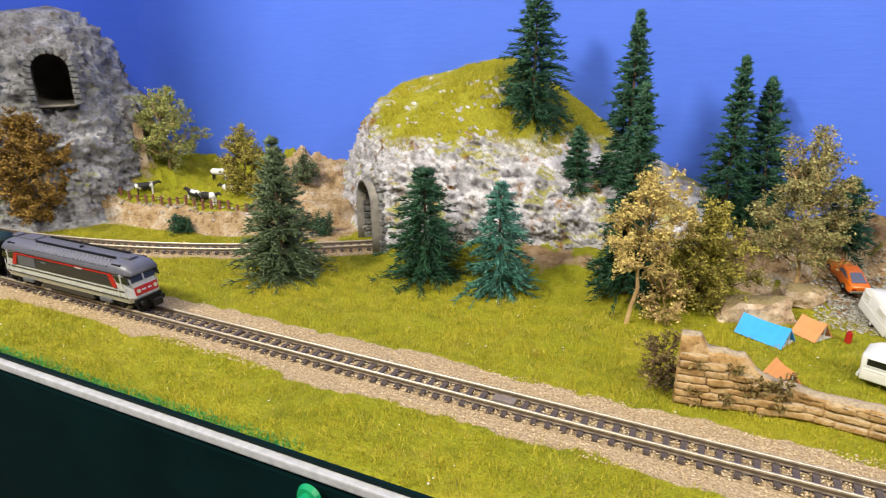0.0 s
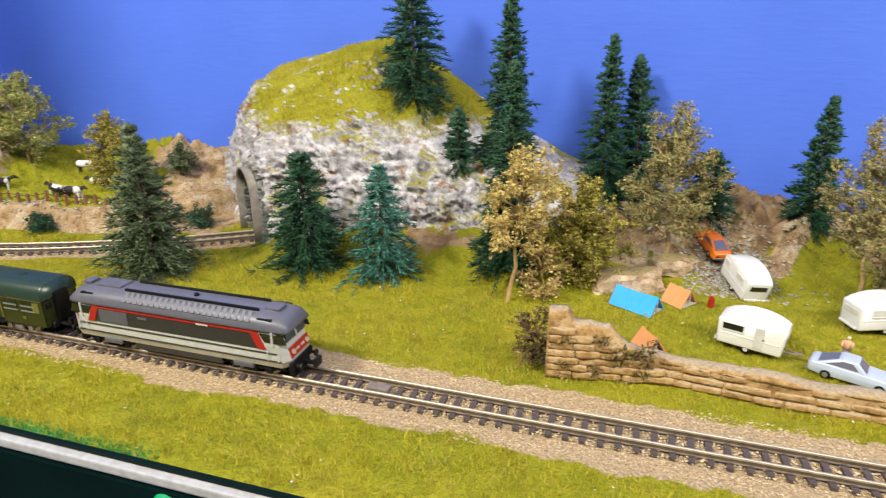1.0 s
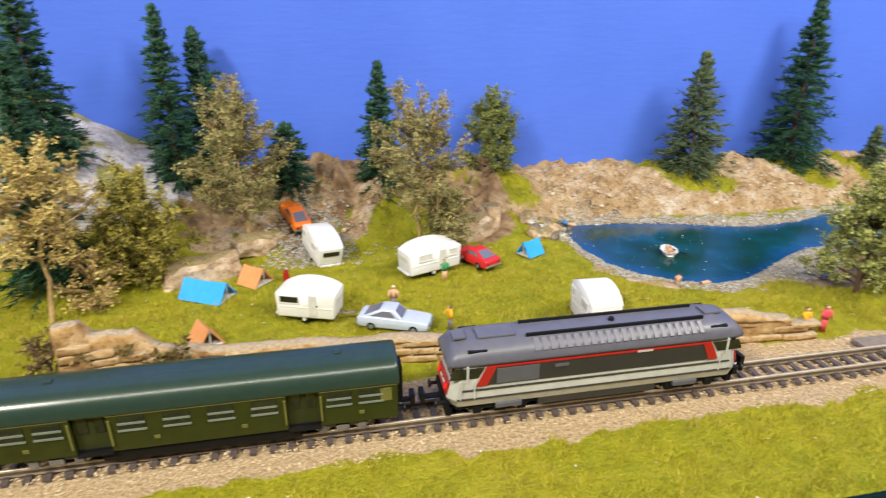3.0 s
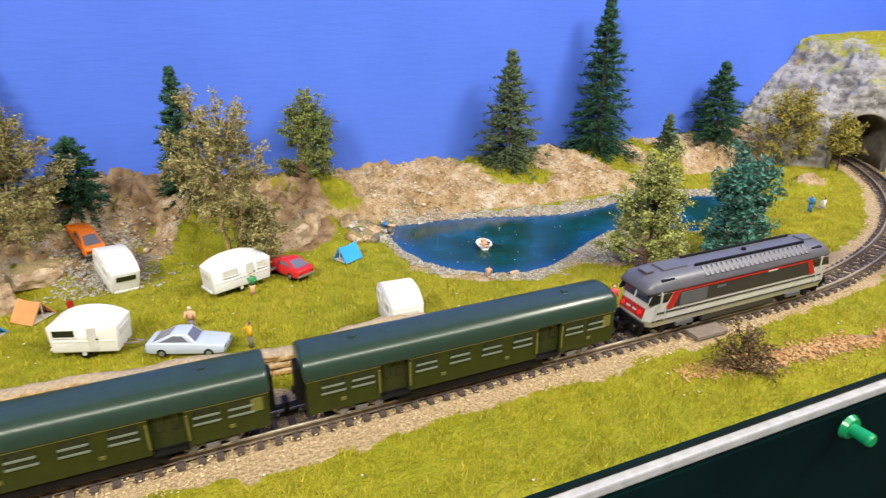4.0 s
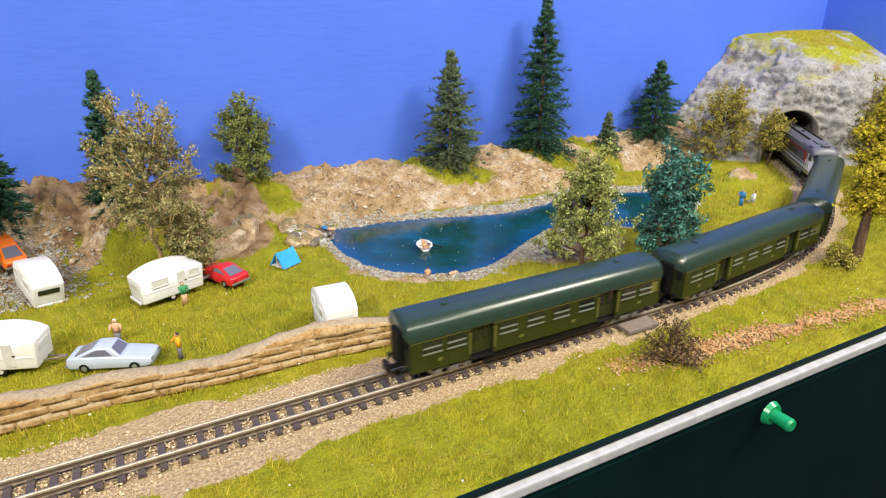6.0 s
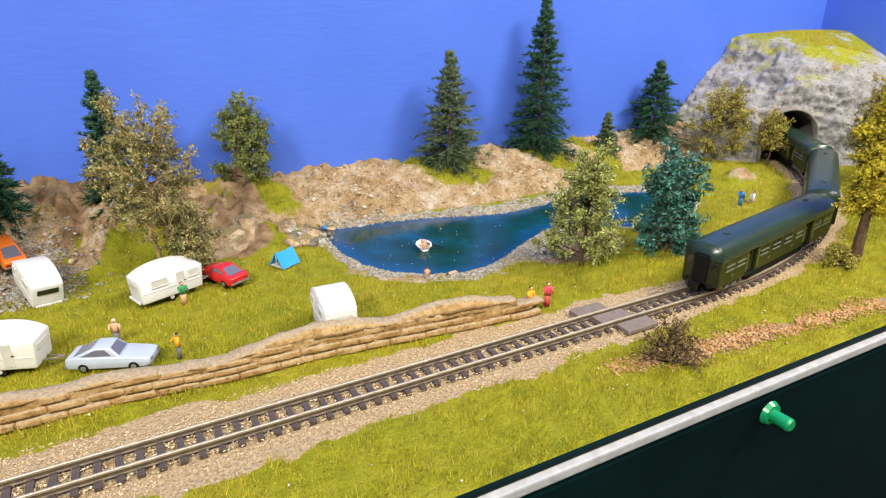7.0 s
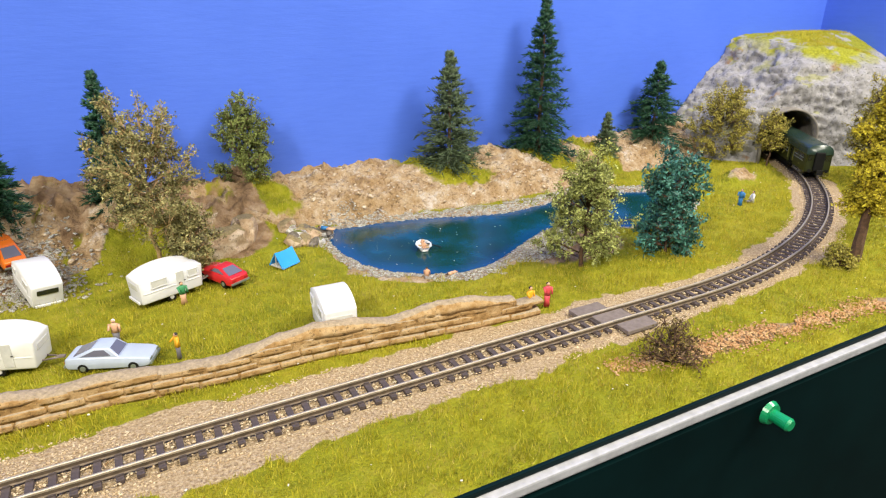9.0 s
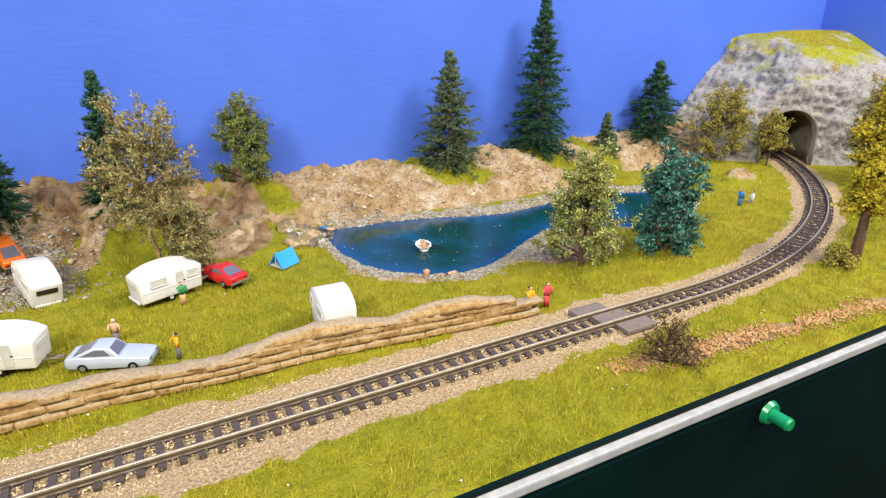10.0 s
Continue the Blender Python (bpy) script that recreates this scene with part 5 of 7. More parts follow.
        part("grey_panel", box(-0.0275, yy + s * 0.0001, (z_belt + z_eave) / 2 - 0.0004, 0.0135, 0.0004, 0.0052), M_LOCO_PANEL, panel, "mid-grey square panel")
        part("number_bar", box(-0.0135, yy + s * 0.0001, (z_belt + z_eave) / 2 + 0.0010, 0.0045, 0.0004, 0.0009), M_LOCO_PANEL, panel, "unreadable grey number plate bar")
        part("name_bar", box(0.0140, yy + s * 0.0001, z_eave - 0.0010, 0.0052, 0.0006, 0.0006), M_LOCO_SILVER, panel, "pale bar")
        part("belt_line", box(0, yy - s * 0.0001, z_belt - 0.0010, 2 * L - 0.0110, 0.0005, 0.0005, 0.0001), M_LOCO_DARK, t, "dark line along the silver band")
        part("belt_line", box(0, yy - s * 0.0001, z_low + 0.0001, 2 * L - 0.0080, 0.0005, 0.0005, 0.0001), M_LOCO_DARK, t, "dark line along the silver band")
        part("skirt", box(0.0, s * (W - 0.0014), R + 0.0040, 0.0400, 0.0014, 0.0030, 0.0003), M_LOCO_DARK, t, "dark grey skirt")
    # ends
    for k in (-1, 1):
        lean_deg = math.degrees(math.atan2(0.0028, z_eave - z_low))
        m = Matrix.Translation((k * (L - 0.00255), 0, (z_low + z_eave) / 2)) @ pose(0, 0, 0, 0, -k * lean_deg, 0)
        def on_end(y, z, sy, sz, depth, bev=0.0002):
            return add_box(bmesh.new(), k * depth * 0.5, y, z, depth, sy, sz, bev, m)
        for v in (-0.0036, 0.0036):
            part("windscreen", on_end(v, 0.0032, 0.0064, 0.0036, 0.0006), M_GLASS_BLUE, t)
        part("window_post", on_end(0, 0.0032, 0.0008, 0.0040, 0.0008), M_LOCO_SILVER, t)
        nose = part("nose_panel", on_end(0, -0.0030, 0.0130, 0.0042, 0.0006), M_LOCO_RED, t, "red nose panel")
        for v in (-0.0048, 0.0048):
            part("headlight", add_tube(bmesh.new(), m @ Vector((k * 0.0004, v, -0.0030)), m @ Vector((k * 0.0011, v, -0.0030)), 0.0010, 0.0010, 12), M_LAMP_ON if k > 0 else M_LAMP_RED, nose, "lit round lamp")
            part("badge_bar", on_end(v * 0.35, -0.0030, 0.0022, 0.0008, 0.0009), M_LOCO_SILVER, nose, "small pale bar")
        part("buffer_beam", box(k * (L - 0.0012), 0, R + 0.0056, 0.0016, 0.0150, 0.0030, 0.0003), M_UNDER, t)
        for v in (-0.0054, 0.0054):
            bm = tube((k * (L - 0.0005), v, R + 0.0056), (k * (L + 0.0018), v, R + 0.0056), 0.0006, 0.0006, 8)
            add_tube(bm, (k * (L + 0.0018), v, R + 0.0056), (k * (L + 0.0024), v, R + 0.0056), 0.0014, 0.0014, 12)
            part("buffer", bm, M_BLACK, t)
        part("snow_plough", box(k * (L - 0.0020), 0, R + 0.0022, 0.0022, 0.0120, 0.0030, 0.0004), M_UNDER, t)
        add_coupler(t, k * L, k)
        add_bogie(t, k * 0.0325, 0.0200, False)
    part("underframe", box(0, 0, R + 0.0046, 2 * L - 0.0080, 0.0136, 0.0032, 0.0004), M_UNDER, t)
    part("fuel_tank", box(0, 0, R + 0.0028, 0.0300, 0.0120, 0.0034, 0.0006), M_UNDER, t)
    return t


def build_coach():
    t = thing("passenger_coach", "dark green model passenger coach with an arched green roof", "coach", group="coaches of the train")
    R, L, W = RAIL_TOP, 0.0570, 0.0088
    z0, z1, crown = R + 0.0050, R + 0.0178, R + 0.0246
    doors = (-0.0290, 0.0290)
    dw = 0.0048
    # side walls between the recessed doorways
    def wall_piece(x0, x1, s, low=z0, high=z1):
        return box((x0 + x1) / 2, s * (W - 0.0006), (low + high) / 2, x1 - x0, 0.0012, high - low, 0.00012)
    spans = [(-L, doors[0] - dw), (doors[0] + dw, doors[1] - dw), (doors[1] + dw, L)]
    windows = {0: (-0.0490, -0.0395), 1: (-0.0180, -0.0060, 0.0060, 0.0180), 2: (0.0395, 0.0490)}
    for s in (-1, 1):
        for i, (a, b) in enumerate(spans):
            p = part("side_wall", wall_piece(a, b, s), M_COACH, t)
            for x in windows[i]:
                zc, hw, hh = R + 0.0140, 0.0036, 0.0022
                w = part("window", box(x, s * (W + 0.00005), zc, 2 * hw, 0.0003, 2 * hh), M_GLASS, p)
                part("window_bar", box(x, s * (W + 0.00025), zc + 0.0001, 2 * hw, 0.0004, 0.0006), M_CHROME, w)
                part("window_bar", box(x, s * (W + 0.00025), zc - hh, 2 * hw + 0.0004, 0.0004, 0.0006), M_CHROME, w)
            part("lining", box((a + b) / 2, s * (W + 0.0001), z1 - 0.0008, b - a, 0.0003, 0.0003), M_COACH_LINE, p, "thin yellow line under the eaves")
        for x in doors:
            d = part("door", box(x, s * (W - 0.0020), (z0 + z1) / 2 - 0.0004, 2 * dw, 0.0010, z1 - z0 + 0.0008, 0.0002), M_COACH_DOOR, t, "recessed dark green folding doors")
            for k in (-1, 1):
                part("door_window", box(x + k * 0.0022, s * (W - 0.0014), R + 0.0138, 0.0026, 0.0004, 0.0052), M_GLASS, d)
                part("grab_rail", box(x + k * (dw + 0.0004), s * (W + 0.0003), (z0 + z1) / 2, 0.0006, 0.0006, 0.0085, 0.0001), M_COACH_LINE, d)
            part("door_step", box(x, s * (W - 0.0008), R + 0.0044, 2 * dw, 0.0022, 0.0007, 0.0001), M_UNDER, d)
        part("class_mark", box(0.0535, s * (W + 0.0001), R + 0.0138, 0.0034, 0.0003, 0.0044), M_COACH_LINE, t, "pale yellow-green end panel")
        for x in (-0.012, 0.012, 0.046, -0.046):
            part("crest_bar", box(x, s * (W + 0.0001), R + 0.0084, 0.0016, 0.0003, 0.0011), M_COACH_LINE, t, "tiny yellow marking bar")
    rings = []
    for x, k in ((-L - 0.0006, 0.985), (-L + 0.0006, 1.0), (-0.03, 1.0), (0.0, 1.0), (0.03, 1.0), (L - 0.0006, 1.0), (L + 0.0006, 0.985)):
        rings.append([(x, v * k, R + (z - R) * (0.5 + 0.5 * k)) for v, z in rounded_side(W + 0.0003, z1 - 0.0006, z1, crown, 8)])
    roof = part("roof", add_loft(bmesh.new(), rings), M_COACH_ROOF, t, "glossy dark green arched roof", smooth=True)
    for x in (-0.040, 0.040):
        part("roof_vent", box(x, 0.0, crown + 0.0001, 0.0022, 0.0022, 0.0008, 0.0003), M_COACH_ROOF, roof)
    for k in (-1, 1):
        end = [(v, z) for v, z in rounded_side(W - 0.0004, z0, z1 - 0.0004, crown - 0.0006, 6)]
        e = part("end_wall", add_loft(bmesh.new(), [[(k * (L - 0.0012), v, z) for v, z in end], [(k * L, v, z) for v, z in end]]), M_COACH_DOOR, t)
        bm = box(k * (L + 0.0010), 0, R + 0.0125, 0.0026, 0.0066, 0.0135, 0.0007)
        part("gangway", bm, M_UNDER, e, "dark corridor connection")
        for v in (-0.0058, 0.0058):
            part("end_window", box(k * (L + 0.0001), v, R + 0.0150, 0.0004, 0.0028, 0.0040), M_GLASS, e)
            bm = tube((k * (L - 0.0005), v, R + 0.0058), (k * (L + 0.0020), v, R + 0.0058), 0.0005, 0.0005, 8)
            add_tube(bm, (k * (L + 0.0020), v, R + 0.0058), (k * (L + 0.0026), v, R + 0.0058), 0.0013, 0.0013, 12)
            part("buffer", bm, M_BLACK, t)
        add_coupler(t, k * L, k)
        add_bogie(t, k * 0.0400, 0.0165, True)
    part("floor_pan", box(0, 0, R + 0.0050, 2 * L - 0.0010, 0.0150, 0.0016, 0.0002), M_UNDER, t)
    # solid black filler: the shade inside the coach as a painted block
    part("interior", box(0, 0, R + 0.0115, 2 * L - 0.0040, 0.0115, 0.0120), M_UNDER, t, "black block standing in for the unlit interior")
    # black underframe box, enlarged to stand in for the shade beneath the coach
    part("underframe_shade_box", box(0.000, 0, R + 0.0030, 0.0560, 0.0156, 0.0040, 0.0005), M_UNDER, t)
    return t


# ---------- camp ----------
def ground_z(x, y):
    return float(land(np.array([x]), np.array([y]))[0])


def build_caravan(m, label, body_m, length=0.0265, width=0.0130, height=0.0150, round_front=0.55, open_window=False, door_side=-1, end_m=None):
    end_m = end_m or M_WINDOW
    t = thing("caravan", label, "caravan", m, "caravans on the camp site")
    h, l, z0 = height, length / 2, 0.0026
    outline = [(-l + 0.0006, z0), (l - 0.0010, z0)]
    for i in range(11):
        k = 1 - 2 * i / 10
        drop = 0.24 * abs(k) ** 2.2
        outline.append(((l - 0.0004 * (1 - abs(k))) * (k if abs(k) < 1 else k), z0 + h * (1 - drop)))
    body = part("body", bevelled(add_prism(bmesh.new(), outline, -width / 2, width / 2), 0.0007), body_m, t, smooth=True)
    for s in (-1, 1):
        yy = s * (width / 2 + 0.0001)
        for x, wd in (((-l * 0.52, 0.0080),) if open_window else ((-l * 0.40, 0.0066), (l * 0.66, 0.0040))):
            f = part("window", box(x, yy, z0 + h * 0.58, wd, 0.0004, h * 0.20, 0.0001), M_GLASS if open_window else M_WINDOW, body)
            for k in (-1, 1):
                part("frame", box(x, yy + s * 0.0001, z0 + h * (0.58 + k * 0.115), wd + 0.0010, 0.0005, 0.0005), body_m, f)
                part("frame", box(x + k * (wd / 2 + 0.0003), yy + s * 0.0001, z0 + h * 0.58, 0.0005, 0.0005, h * 0.23), body_m, f)
        part("trim_line", box(0, yy - s * 0.0001, z0 + h * 0.34, length - 0.003, 0.0004, 0.0004, 0.0001), body_m, body)
        w = part("wheel", tube((-0.001, s * (width / 2 - 0.0022), 0.0020), (-0.001, s * (width / 2 - 0.0004), 0.0020), 0.0020, 0.0020, 16), M_BLACK, t)
        part("hub", tube((-0.001, s * (width / 2 - 0.0006), 0.0020), (-0.001, s * (width / 2 - 0.0002), 0.0020), 0.0010, 0.0009, 12), M_WINDOW, w)
    d = part("door", box(l * 0.26, door_side * (width / 2 + 0.0001), z0 + h * 0.42, 0.0036, 0.0005, h * 0.66, 0.0002), M_WINDOW, body, "grey door")
    part("handle", box(l * 0.30 + 0.0012, door_side * (width / 2 + 0.0005), z0 + h * 0.42, 0.0007, 0.0005, 0.0003), M_UNDER, d)
    for k in (-1, 1):
        part("end_window", box(k * (l - 0.0003), 0, z0 + h * 0.54, 0.0008, width * 0.68, h * 0.17, 0.0002), end_m, body)
    part("bumper", box(-l - 0.0002, 0, z0 + 0.0010, 0.0008, width * 0.85, 0.0011, 0.0002), body_m, t)
    bm = tube((l - 0.001, 0.002, 0.0034), (l + 0.0060, 0, 0.0034), 0.0004, 0.0004, 6)
    add_tube(bm, (l - 0.001, -0.002, 0.0034), (l + 0.0060, 0, 0.0034), 0.0004, 0.0004, 6)
    add_box(bm, l + 0.0052, 0, 0.0036, 0.0024, 0.0012, 0.0010, 0.0002)
    part("drawbar", bm, M_GREY, t)
    return t


def build_car(m, label, coat, length=0.0290, width=0.0108, roof=0.0088):
    t = thing("car", label, "car", m, "cars on the camp site")
    l, w = length / 2, width / 2

    def ring(x, half, z0, z1):
        return [(x, -half, z0), (x, -half * 1.02, (z0 + z1) / 2), (x, -half * 0.93, z1), (x, half * 0.93, z1), (x, half * 1.02, (z0 + z1) / 2), (x, half, z0)]
    rows = [(-l, w * 0.84, 0.0022, 0.0052), (-l + 0.001, w * 0.95, 0.0017, 0.0059), (-l * 0.62, w, 0.0015, 0.0062), (-l * 0.1, w, 0.0015, 0.0060), (l * 0.35, w, 0.0015, 0.0058), (l * 0.8, w * 0.97, 0.0015, 0.0052), (l - 0.0006, w * 0.92, 0.0018, 0.0048), (l, w * 0.84, 0.0022, 0.0044)]
    bm = add_loft(bmesh.new(), [ring(*r) for r in rows])
    part("body", bevelled(bm, 0.0004), coat, t, smooth=True)
    cab = [(-l * 0.86, 0.0060), (-l * 0.30, roof), (l * 0.05, roof), (l * 0.30, 0.0057)]
    rings = []
    for (x, z), k in zip(cab, (0.90, 0.72, 0.72, 0.90)):
        rings.append((x, w * k, z))
    bm = bmesh.new()
    base = [bm.verts.new(p) for p in ((rings[0][0], -w * 0.9, 0.0056), (rings[3][0], -w * 0.9, 0.0055), (rings[3][0], w * 0.9, 0.0055), (rings[0][0], w * 0.9, 0.0056))]
    top = [bm.verts.new(p) for p in ((rings[1][0], -w * 0.72, roof), (rings[2][0], -w * 0.72, roof), (rings[2][0], w * 0.72, roof), (rings[1][0], w * 0.72, roof))]
    for i in range(4):
        bm.faces.new((base[i], base[(i + 1) % 4], top[(i + 1) % 4], top[i]))
    bm.faces.new(top)
    bm.faces.new(base[::-1])
    cabin = part("cabin", bevelled(bm, 0.0005), coat, t, smooth=True)

    def pane(a, b, c, d, name):
        """A pane set just proud of the four corners."""
        q = [Vector(p) for p in (a, b, c, d)]
        mid = sum(q, Vector()) / 4
        n = (q[1] - q[0]).cross(q[2] - q[0]).normalized()
        if n.dot(mid - Vector((0, 0, 0.005))) < 0:
            n = -n
        q = [mid + (p - mid) * (0.62 if "side" in name else 0.76) for p in q]
        part(name, add_loft(bmesh.new(), [[p - n * 0.0003 for p in q], [p + n * 0.00012 for p in q]]), M_GLASS_CAR, cabin)
    B = [v for v in ((rings[0][0], -w * 0.9, 0.0058), (rings[3][0], -w * 0.9, 0.0058), (rings[3][0], w * 0.9, 0.0058), (rings[0][0], w * 0.9, 0.0058))]
    T = [(rings[1][0], -w * 0.72, roof), (rings[2][0], -w * 0.72, roof), (rings[2][0], w * 0.72, roof), (rings[1][0], w * 0.72, roof)]
    pane(B[0], B[1], T[1], T[0], "side_window")
    pane(B[2], B[3], T[3], T[2], "side_window")
    pane(B[1], B[2], T[2], T[1], "windscreen")
    pane(B[3], B[0], T[0], T[3], "rear_window")
    for x in (-l * 0.58, l * 0.60):
        for s in (-1, 1):
            wl = part("wheel", tube((x, s * (w - 0.0017), 0.0019), (x, s * (w + 0.0001), 0.0019), 0.0019, 0.0019, 16), M_BLACK, t)
            part("rim", tube((x, s * (w - 0.0002), 0.0019), (x, s * (w + 0.0003), 0.0019), 0.0011, 0.0010, 12), M_CHROME, wl)
    for k in (-1, 1):
        part("bumper", box(k * (l + 0.0001), 0, 0.0026, 0.0008, width * 0.92, 0.0010, 0.0002), M_CHROME, t)
        for s in (-1, 1):
            part("headlight" if k > 0 else "tail_light", box(k * (l - 0.0001), s * w * 0.62, 0.0040, 0.0006, 0.0020, 0.0009, 0.0001), M_CHROME if k > 0 else M_LOCO_RED, t)
    return t


def build_tent(m, label, canvas, length, width, height):
    t = thing("tent", label, "tent", m, "tents on the camp site")
    th = 0.0004
    for s in (-1, 1):
        bm = bmesh.new()
        prof = [(s * width / 2, 0.0), (0.0, height), (0.0, height - th * 2), (s * (width / 2 - th * 2), 0.0)]
        n = 6
        rings = []
        for i in range(n + 1):
            k = i / n
            sag = 0.0006 * math.sin(math.pi * k)
            rings.append([(-length / 2 + length * k, v, max(0, z - (sag if z > 0.001 else 0))) for v, z in prof])
        part("canvas", add_loft(bm, rings), canvas, t)
    part("back_panel", add_loft(bmesh.new(), [[(-length / 2 + 0.0006, -width / 2 + 0.0006, 0), (-length / 2 + 0.0006, width / 2 - 0.0006, 0), (-length / 2 + 0.0006, 0, height - 0.001)], [(-length / 2 + 0.001, -width / 2 + 0.0006, 0), (-length / 2 + 0.001, width / 2 - 0.0006, 0), (-length / 2 + 0.001, 0, height - 0.001)]]), canvas, t)
    part("ground_sheet", box(0, 0, 0.0003, length * 0.97, width * 0.93, 0.0005), M_WINDOW, t, "grey ground sheet")
    for k in (-1, 1):
        part("pole", tube((k * (length / 2 - 0.0004), 0, 0), (k * (length / 2 - 0.0004), 0, height - 0.0006), 0.00028, 0.00028, 6), M_WINDOW, t)


def build_figure(x, y, z, turn, label, top, legs, hair=M_HAIR, h=0.0112, pose_kind="stand", size=1.0):
    """A tiny painted model figure, in plain rounded forms."""
    bm = bmesh.new()

    def oval(cz, rx, ry):
        return [(rx * math.cos(a), ry * math.sin(a), cz) for a in [i * math.pi / 5 for i in range(10)]]
    if pose_kind == "stand":
        add_loft(bm, [oval(0, 0.0010, 0.0015), oval(h * 0.25, 0.0008, 0.0012), oval(h * 0.46, 0.0010, 0.0015)], 1)
        add_loft(bm, [oval(h * 0.46, 0.0011, 0.0016), oval(h * 0.62, 0.0009, 0.0013), oval(h * 0.78, 0.0010, 0.0018), oval(h * 0.83, 0.0005, 0.0007)], 0)
        add_tube(bm, (0, 0.0018, h * 0.78), (0.0006, 0.0021, h * 0.50), 0.0005, 0.0004, 6, 0)
        add_tube(bm, (0, -0.0018, h * 0.78), (0.0022, -0.0016, h * 0.62), 0.0005, 0.0004, 6, 0)
        head = (0, 0, h * 0.915)
    elif pose_kind == "sit":
        h = h * 0.62
        add_loft(bm, [oval(0, 0.0012, 0.0016), oval(h * 0.45, 0.0010, 0.0014), oval(h * 0.72, 0.0009, 0.0017), oval(h * 0.8, 0.0005, 0.0006)], 0)
        for s in (-1, 1):
            add_tube(bm, (0, s * 0.0008, h * 0.16), (0.0042, s * 0.0009, h * 0.10), 0.0007, 0.0005, 6, 1)
            add_tube(bm, (0, s * 0.0016, h * 0.7), (0.0014, s * 0.0018, h * 0.25), 0.0004, 0.0004, 6, 0)
        head = (0, 0, h * 0.93)
    else:
        add_tube(bm, (-0.0020, 0, 0.0010), (0.0018, 0, 0.0010), 0.0012, 0.0011, 8, 0)
        for s in (-1, 1):
            add_tube(bm, (0.0016, s * 0.0006, 0.0009), (0.0060, s * 0.0008, 0.0007), 0.0007, 0.0004, 6, 1)
        head = (-0.0031, 0, 0.0013)
    got = bmesh.ops.create_uvsphere(bm, u_segments=10, v_segments=8, radius=h * 0.075 if pose_kind == "stand" else 0.00085, matrix=Matrix.Translation(head))
    for v in got["verts"]:
        for f in v.link_faces:
            f.material_index = 2 if f.calc_center_median().z > head[2] - 0.0001 and f.calc_center_median().x < head[0] + 0.0004 else 3
    ob = new("figurine", as_mesh("figurine", bm, top, legs, hair, M_SKIN, smooth=True))
    ob.matrix_world = pose(x, y, z, 0, 0, turn) @ Matrix.Diagonal((size, size, size, 1))
    tagged(ob, label, "figurine", "painted figures")


def build_cow(x, y, z, turn, label, lying=False):
    t = thing("cow", label, "animal", pose(x, y, z, 0, 0, turn), "model cows in the meadow")
    t.scale = (1.08, 1.08, 1.08)
    lift = 0.0035 if not lying else 0.0
    bm = bmesh.new()

    def oval(x0, cz, r, rz):
        return [(x0, r * math.cos(a), cz + rz * math.sin(a)) for a in [i * math.pi / 5 for i in range(10)]]
    rows = [(-0.0072, 0.0030, 0.0011, 0.0013), (-0.0058, 0.0030, 0.0021, 0.0024), (-0.0015, 0.0026, 0.0024, 0.0026), (0.0035, 0.0030, 0.0021, 0.0025), (0.0058, 0.0036, 0.0012, 0.0016)]
    add_loft(bm, [oval(r[0], r[1] + lift, r[2], r[3]) for r in rows])
    part("body", bm, M_HIDE, t, "black and white patched body", smooth=True)
    bm = tube((0.0052, 0, 0.0040 + lift), (0.0082, 0, 0.0052 + lift), 0.0012, 0.0010, 8)
    add_tube(bm, (0.0080, 0, 0.0054 + lift), (0.0104, 0, 0.0040 + lift), 0.0011, 0.0006, 8)
    part("head", bm, M_HAIR, t)
    for s in (-1, 1):
        for xx in (-0.0055, 0.0040):
            if lying:
                bm = tube((xx, s * 0.0018, 0.0008), (xx + 0.0022, s * 0.0026, 0.0005), 0.0006, 0.0004, 6)
            else:
                bm = tube((xx, s * 0.0013, lift + 0.0012), (xx, s * 0.0013, 0), 0.0007, 0.0004, 6)
            part("leg", bm, M_COW_WHITE if xx > 0 else M_HAIR, t)
    part("tail", tube((-0.0072, 0, 0.0040 + lift), (-0.0078, 0.0003, 0.0008 + lift), 0.0003, 0.0003, 5), M_HAIR, t)


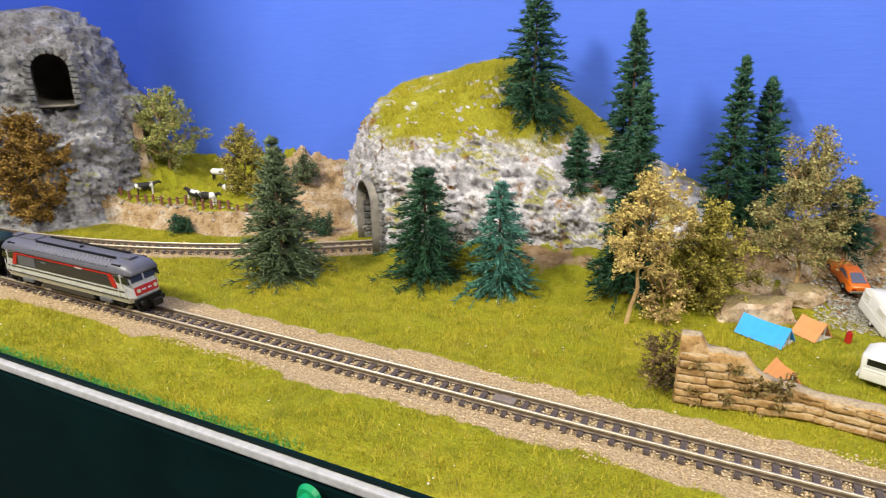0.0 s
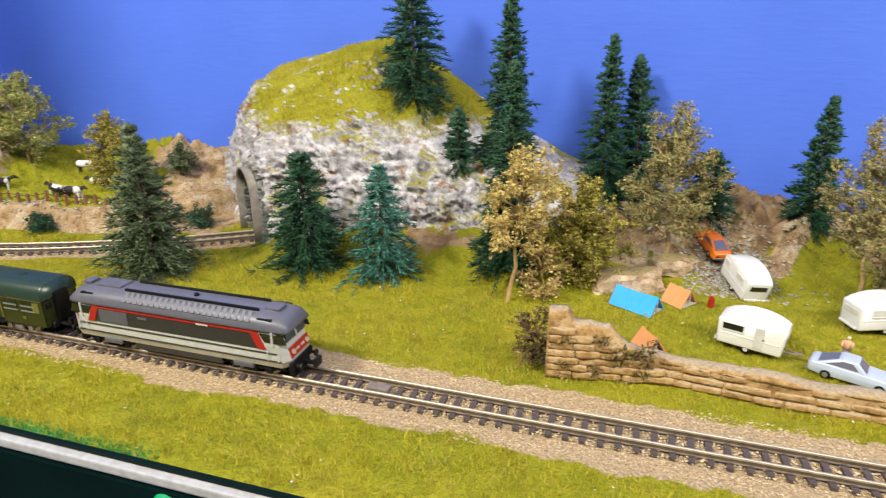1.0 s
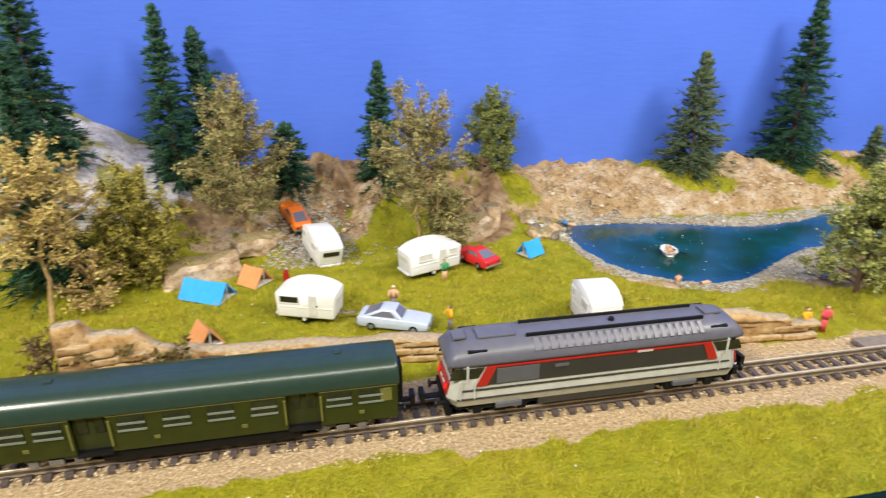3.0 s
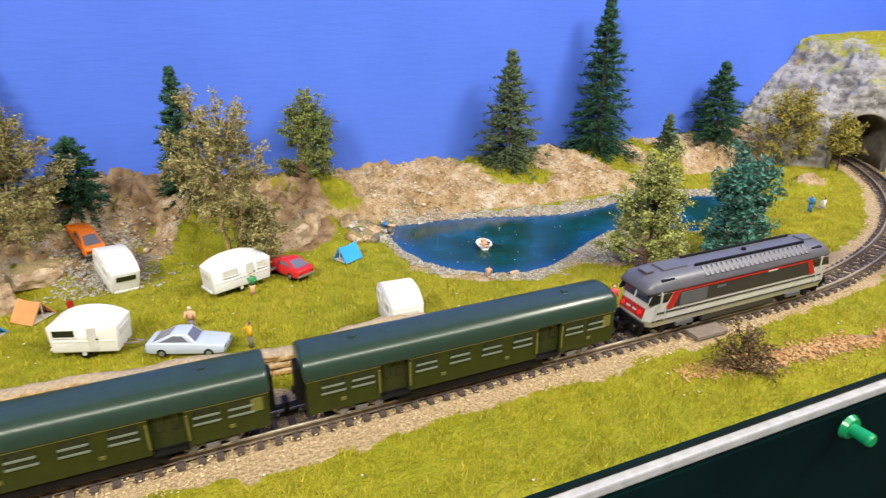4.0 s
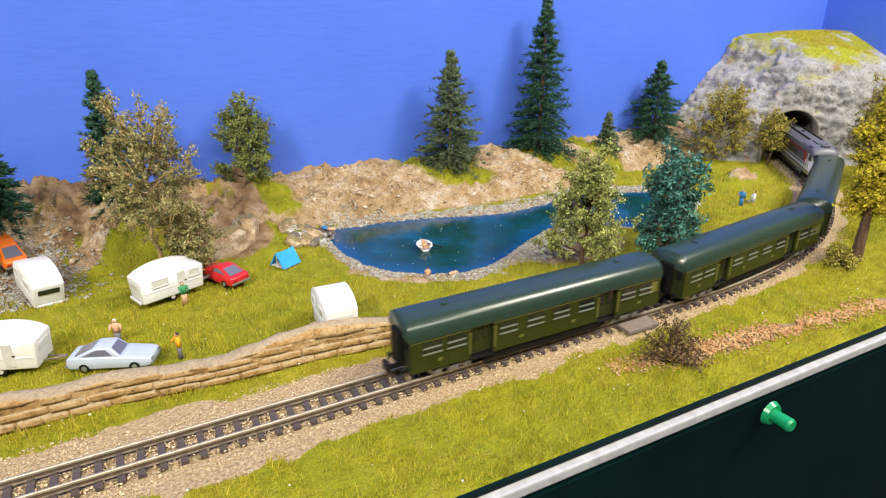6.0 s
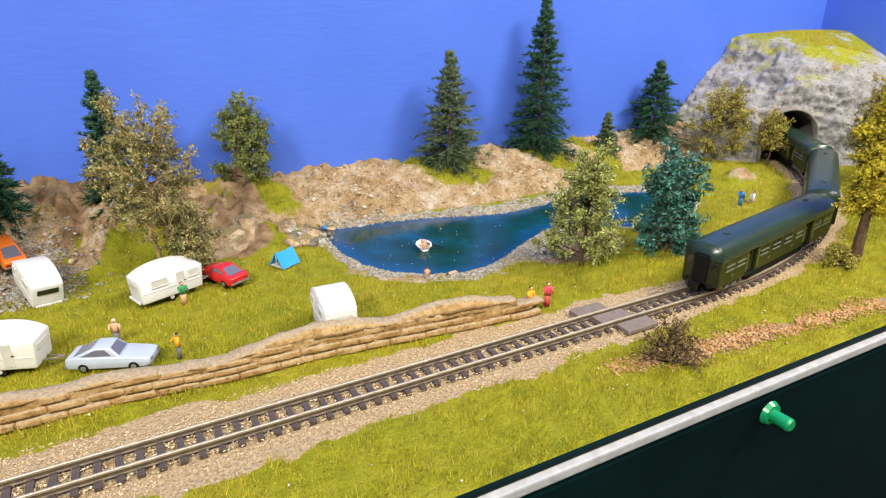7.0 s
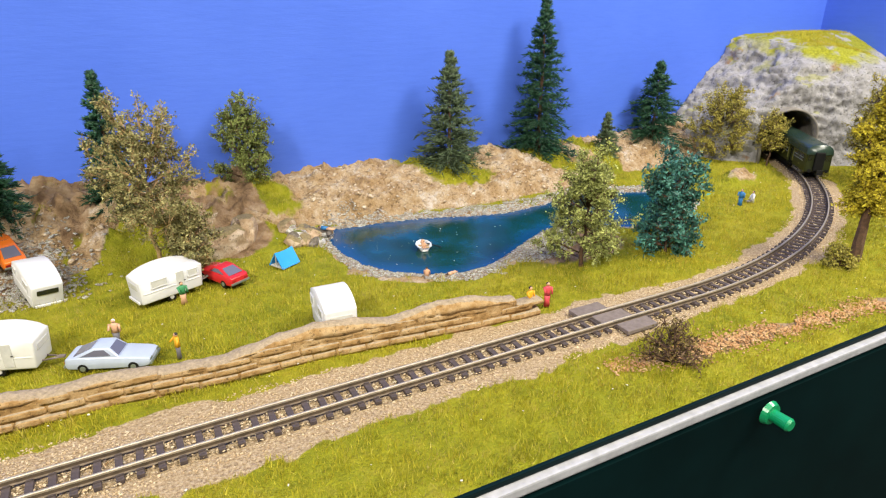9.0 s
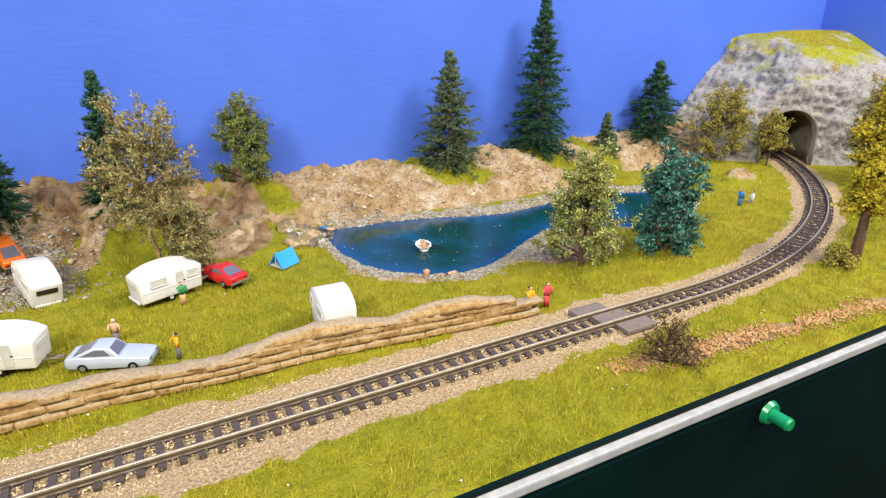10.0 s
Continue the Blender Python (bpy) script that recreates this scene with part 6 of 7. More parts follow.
def build_camp():
    orange_z = ground_z(0.067, 0.368) + 0.0008
    build_caravan(pose(0.0750, 0.2735, 0.0006, 0, 0, -20), "cream plastic caravan with open windows, hitched to the pale blue car", M_CREAM, 0.0265, 0.0128, 0.0146, open_window=True)
    build_caravan(pose(0.0795, 0.3385, ground_z(0.08, 0.340) + 0.0006, 5, -12, 109), "white plastic caravan tilted on the rubble slope behind the orange car", M_WHITE, 0.0270, 0.0128, 0.0142, end_m=M_GLASS)
    build_caravan(pose(0.1335, 0.3100, 0.0006, 0, 0, 21), "white plastic caravan with a grey door and arched roof", M_WHITE, 0.0300, 0.0125, 0.0145)
    build_caravan(pose(0.1920, 0.2425, 0.0006, 0, 0, 87), "white plastic caravan standing alone behind the stone wall", M_WHITE, 0.0245, 0.0132, 0.0175)
    build_car(pose(0.1095, 0.2580, 0.0008, 0, 0, -22), "pale blue saloon car towing the cream caravan", M_CAR_BLUE, 0.0305, 0.0112, 0.0094)
    build_car(pose(0.1590, 0.3165, 0.0008, 0, 0, 118), "dark red saloon car beside the white caravan", M_CAR_RED, 0.0270, 0.0112, 0.0086)
    build_car(pose(0.0660, 0.3690, orange_z + 0.001, 0, -16, 112), "orange coupe climbing the rubble slope", M_CAR_ORANGE, 0.0285, 0.0108, 0.0088)
    build_tent(pose(0.0275, 0.3025, 0.0006, 0, 0, -28), "bright blue ridge tent on the grass", M_TENT_BLUE, 0.0225, 0.0140, 0.0085)
    build_tent(pose(0.0480, 0.3140, 0.0006, 0, 0, -40), "faded orange ridge tent beside the blue tent", M_TENT_ORANGE, 0.0125, 0.0130, 0.0085)
    build_tent(pose(0.1910, 0.3225, 0.0006, 0, 0, 209), "small bright blue ridge tent by the pond", M_TENT_BLUE, 0.0120, 0.0105, 0.0080)
    build_tent(pose(0.0330, 0.2600, 0.0006, 0, 0, -60), "faded orange ridge tent behind the ruined wall", M_TENT_ORANGE, 0.0120, 0.0120, 0.0085)
    build_figure(0.1320, 0.2520, 0.0004, 190, "tiny figure in an orange shirt and grey trousers on the grass", M_YELLOW, M_GREYF)
    build_figure(0.1110, 0.2750, 0.0004, 250, "tiny bare-chested figure behind the pale blue car", M_SKIN, M_GREYF, M_WHITE)
    build_figure(0.1390, 0.2990, 0.0004, 280, "tiny figure in a green swimsuit before the caravan", M_GREENF, M_SKIN)
    build_figure(0.2750, 0.2205, 0.0004, 270, "tiny figure in a yellow dress at the wall's end", M_YELLOW, M_YELLOW, h=0.0122)
    build_figure(0.2845, 0.2205, 0.0004, 250, "tiny figure in a pink-red dress at the wall's end", M_PINK, M_PINK, h=0.0122)
    build_figure(0.2510, 0.2755, -0.0006, 60, "tiny tanned figure sitting on the shore", M_SKIN, M_SKIN, pose_kind="sit", h=0.0105, size=0.8)
    build_figure(0.2620, 0.2708, 0.0002, 20, "tiny tanned figure lying on the shore", M_SKIN, M_SKIN, pose_kind="lie", size=0.75)
    build_figure(0.2215, 0.3495, 0.0052, -40, "tiny figure in blue lying on the rocks", M_BLUE, M_SKIN, pose_kind="lie")
    build_figure(0.4855, 0.2775, 0.0004, 200, "tiny figure in blue standing on the far grass", M_BLUE, M_BLUE, h=0.0115)
    build_figure(0.4985, 0.2780, 0.0004, 160, "tiny figure in white sitting on the far grass", M_WHITE, M_GREYF, pose_kind="sit", h=0.0125)
    bm = tube((0, 0, 0), (0, 0, 0.0048), 0.0016, 0.0014, 12)
    add_tube(bm, (0, 0, 0.0048), (0, 0, 0.0056), 0.0008, 0.0007, 10)
    ob = new("gas_bottle", as_mesh("gas_bottle", bm, M_LOCO_RED))
    ob.matrix_world = pose(0.0628, 0.3130, 0.0004)
    tagged(ob, "small red gas bottle on the grass", "bottle")
    # rowing boat with two figures
    boat = thing("boat", "white inflatable dinghy with an oar on the pond", "boat", pose(0.2665, 0.3115, -0.0012, 0, 0, 75))
    boat.scale = (0.95, 1.35, 1.0)
    rows = []
    for x, w in ((-0.0058, 0.0018), (-0.0045, 0.0026), (0.0, 0.0031), (0.0040, 0.0022), (0.0066, 0.0004)):
        rows.append([(x, -w, 0.0026), (x * 0.9, -w * 0.6, 0.0), (x * 0.9, w * 0.6, 0.0), (x, w, 0.0026), (x, w - 0.0003, 0.0026), (x * 0.88, w * 0.5, 0.0006), (x * 0.88, -w * 0.5, 0.0006), (x, -w + 0.0003, 0.0026)])
    part("hull", add_loft(bmesh.new(), rows), M_WHITE, boat)
    part("seat", box(0.0, 0, 0.0018, 0.0014, 0.0050, 0.0004), M_TAN_BARK, boat)
    part("seat", box(-0.0035, 0, 0.0018, 0.0014, 0.0042, 0.0004), M_TAN_BARK, boat)
    for s in (-1, 1):
        part("gunwale", add_loft(bmesh.new(), [[(x, s * w - 0.0003, 0.0025), (x, s * w + 0.0003, 0.0025), (x, s * w + 0.0003, 0.0030), (x, s * w - 0.0003, 0.0030)] for x, w in ((-0.0058, 0.0018), (-0.0045, 0.0026), (0.0, 0.0031), (0.0040, 0.0022), (0.0066, 0.0004))]), M_WHITE, boat, "white rolled gunwale")
    for s in (-1,):
        part("oar", tube((0.0005, s * 0.001, 0.0030), (-0.0030, s * 0.0072, 0.0010), 0.0003, 0.0004, 6), M_BLACK, boat)
    build_figure(0.2668, 0.3130, 0.0006, 75, "tiny figure sitting in the boat", M_SKIN, M_GREENF, pose_kind="sit", h=0.0105, size=0.55)
    build_figure(0.2655, 0.3085, 0.0006, 255, "tiny tanned figure leaning back in the boat", M_SKIN, M_SKIN, pose_kind="sit", h=0.0105, size=0.55)


WALL_LINE = [(0.0300, 0.2375), (0.0757, 0.2330), (0.1081, 0.2325), (0.145, 0.2290), (0.1785, 0.2280), (0.2106, 0.2247), (0.2477, 0.2205), (0.2705, 0.2190)]
WALL_X = [0.03, 0.043, 0.060, 0.077, 0.092, 0.109, 0.127, 0.146, 0.166, 0.180, 0.196, 0.210, 0.229, 0.247, 0.261, 0.271]
WALL_TOP = [0.0120, 0.0100, 0.0108, 0.0116, 0.0088, 0.0104, 0.0076, 0.0074, 0.0118, 0.0134, 0.0124, 0.0092, 0.0136, 0.0128, 0.0086, 0.0040]


def wall_y(x):
    return float(np.interp(x, [p[0] for p in WALL_LINE], [p[1] for p in WALL_LINE]))


def build_stone_wall():
    t = thing("stone_wall", "low brown sandstone wall with an uneven rounded top along the track", "wall")
    rng = random.Random(4)
    meshes = []
    for k in range(5):
        bm = box(0, 0, 0, 1, 1, 1)
        bmesh.ops.subdivide_edges(bm, edges=bm.edges, cuts=2, use_grid_fill=True)
        for v in bm.verts:
            v.co *= 1 - 0.05 * (abs(v.co.x) > 0.4) * (abs(v.co.z) > 0.4) - 0.035 * (abs(v.co.y) > 0.4) * (abs(v.co.z) > 0.4)
            v.co += 0.035 * Vector(noise.noise_vector(v.co * 2.5 + Vector((k * 5.0, 0, 0))))
        meshes.append(as_mesh("block", bm, M_STONE_WALL, smooth=True))
    x, course = 0.0, 0
    for course in range(3):
        x = 0.030 + 0.004 * (course % 2)
        while x < 0.268:
            ln = rng.uniform(0.0085, 0.0165)
            top = np.interp(x, WALL_X, WALL_TOP)
            hh = min(0.0033, top / 3 + 0.0003)
            if hh * (course + 1) > top + 0.0012:
                x += ln
                continue
            a = math.degrees(math.atan2(wall_y(x + ln) - wall_y(x), ln))
            ob = part("block", rng.choice(meshes), M_STONE_WALL, t)
            ob.matrix_basis = pose(x + ln / 2, wall_y(x + ln / 2) + rng.uniform(-0.0003, 0.0003), 0.0002 + hh * (course + 0.5), 0, 0, a + rng.uniform(-1, 1)) @ Matrix.Diagonal((ln * 0.955, 0.0064 - 0.0004 * course + rng.uniform(-0.0002, 0.0003), hh * 0.985, 1))
            x += ln
    # mortared core behind the blocks
    rings = []
    for i in range(61):
        x = 0.0305 + 0.2395 * i / 60
        hh = min(0.0033, float(np.interp(x, WALL_X, WALL_TOP)) / 3 + 0.0003) * 3
        rings.append([(x, wall_y(x) + v, z) for v, z in ((-0.0027, 0.0), (-0.0026, hh), (0.0026, hh), (0.0027, 0.0))])
    part("core", add_loft(bmesh.new(), rings), M_STONE_WALL, t)
    # the rounded coping
    rings, n = [], 90
    for i in range(n + 1):
        x = 0.029 + 0.2425 * i / n
        top = np.interp(x, WALL_X, WALL_TOP)
        top += 0.0008 * noise.noise(Vector((x * 160, 0, 0)))
        hh = min(0.0033, top / 3 + 0.0003) * 3 - 0.0002
        w = 0.0036 + 0.0006 * noise.noise(Vector((x * 120, 3, 0)))
        cy = wall_y(x) + 0.0008
        up = max(0.0012, top - hh + 0.0016)
        ring = []
        for k in range(9):
            b = math.pi * k / 8
            bump = 1 + 0.18 * noise.noise(Vector((x * 220, k * 1.3, 5)))
            ring.append((x, cy + w * math.cos(b) * bump, hh - 0.0003 + up * math.sin(b) * bump))
        rings.append(ring)
    part("coping", add_loft(bmesh.new(), rings), M_STONE_WALL, t, "weathered rounded coping", smooth=True)


def build_ruin():
    t = thing("ruined_wall", "broken brown stone wall end with a standing pillar and moss", "ruin")
    rng = random.Random(9)
    def made(k, material):
        bm = box(0, 0, 0, 1, 1, 1)
        bmesh.ops.subdivide_edges(bm, edges=bm.edges, cuts=2, use_grid_fill=True)
        for v in bm.verts:
            v.co *= 1 - 0.08 * (abs(v.co.x) > 0.4) * (abs(v.co.z) > 0.4)
            v.co += 0.13 * Vector(noise.noise_vector(v.co * 2.2 + Vector((k * 4.0, 0, 1))))
        return as_mesh("stone", bm, material, smooth=True)
    meshes = [made(k, M_STONE_WALL) for k in range(5)]
    profile = [(-0.007, 0.0305), (0.0005, 0.0300), (0.0025, 0.0250), (0.0160, 0.0238), (0.0215, 0.0175), (0.0310, 0.0125), (0.0400, 0.0105)]
    px, pz = [p[0] for p in profile], [p[1] for p in profile]
    line = lambda x: 0.2300 + 0.17 * (x + 0.004)
    # core with its rounded, weathered top
    rings, n = [], 46
    for i in range(n + 1):
        x = -0.0066 + 0.0450 * i / n
        top = float(np.interp(x, px, pz)) + 0.0007 * noise.noise(Vector((x * 300, 1, 0)))
        ring = []
        for y, z in ((-0.0034, 0.0), (-0.0036, top * 0.35), (-0.0031, top * 0.7), (-0.0034, top - 0.0032), (-0.0024, top - 0.0008), (0.0, top), (0.0026, top - 0.0008), (0.0038, top - 0.0036), (0.0040, top * 0.5), (0.0042, 0.0)):
            w = 0.0006 * noise.noise(Vector((x * 260, y * 900, z * 260)))
            ring.append((x, line(x) + y + w, max(0.0, z + w * (z > 0.001))))
        rings.append(ring)
    part("core", add_loft(bmesh.new(), rings), M_STONE_WALL, t, "weathered pale top of the broken wall", smooth=True)
    z = 0.0012
    while z < 0.030:
        x = -0.0062
        while x < 0.0375:
            ln = rng.uniform(0.007, 0.013)
            top = min(float(np.interp(x, px, pz)), float(np.interp(x + ln, px, pz)))
            if z < top - 0.0050:
                ob = part("stone", rng.choice(meshes), M_STONE_WALL, t)
                ob.matrix_basis = pose(x + ln / 2, line(x + ln / 2) - 0.0030 + rng.uniform(-0.0003, 0.0003), z + 0.0012, rng.uniform(-3, 3), rng.uniform(-3, 3), 9.6 + rng.uniform(-3, 3)) @ Matrix.Diagonal((ln * 1.0, 0.0030, 0.0032, 1))
            x += ln
        z += 0.0031
    rngn = np.random.default_rng(19)
    pts = np.stack([rngn.uniform(-0.002, 0.034, 1300), rngn.uniform(-0.0058, -0.003, 1300), rngn.uniform(0.001, 0.020, 1300)], -1)
    pts = pts[fbm(pts[:, 0], pts[:, 1], pts[:, 2], 160, 2, 77) > 0.05]
    pts[:, 1] += 0.2300 + 0.17 * (pts[:, 0] + 0.004)
    v, f = leaves(pts, 0.0009, rngn)
    part("moss", array_mesh("moss", v, f, M_LEAF_DARK), M_LEAF_DARK, t, "dark olive creeper on the stones")


def rock(name, label, m, scale, material, seed, sub=3, rough=0.35):
    ob = new(name, stone_mesh(name, material, seed, sub, rough))
    ob.matrix_world = m @ Matrix.Diagonal((*scale, 1))
    return tagged(ob, label, "rock", "loose rocks")


def build_rocks():
    rock("boulder", "long tan layered rock behind the tents", pose(0.0215, 0.3240, 0.003, 0, -4, 22), (0.0230, 0.0100, 0.0105), M_ROCK_TAN, 3)
    rock("boulder", "brown rock outcrop at the foot of the stem", pose(0.045, 0.350, 0.006, 0, 8, 30), (0.014, 0.008, 0.007), M_ROCK_TAN, 5)
    rock("boulder", "tan rock outcrop under the khaki tree", pose(0.163, 0.352, 0.004, 0, 0, 20), (0.019, 0.008, 0.0115), M_ROCK_TAN, 8)
    rock("boulder", "pale rock outcrop beside the leafy tree", pose(0.180, 0.366, 0.006, 0, 10, 70), (0.014, 0.008, 0.011), M_ROCK_TAN, 11)
    rng = random.Random(12)
    for i in range(20):
        x, y = 0.2125 + rng.uniform(-0.012, 0.012), 0.352 + rng.uniform(-0.010, 0.012)
        r = rng.uniform(0.0026, 0.0056)
        rock("boulder", "angular brown-grey rock in the heap beside the water", pose(x, y, ground_z(x, y) + r * 0.4, rng.uniform(-25, 25), rng.uniform(-25, 25), rng.uniform(0, 360)), (r * 1.3, r, r * 0.75), rng.choice((M_DARK_STONE, M_ROCK_TAN, M_PEBBLE)), 20 + i % 7, 2, 0.4)
    rngn = np.random.default_rng(23)
    x, y = rngn.normal(0.076, 0.012, 1500), rngn.normal(0.350, 0.014, 1500)
    ok = (y < 0.41) & (y > 0.326)
    x, y = x[ok], y[ok]
    scatter_stones("rubble", np.stack([x, y, land(x, y) + 0.0003], -1), 0.0012, M_PEBBLE, "grey-brown rubble under the orange car", 24)
    x, y = rngn.uniform(LEFT_X + 0.01, 0.75, 500), rngn.uniform(FRONT_Y + 0.004, 0.40, 500)
    ok = (inside(x, y, POND) < -0.01) & (track_gap(x, y) > 0.015)
    x, y = x[ok], y[ok]
    scatter_stones("pale_crumbs", np.stack([x, y, land(x, y) + 0.0012], -1), 0.00045, M_COW_WHITE, "pale crumbs of stone and paper lying in the grass", 25)
    for count, size, seed in ((5200, 0.0011, 28), (420, 0.0024, 29)):
        x, y = rngn.uniform(-0.02, 0.60, count), rngn.uniform(0.335, 0.425, count)
        ok = (zones(x, y)[2] > 0.62) & (inside(x, y, POND) < -0.003) & (rngn.uniform(0, 1, count) < np.where(y < 0.385, 1.0, 0.45))
        x, y = x[ok], y[ok]
        scatter_stones("bank_rocks", np.stack([x, y, land(x, y) + 0.0001], -1), size, M_BANK_STONE, "tan stones bedded in the rocky banks", seed)
    x = rngn.uniform(0.275, 0.66, 9000)
    y = np.interp(x, [0.27, 0.31, 0.36, 0.42, 0.52, 0.62], [0.168, 0.163, 0.158, 0.152, 0.150, 0.160]) + rngn.normal(0, 0.0036, 9000)
    ok = (fbm(x, y, 0, 60, 3, 44) > -0.12) & (y > FRONT_Y + 0.003)
    x, y = x[ok], y[ok]
    scatter_stones("path_crumbs", np.stack([x, y, land(x, y) + 0.0006], -1), 0.0006, M_PATH, "orange-brown earth crumbs along the trodden path", 27)
    x, y = rngn.uniform(0.225, 0.42, 60), rngn.uniform(0.28, 0.35, 60)
    ok = inside(x, y, POND) > 0.003
    x, y = x[ok], y[ok]
    scatter_stones("floating_specks", np.stack([x, y, np.full(len(x), -0.0014)], -1), 0.00035, M_COW_WHITE, "white specks floating on the pond", 26, flat=0.3)


def build_meadow():
    fence = thing("fence", "low fence of red-brown posts with a dark wire along the bank", "fence")
    line = [(-0.480, 0.300), (-0.440, 0.307), (-0.400, 0.3135), (-0.350, 0.3205), (-0.300, 0.329)]
    rng = random.Random(31)
    last = None
    for i in range(26):
        x = -0.480 + 0.182 * i / 25
        y = float(np.interp(x, [p[0] for p in line], [p[1] for p in line])) + 0.004
        z = ground_z(x, y)
        h = rng.uniform(0.0055, 0.0075)
        part("post", add_tube(bmesh.new(), (x, y, z - 0.001), (x + rng.uniform(-0.0004, 0.0004), y, z + h), 0.0011, 0.0010, 6), M_POST, fence)
        if last:
            part("wire", tube(last, (x, y, z + h * 0.75), 0.00022, 0.00022, 5), M_BLACK, fence)
        last = (x, y, z + h * 0.75)
    for x, y, turn, lying in ((-0.4080, 0.3260, 50, False), (-0.3680, 0.3345, 170, False), (-0.3500, 0.3330, 5, False), (-0.3690, 0.366, 20, False), (-0.3530, 0.358, 190, True)):
        build_cow(x, y, ground_z(x, y), turn, "black and white model cow grazing in the meadow" if not lying else "black and white model cow lying in the meadow", lying)
    rng2 = np.random.default_rng(33)
    x = rng2.uniform(-0.47, -0.29, 120)
    y = np.interp(x, [p[0] for p in line], [p[1] for p in line]) + rng2.normal(0.002, 0.004, 120)
    scatter_stones("bank_stones", np.stack([x, y, land(x, y) + 0.0006], -1), 0.0014, M_PEBBLE, "pale stones scattered along the bank", 34)


def build_abutment():
    t = thing("abutment", "beige sloping concrete abutment leaning on the corner hill", "abutment", pose(-0.4380, 0.3500, 0.040, 0, 0, -35))
    bm = add_prism(bmesh.new(), [(-0.010, -0.012), (0.012, -0.012), (0.012, 0.010), (0.006, 0.030), (-0.002, 0.022)], -0.003, 0.004)
    part("slab", bevelled(bm, 0.0006), M_ROCK_TAN, t)
    for k, (x, z) in enumerate(((-0.004, 0.006), (0.000, 0.001), (-0.008, 0.000))):
        part("plank", add_box(bmesh.new(), 0, 0, 0, 0.013, 0.004, 0.0016, 0.0002, pose(x, -0.006 - 0.002 * k, z, 10, 38, 15)), M_POST if k == 1 else M_ROCK_TAN, t, "loose board")


def build_front():
    for x, z in ((0.3195, -0.0138), (-0.1103, -0.0120)):
        pin = thing("push_pin", "green plastic push pin stuck in the dark fascia", "pin", pose(x, FRONT_Y - 0.0066, z + 0.0035, 90, 0, 0), "push pins")
        bm = tube((0, 0, 0), (0, 0, 0.0018), 0.0048, 0.0040, 24)
        part("flange", bm, M_PIN, pin, smooth=False)
        bm = tube((0, 0, 0.0016), (0, 0, 0.0082), 0.0023, 0.0026, 20)
        add_tube(bm, (0, 0, 0.0082), (0, 0, 0.0091), 0.0026, 0.0020, 20)
        part("grip", bm, M_PIN, pin)
    crossing = thing("level_crossing", "worn grey boards between and beside the rails", "crossing")
    for y, w in ((TRACK_Y, 0.0076), (TRACK_Y - 0.0100, 0.0072), (TRACK_Y + 0.0098, 0.0070)):
        part("board", box(0.3015 + (y - TRACK_Y) * -0.5, y, 0.0018, 0.0165, w, 0.0018, 0.0003), M_GREY, crossing)
    bm = box(0, 0, 0, 0.0090, 0.0040, 0.0020, 0.0004)
    ob = new("rail_contact", as_mesh("rail_contact", bm, M_GREY))
    ob.matrix_world = pose(-0.0655, TRACK_Y, 0.0022)
    tagged(ob, "grey plastic uncoupling block between the rails", "track fitting")
    x, y, faces = grid_arrays(0.205, 0.490, 0.262, 0.378, 0.003)
    far_in = inside(x, y, POND)
    keep = (far_in[faces] > -0.009).all(1)
    me = array_mesh("water", np.stack([x, y, np.full(len(x), -0.0015)], -1), faces[keep], M_WATER, smooth=True)
    deep = sstep(0.0, 0.014, far_in + 0.006 * fbm(x, y, 0, 60, 3, 12))
    me.attributes.new("depth", "FLOAT", "POINT").data.foreach_set("value", deep.astype(np.float32))
    tagged(new("water", me), "deep blue-green glossy resin pond", "water", kind="structure")


# ---------- the trains' run ----------
KNOTS = [(-0.5, -0.328), (0.0, -0.248), (1.0, -0.0885), (2.5, 0.1506), (4.5, 0.463), (5.5, 0.6205), (6.8, 0.820), (7.5, 0.910), (8.9, 1.086), (10.0, 1.27), (10.5, 1.34)]


def front_at(t):
    """How far along the line the locomotive's nose is at t seconds."""
    ks = KNOTS
    i = max(1, min(len(ks) - 3, sum(1 for k in ks if k[0] <= t) - 1))
    (t0, s0), (t1, s1), (t2, s2), (t3, s3) = ks[i - 1:i + 3]
    m1, m2 = (s2 - s0) / (t2 - t0), (s3 - s1) / (t3 - t1)
    u, h = (t - t1) / (t2 - t1), t2 - t1
    return (2 * u ** 3 - 3 * u ** 2 + 1) * s1 + (u ** 3 - 2 * u ** 2 + u) * h * m1 + (3 * u ** 2 - 2 * u ** 3) * s2 + (u ** 3 - u ** 2) * h * m2


def vehicle_pose(middle, pivot):
    """The pose of a vehicle whose two bogies stand on the line."""
    ax, ay, _ = track_point(middle + pivot)
    bx, by, _ = track_point(middle - pivot)
    return pose((ax + bx) / 2, (ay + by) / 2, 0, 0, 0, math.degrees(math.atan2(ay - by, ax - bx)))


def motions():
    for ob, back, pivot in TRAIN:
        walk(ob, [(0.25 * i, vehicle_pose(front_at(0.25 * i) - back, pivot)) for i in range(41)])


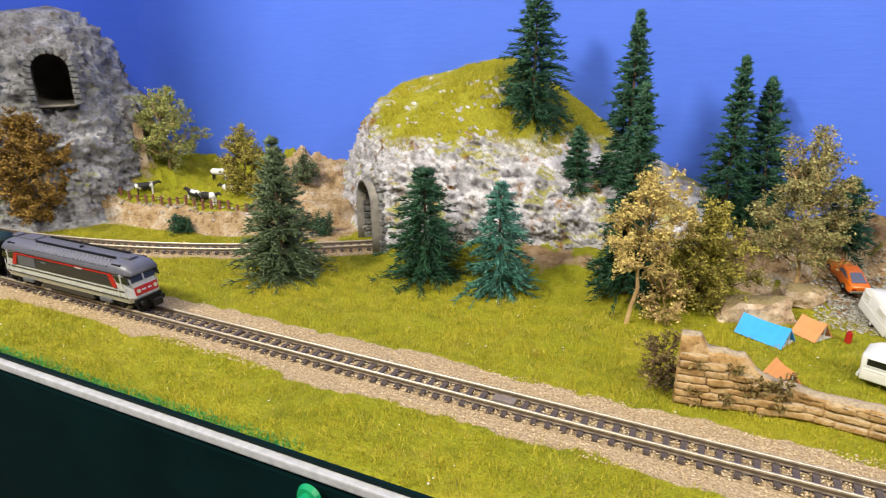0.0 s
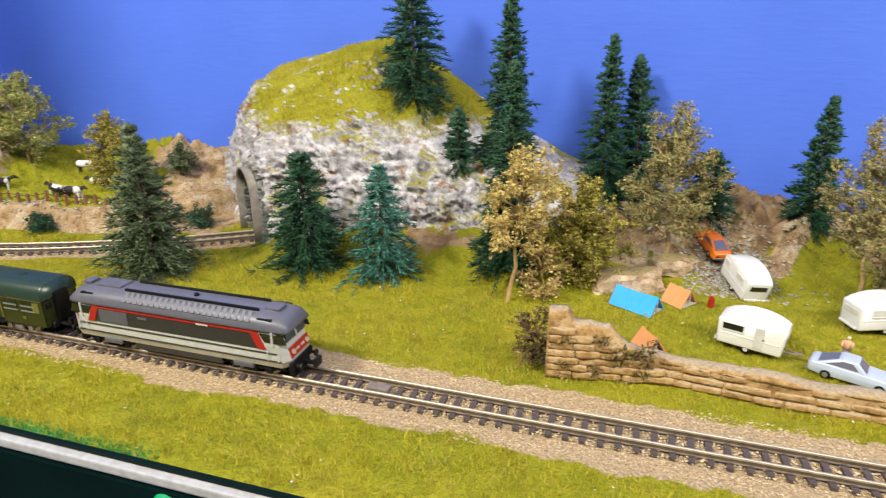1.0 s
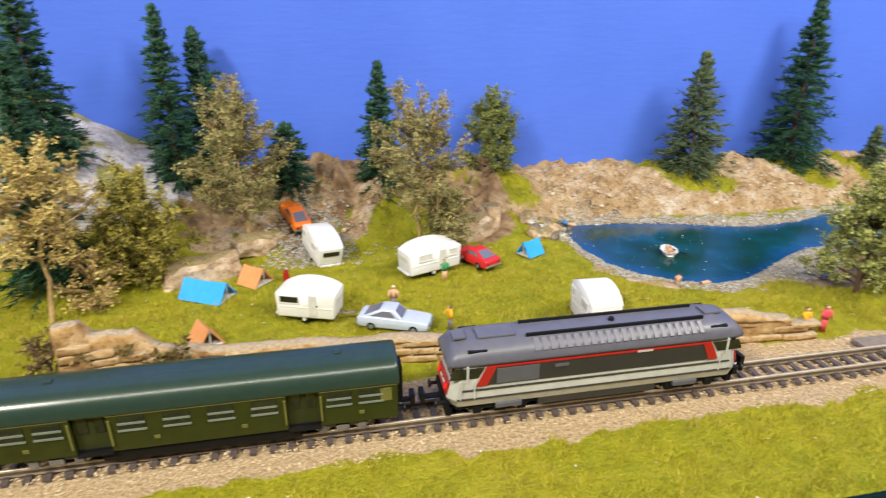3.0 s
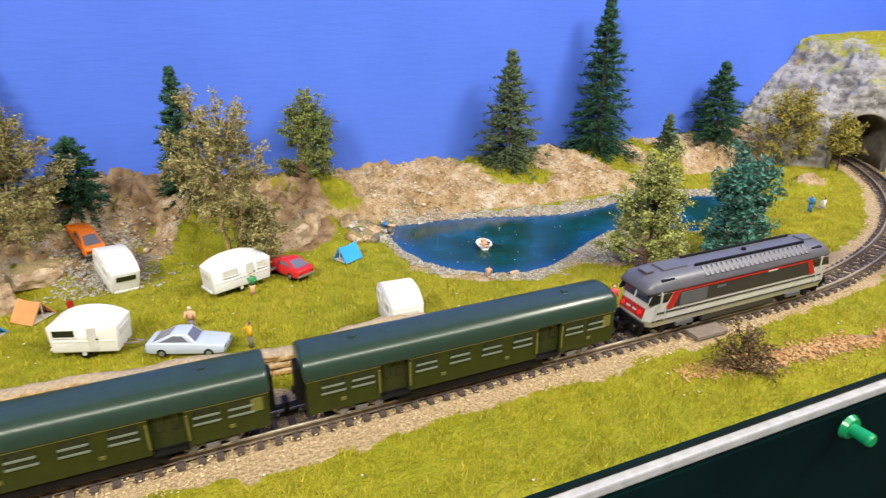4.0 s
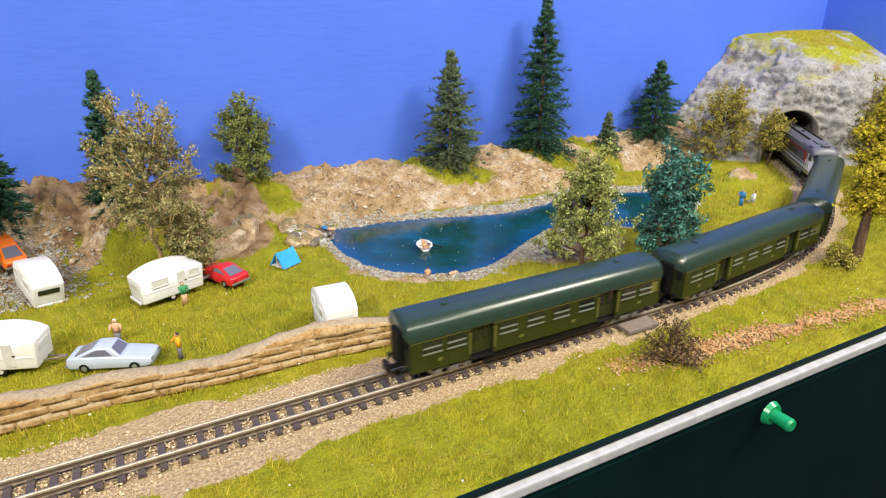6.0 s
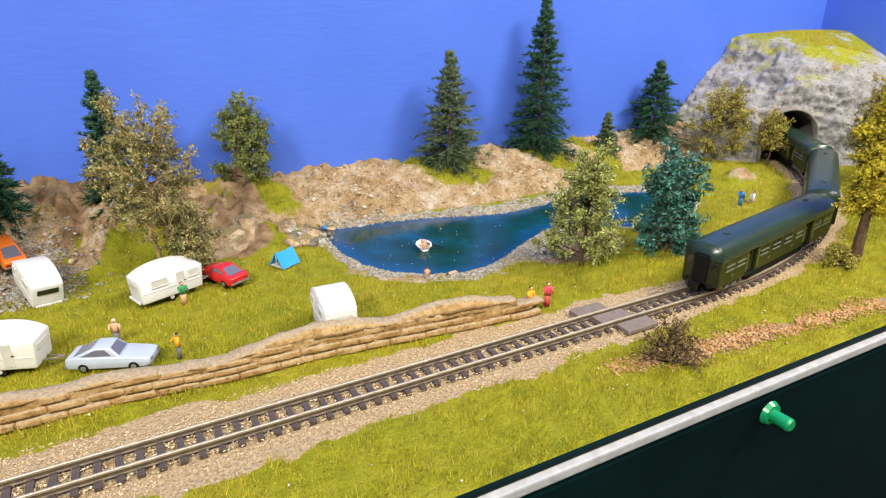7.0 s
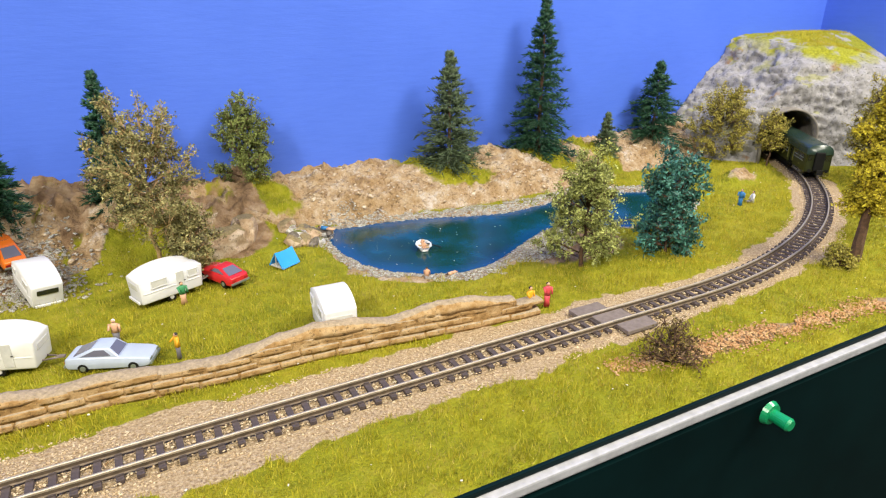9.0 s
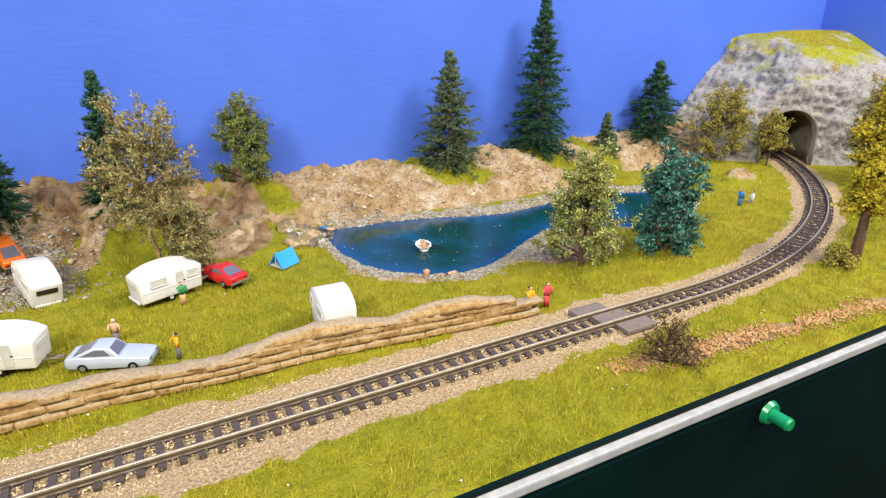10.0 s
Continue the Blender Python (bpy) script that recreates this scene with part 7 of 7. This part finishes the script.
build_shell()
build_ground()
portal = (-0.2125, 0.3415, math.radians(48))
build_hill("hill_middle", hill_mid, (0.0, 0.0, math.radians(90), 0.295, WALL_Y + 0.002, -0.062, 0.345, 0.0011, 200), M_ROCK_GREY, "grey rock hill with a grassy top and a tunnel", (portal[0], portal[1], portal[2], 0.0165, 0.0, 0.044), 0.0060, 71, lambda x, y, z: sstep(0.070, 0.079, z + 0.012 * fbm(x, y, z, 60, 3, 5)) * sstep(-0.05, -0.07, x) * (1 - sstep(-0.02, 0.12, fbm(x, y, z, 90, 3, 8)) * sstep(-0.243, -0.232, x) * sstep(-0.182, -0.196, x) * sstep(0.365, 0.385, y)) + 0.8 * sstep(0.05, 0.2, fbm(x, y, z, 70, 3, 6)))
tun = track_point(ARC_X + 0.93 * ARC_R)
build_hill("hill_right", hill_right, (0.6165, 0.338, math.radians(53), -0.03, 0.15, -0.16, 0.12, 0.0017, 130), M_ROCK_TUNNEL, "grey rock hill with a tunnel and mossy top in the corner", (tun[0] - 0.0044, tun[1] + 0.0033, tun[2], 0.0190, 0.0, 0.0440), 0.0062, 81, lambda x, y, z: sstep(0.078, 0.086, z + 0.006 * fbm(x, y, z, 60, 3, 5)) * sstep(0.632, 0.652, x + 0.01 * fbm(x, y, z, 80, 3, 7)) * (1 - 0.95 * sstep(0.12, 0.22, fbm(x, y, z, 100, 3, 9))) + 0.5 * sstep(0.2, 0.3, fbm(x, y, z, 70, 3, 6)))
build_hill("hill_left", hill_left, (-0.505, 0.340, math.radians(146), -0.115, 0.02, -0.10, 0.10, 0.0015, 170), M_ROCK_LEFT, "slate-grey rock hill with a high arched tunnel", (-0.4445, 0.2925, math.radians(146), 0.0118, 0.088, 0.036), 0.0100, 91, lambda x, y, z: 0.7 * sstep(0.18, 0.3, fbm(x, y, z, 60, 3, 6)) * sstep(0.11, 0.09, z))
build_bore("tunnel_bore_middle", [(portal[0] + 0.011 * (i - 0.5) * math.cos(portal[2]), portal[1] + 0.011 * (i - 0.5) * math.sin(portal[2]), portal[2]) for i in range(8)], 0.0170, 0.0445, 0.0, "dark rough tunnel lining")
build_bore("tunnel_bore_right", [beside(track_point(ARC_X + 0.925 * ARC_R + 0.012 * i), 0.0055) for i in range(9)], 0.0195, 0.0445, 0.0, "grey rough tunnel lining", False)
build_bore("tunnel_bore_left", [(-0.442 - 0.0083 * i, 0.2908 + 0.0056 * i, math.radians(146)) for i in range(8)], 0.0121, 0.0362, 0.088, "dark rough tunnel lining")
build_portal(portal[0] + 0.0042 * math.cos(portal[2]), portal[1] + 0.0042 * math.sin(portal[2]), portal[2], 0.0160, 0.043, 0.0, "grey cut-stone tunnel portal in the middle hill")
build_portal(-0.4435, 0.2918, math.radians(146), 0.0115, 0.0355, 0.088, "grey cut-stone tunnel portal high in the corner hill", 0.005)
build_front()
build_abutment()
build_stone_wall()
build_ruin()
build_rocks()
build_camp()
build_meadow()
build_trees()
loco = build_locomotive()
coach = build_coach()
loco.scale = (1.035, 1.035, 1.035)
coach.scale = (1.015, 1.015, 1.015)
TRAIN = [(loco, 0.0602, 0.0345)]
for i in range(3):
    car = coach if i == 0 else copy_thing(coach, pose(0, 0, 0))
    TRAIN.append((car, 0.0602 + 0.1246 + i * 0.1272, 0.0424))
build_ballast()
build_grass()
build_track("railway_track", track_point, LEFT_X + 0.004, ARC_X + 1.22 * ARC_R, "single model railway track with dark sleepers and bright rails", "")
build_track("branch_track", far_point, 0.0, 0.335, "single model railway track curving into the hill tunnel", "")
motions()
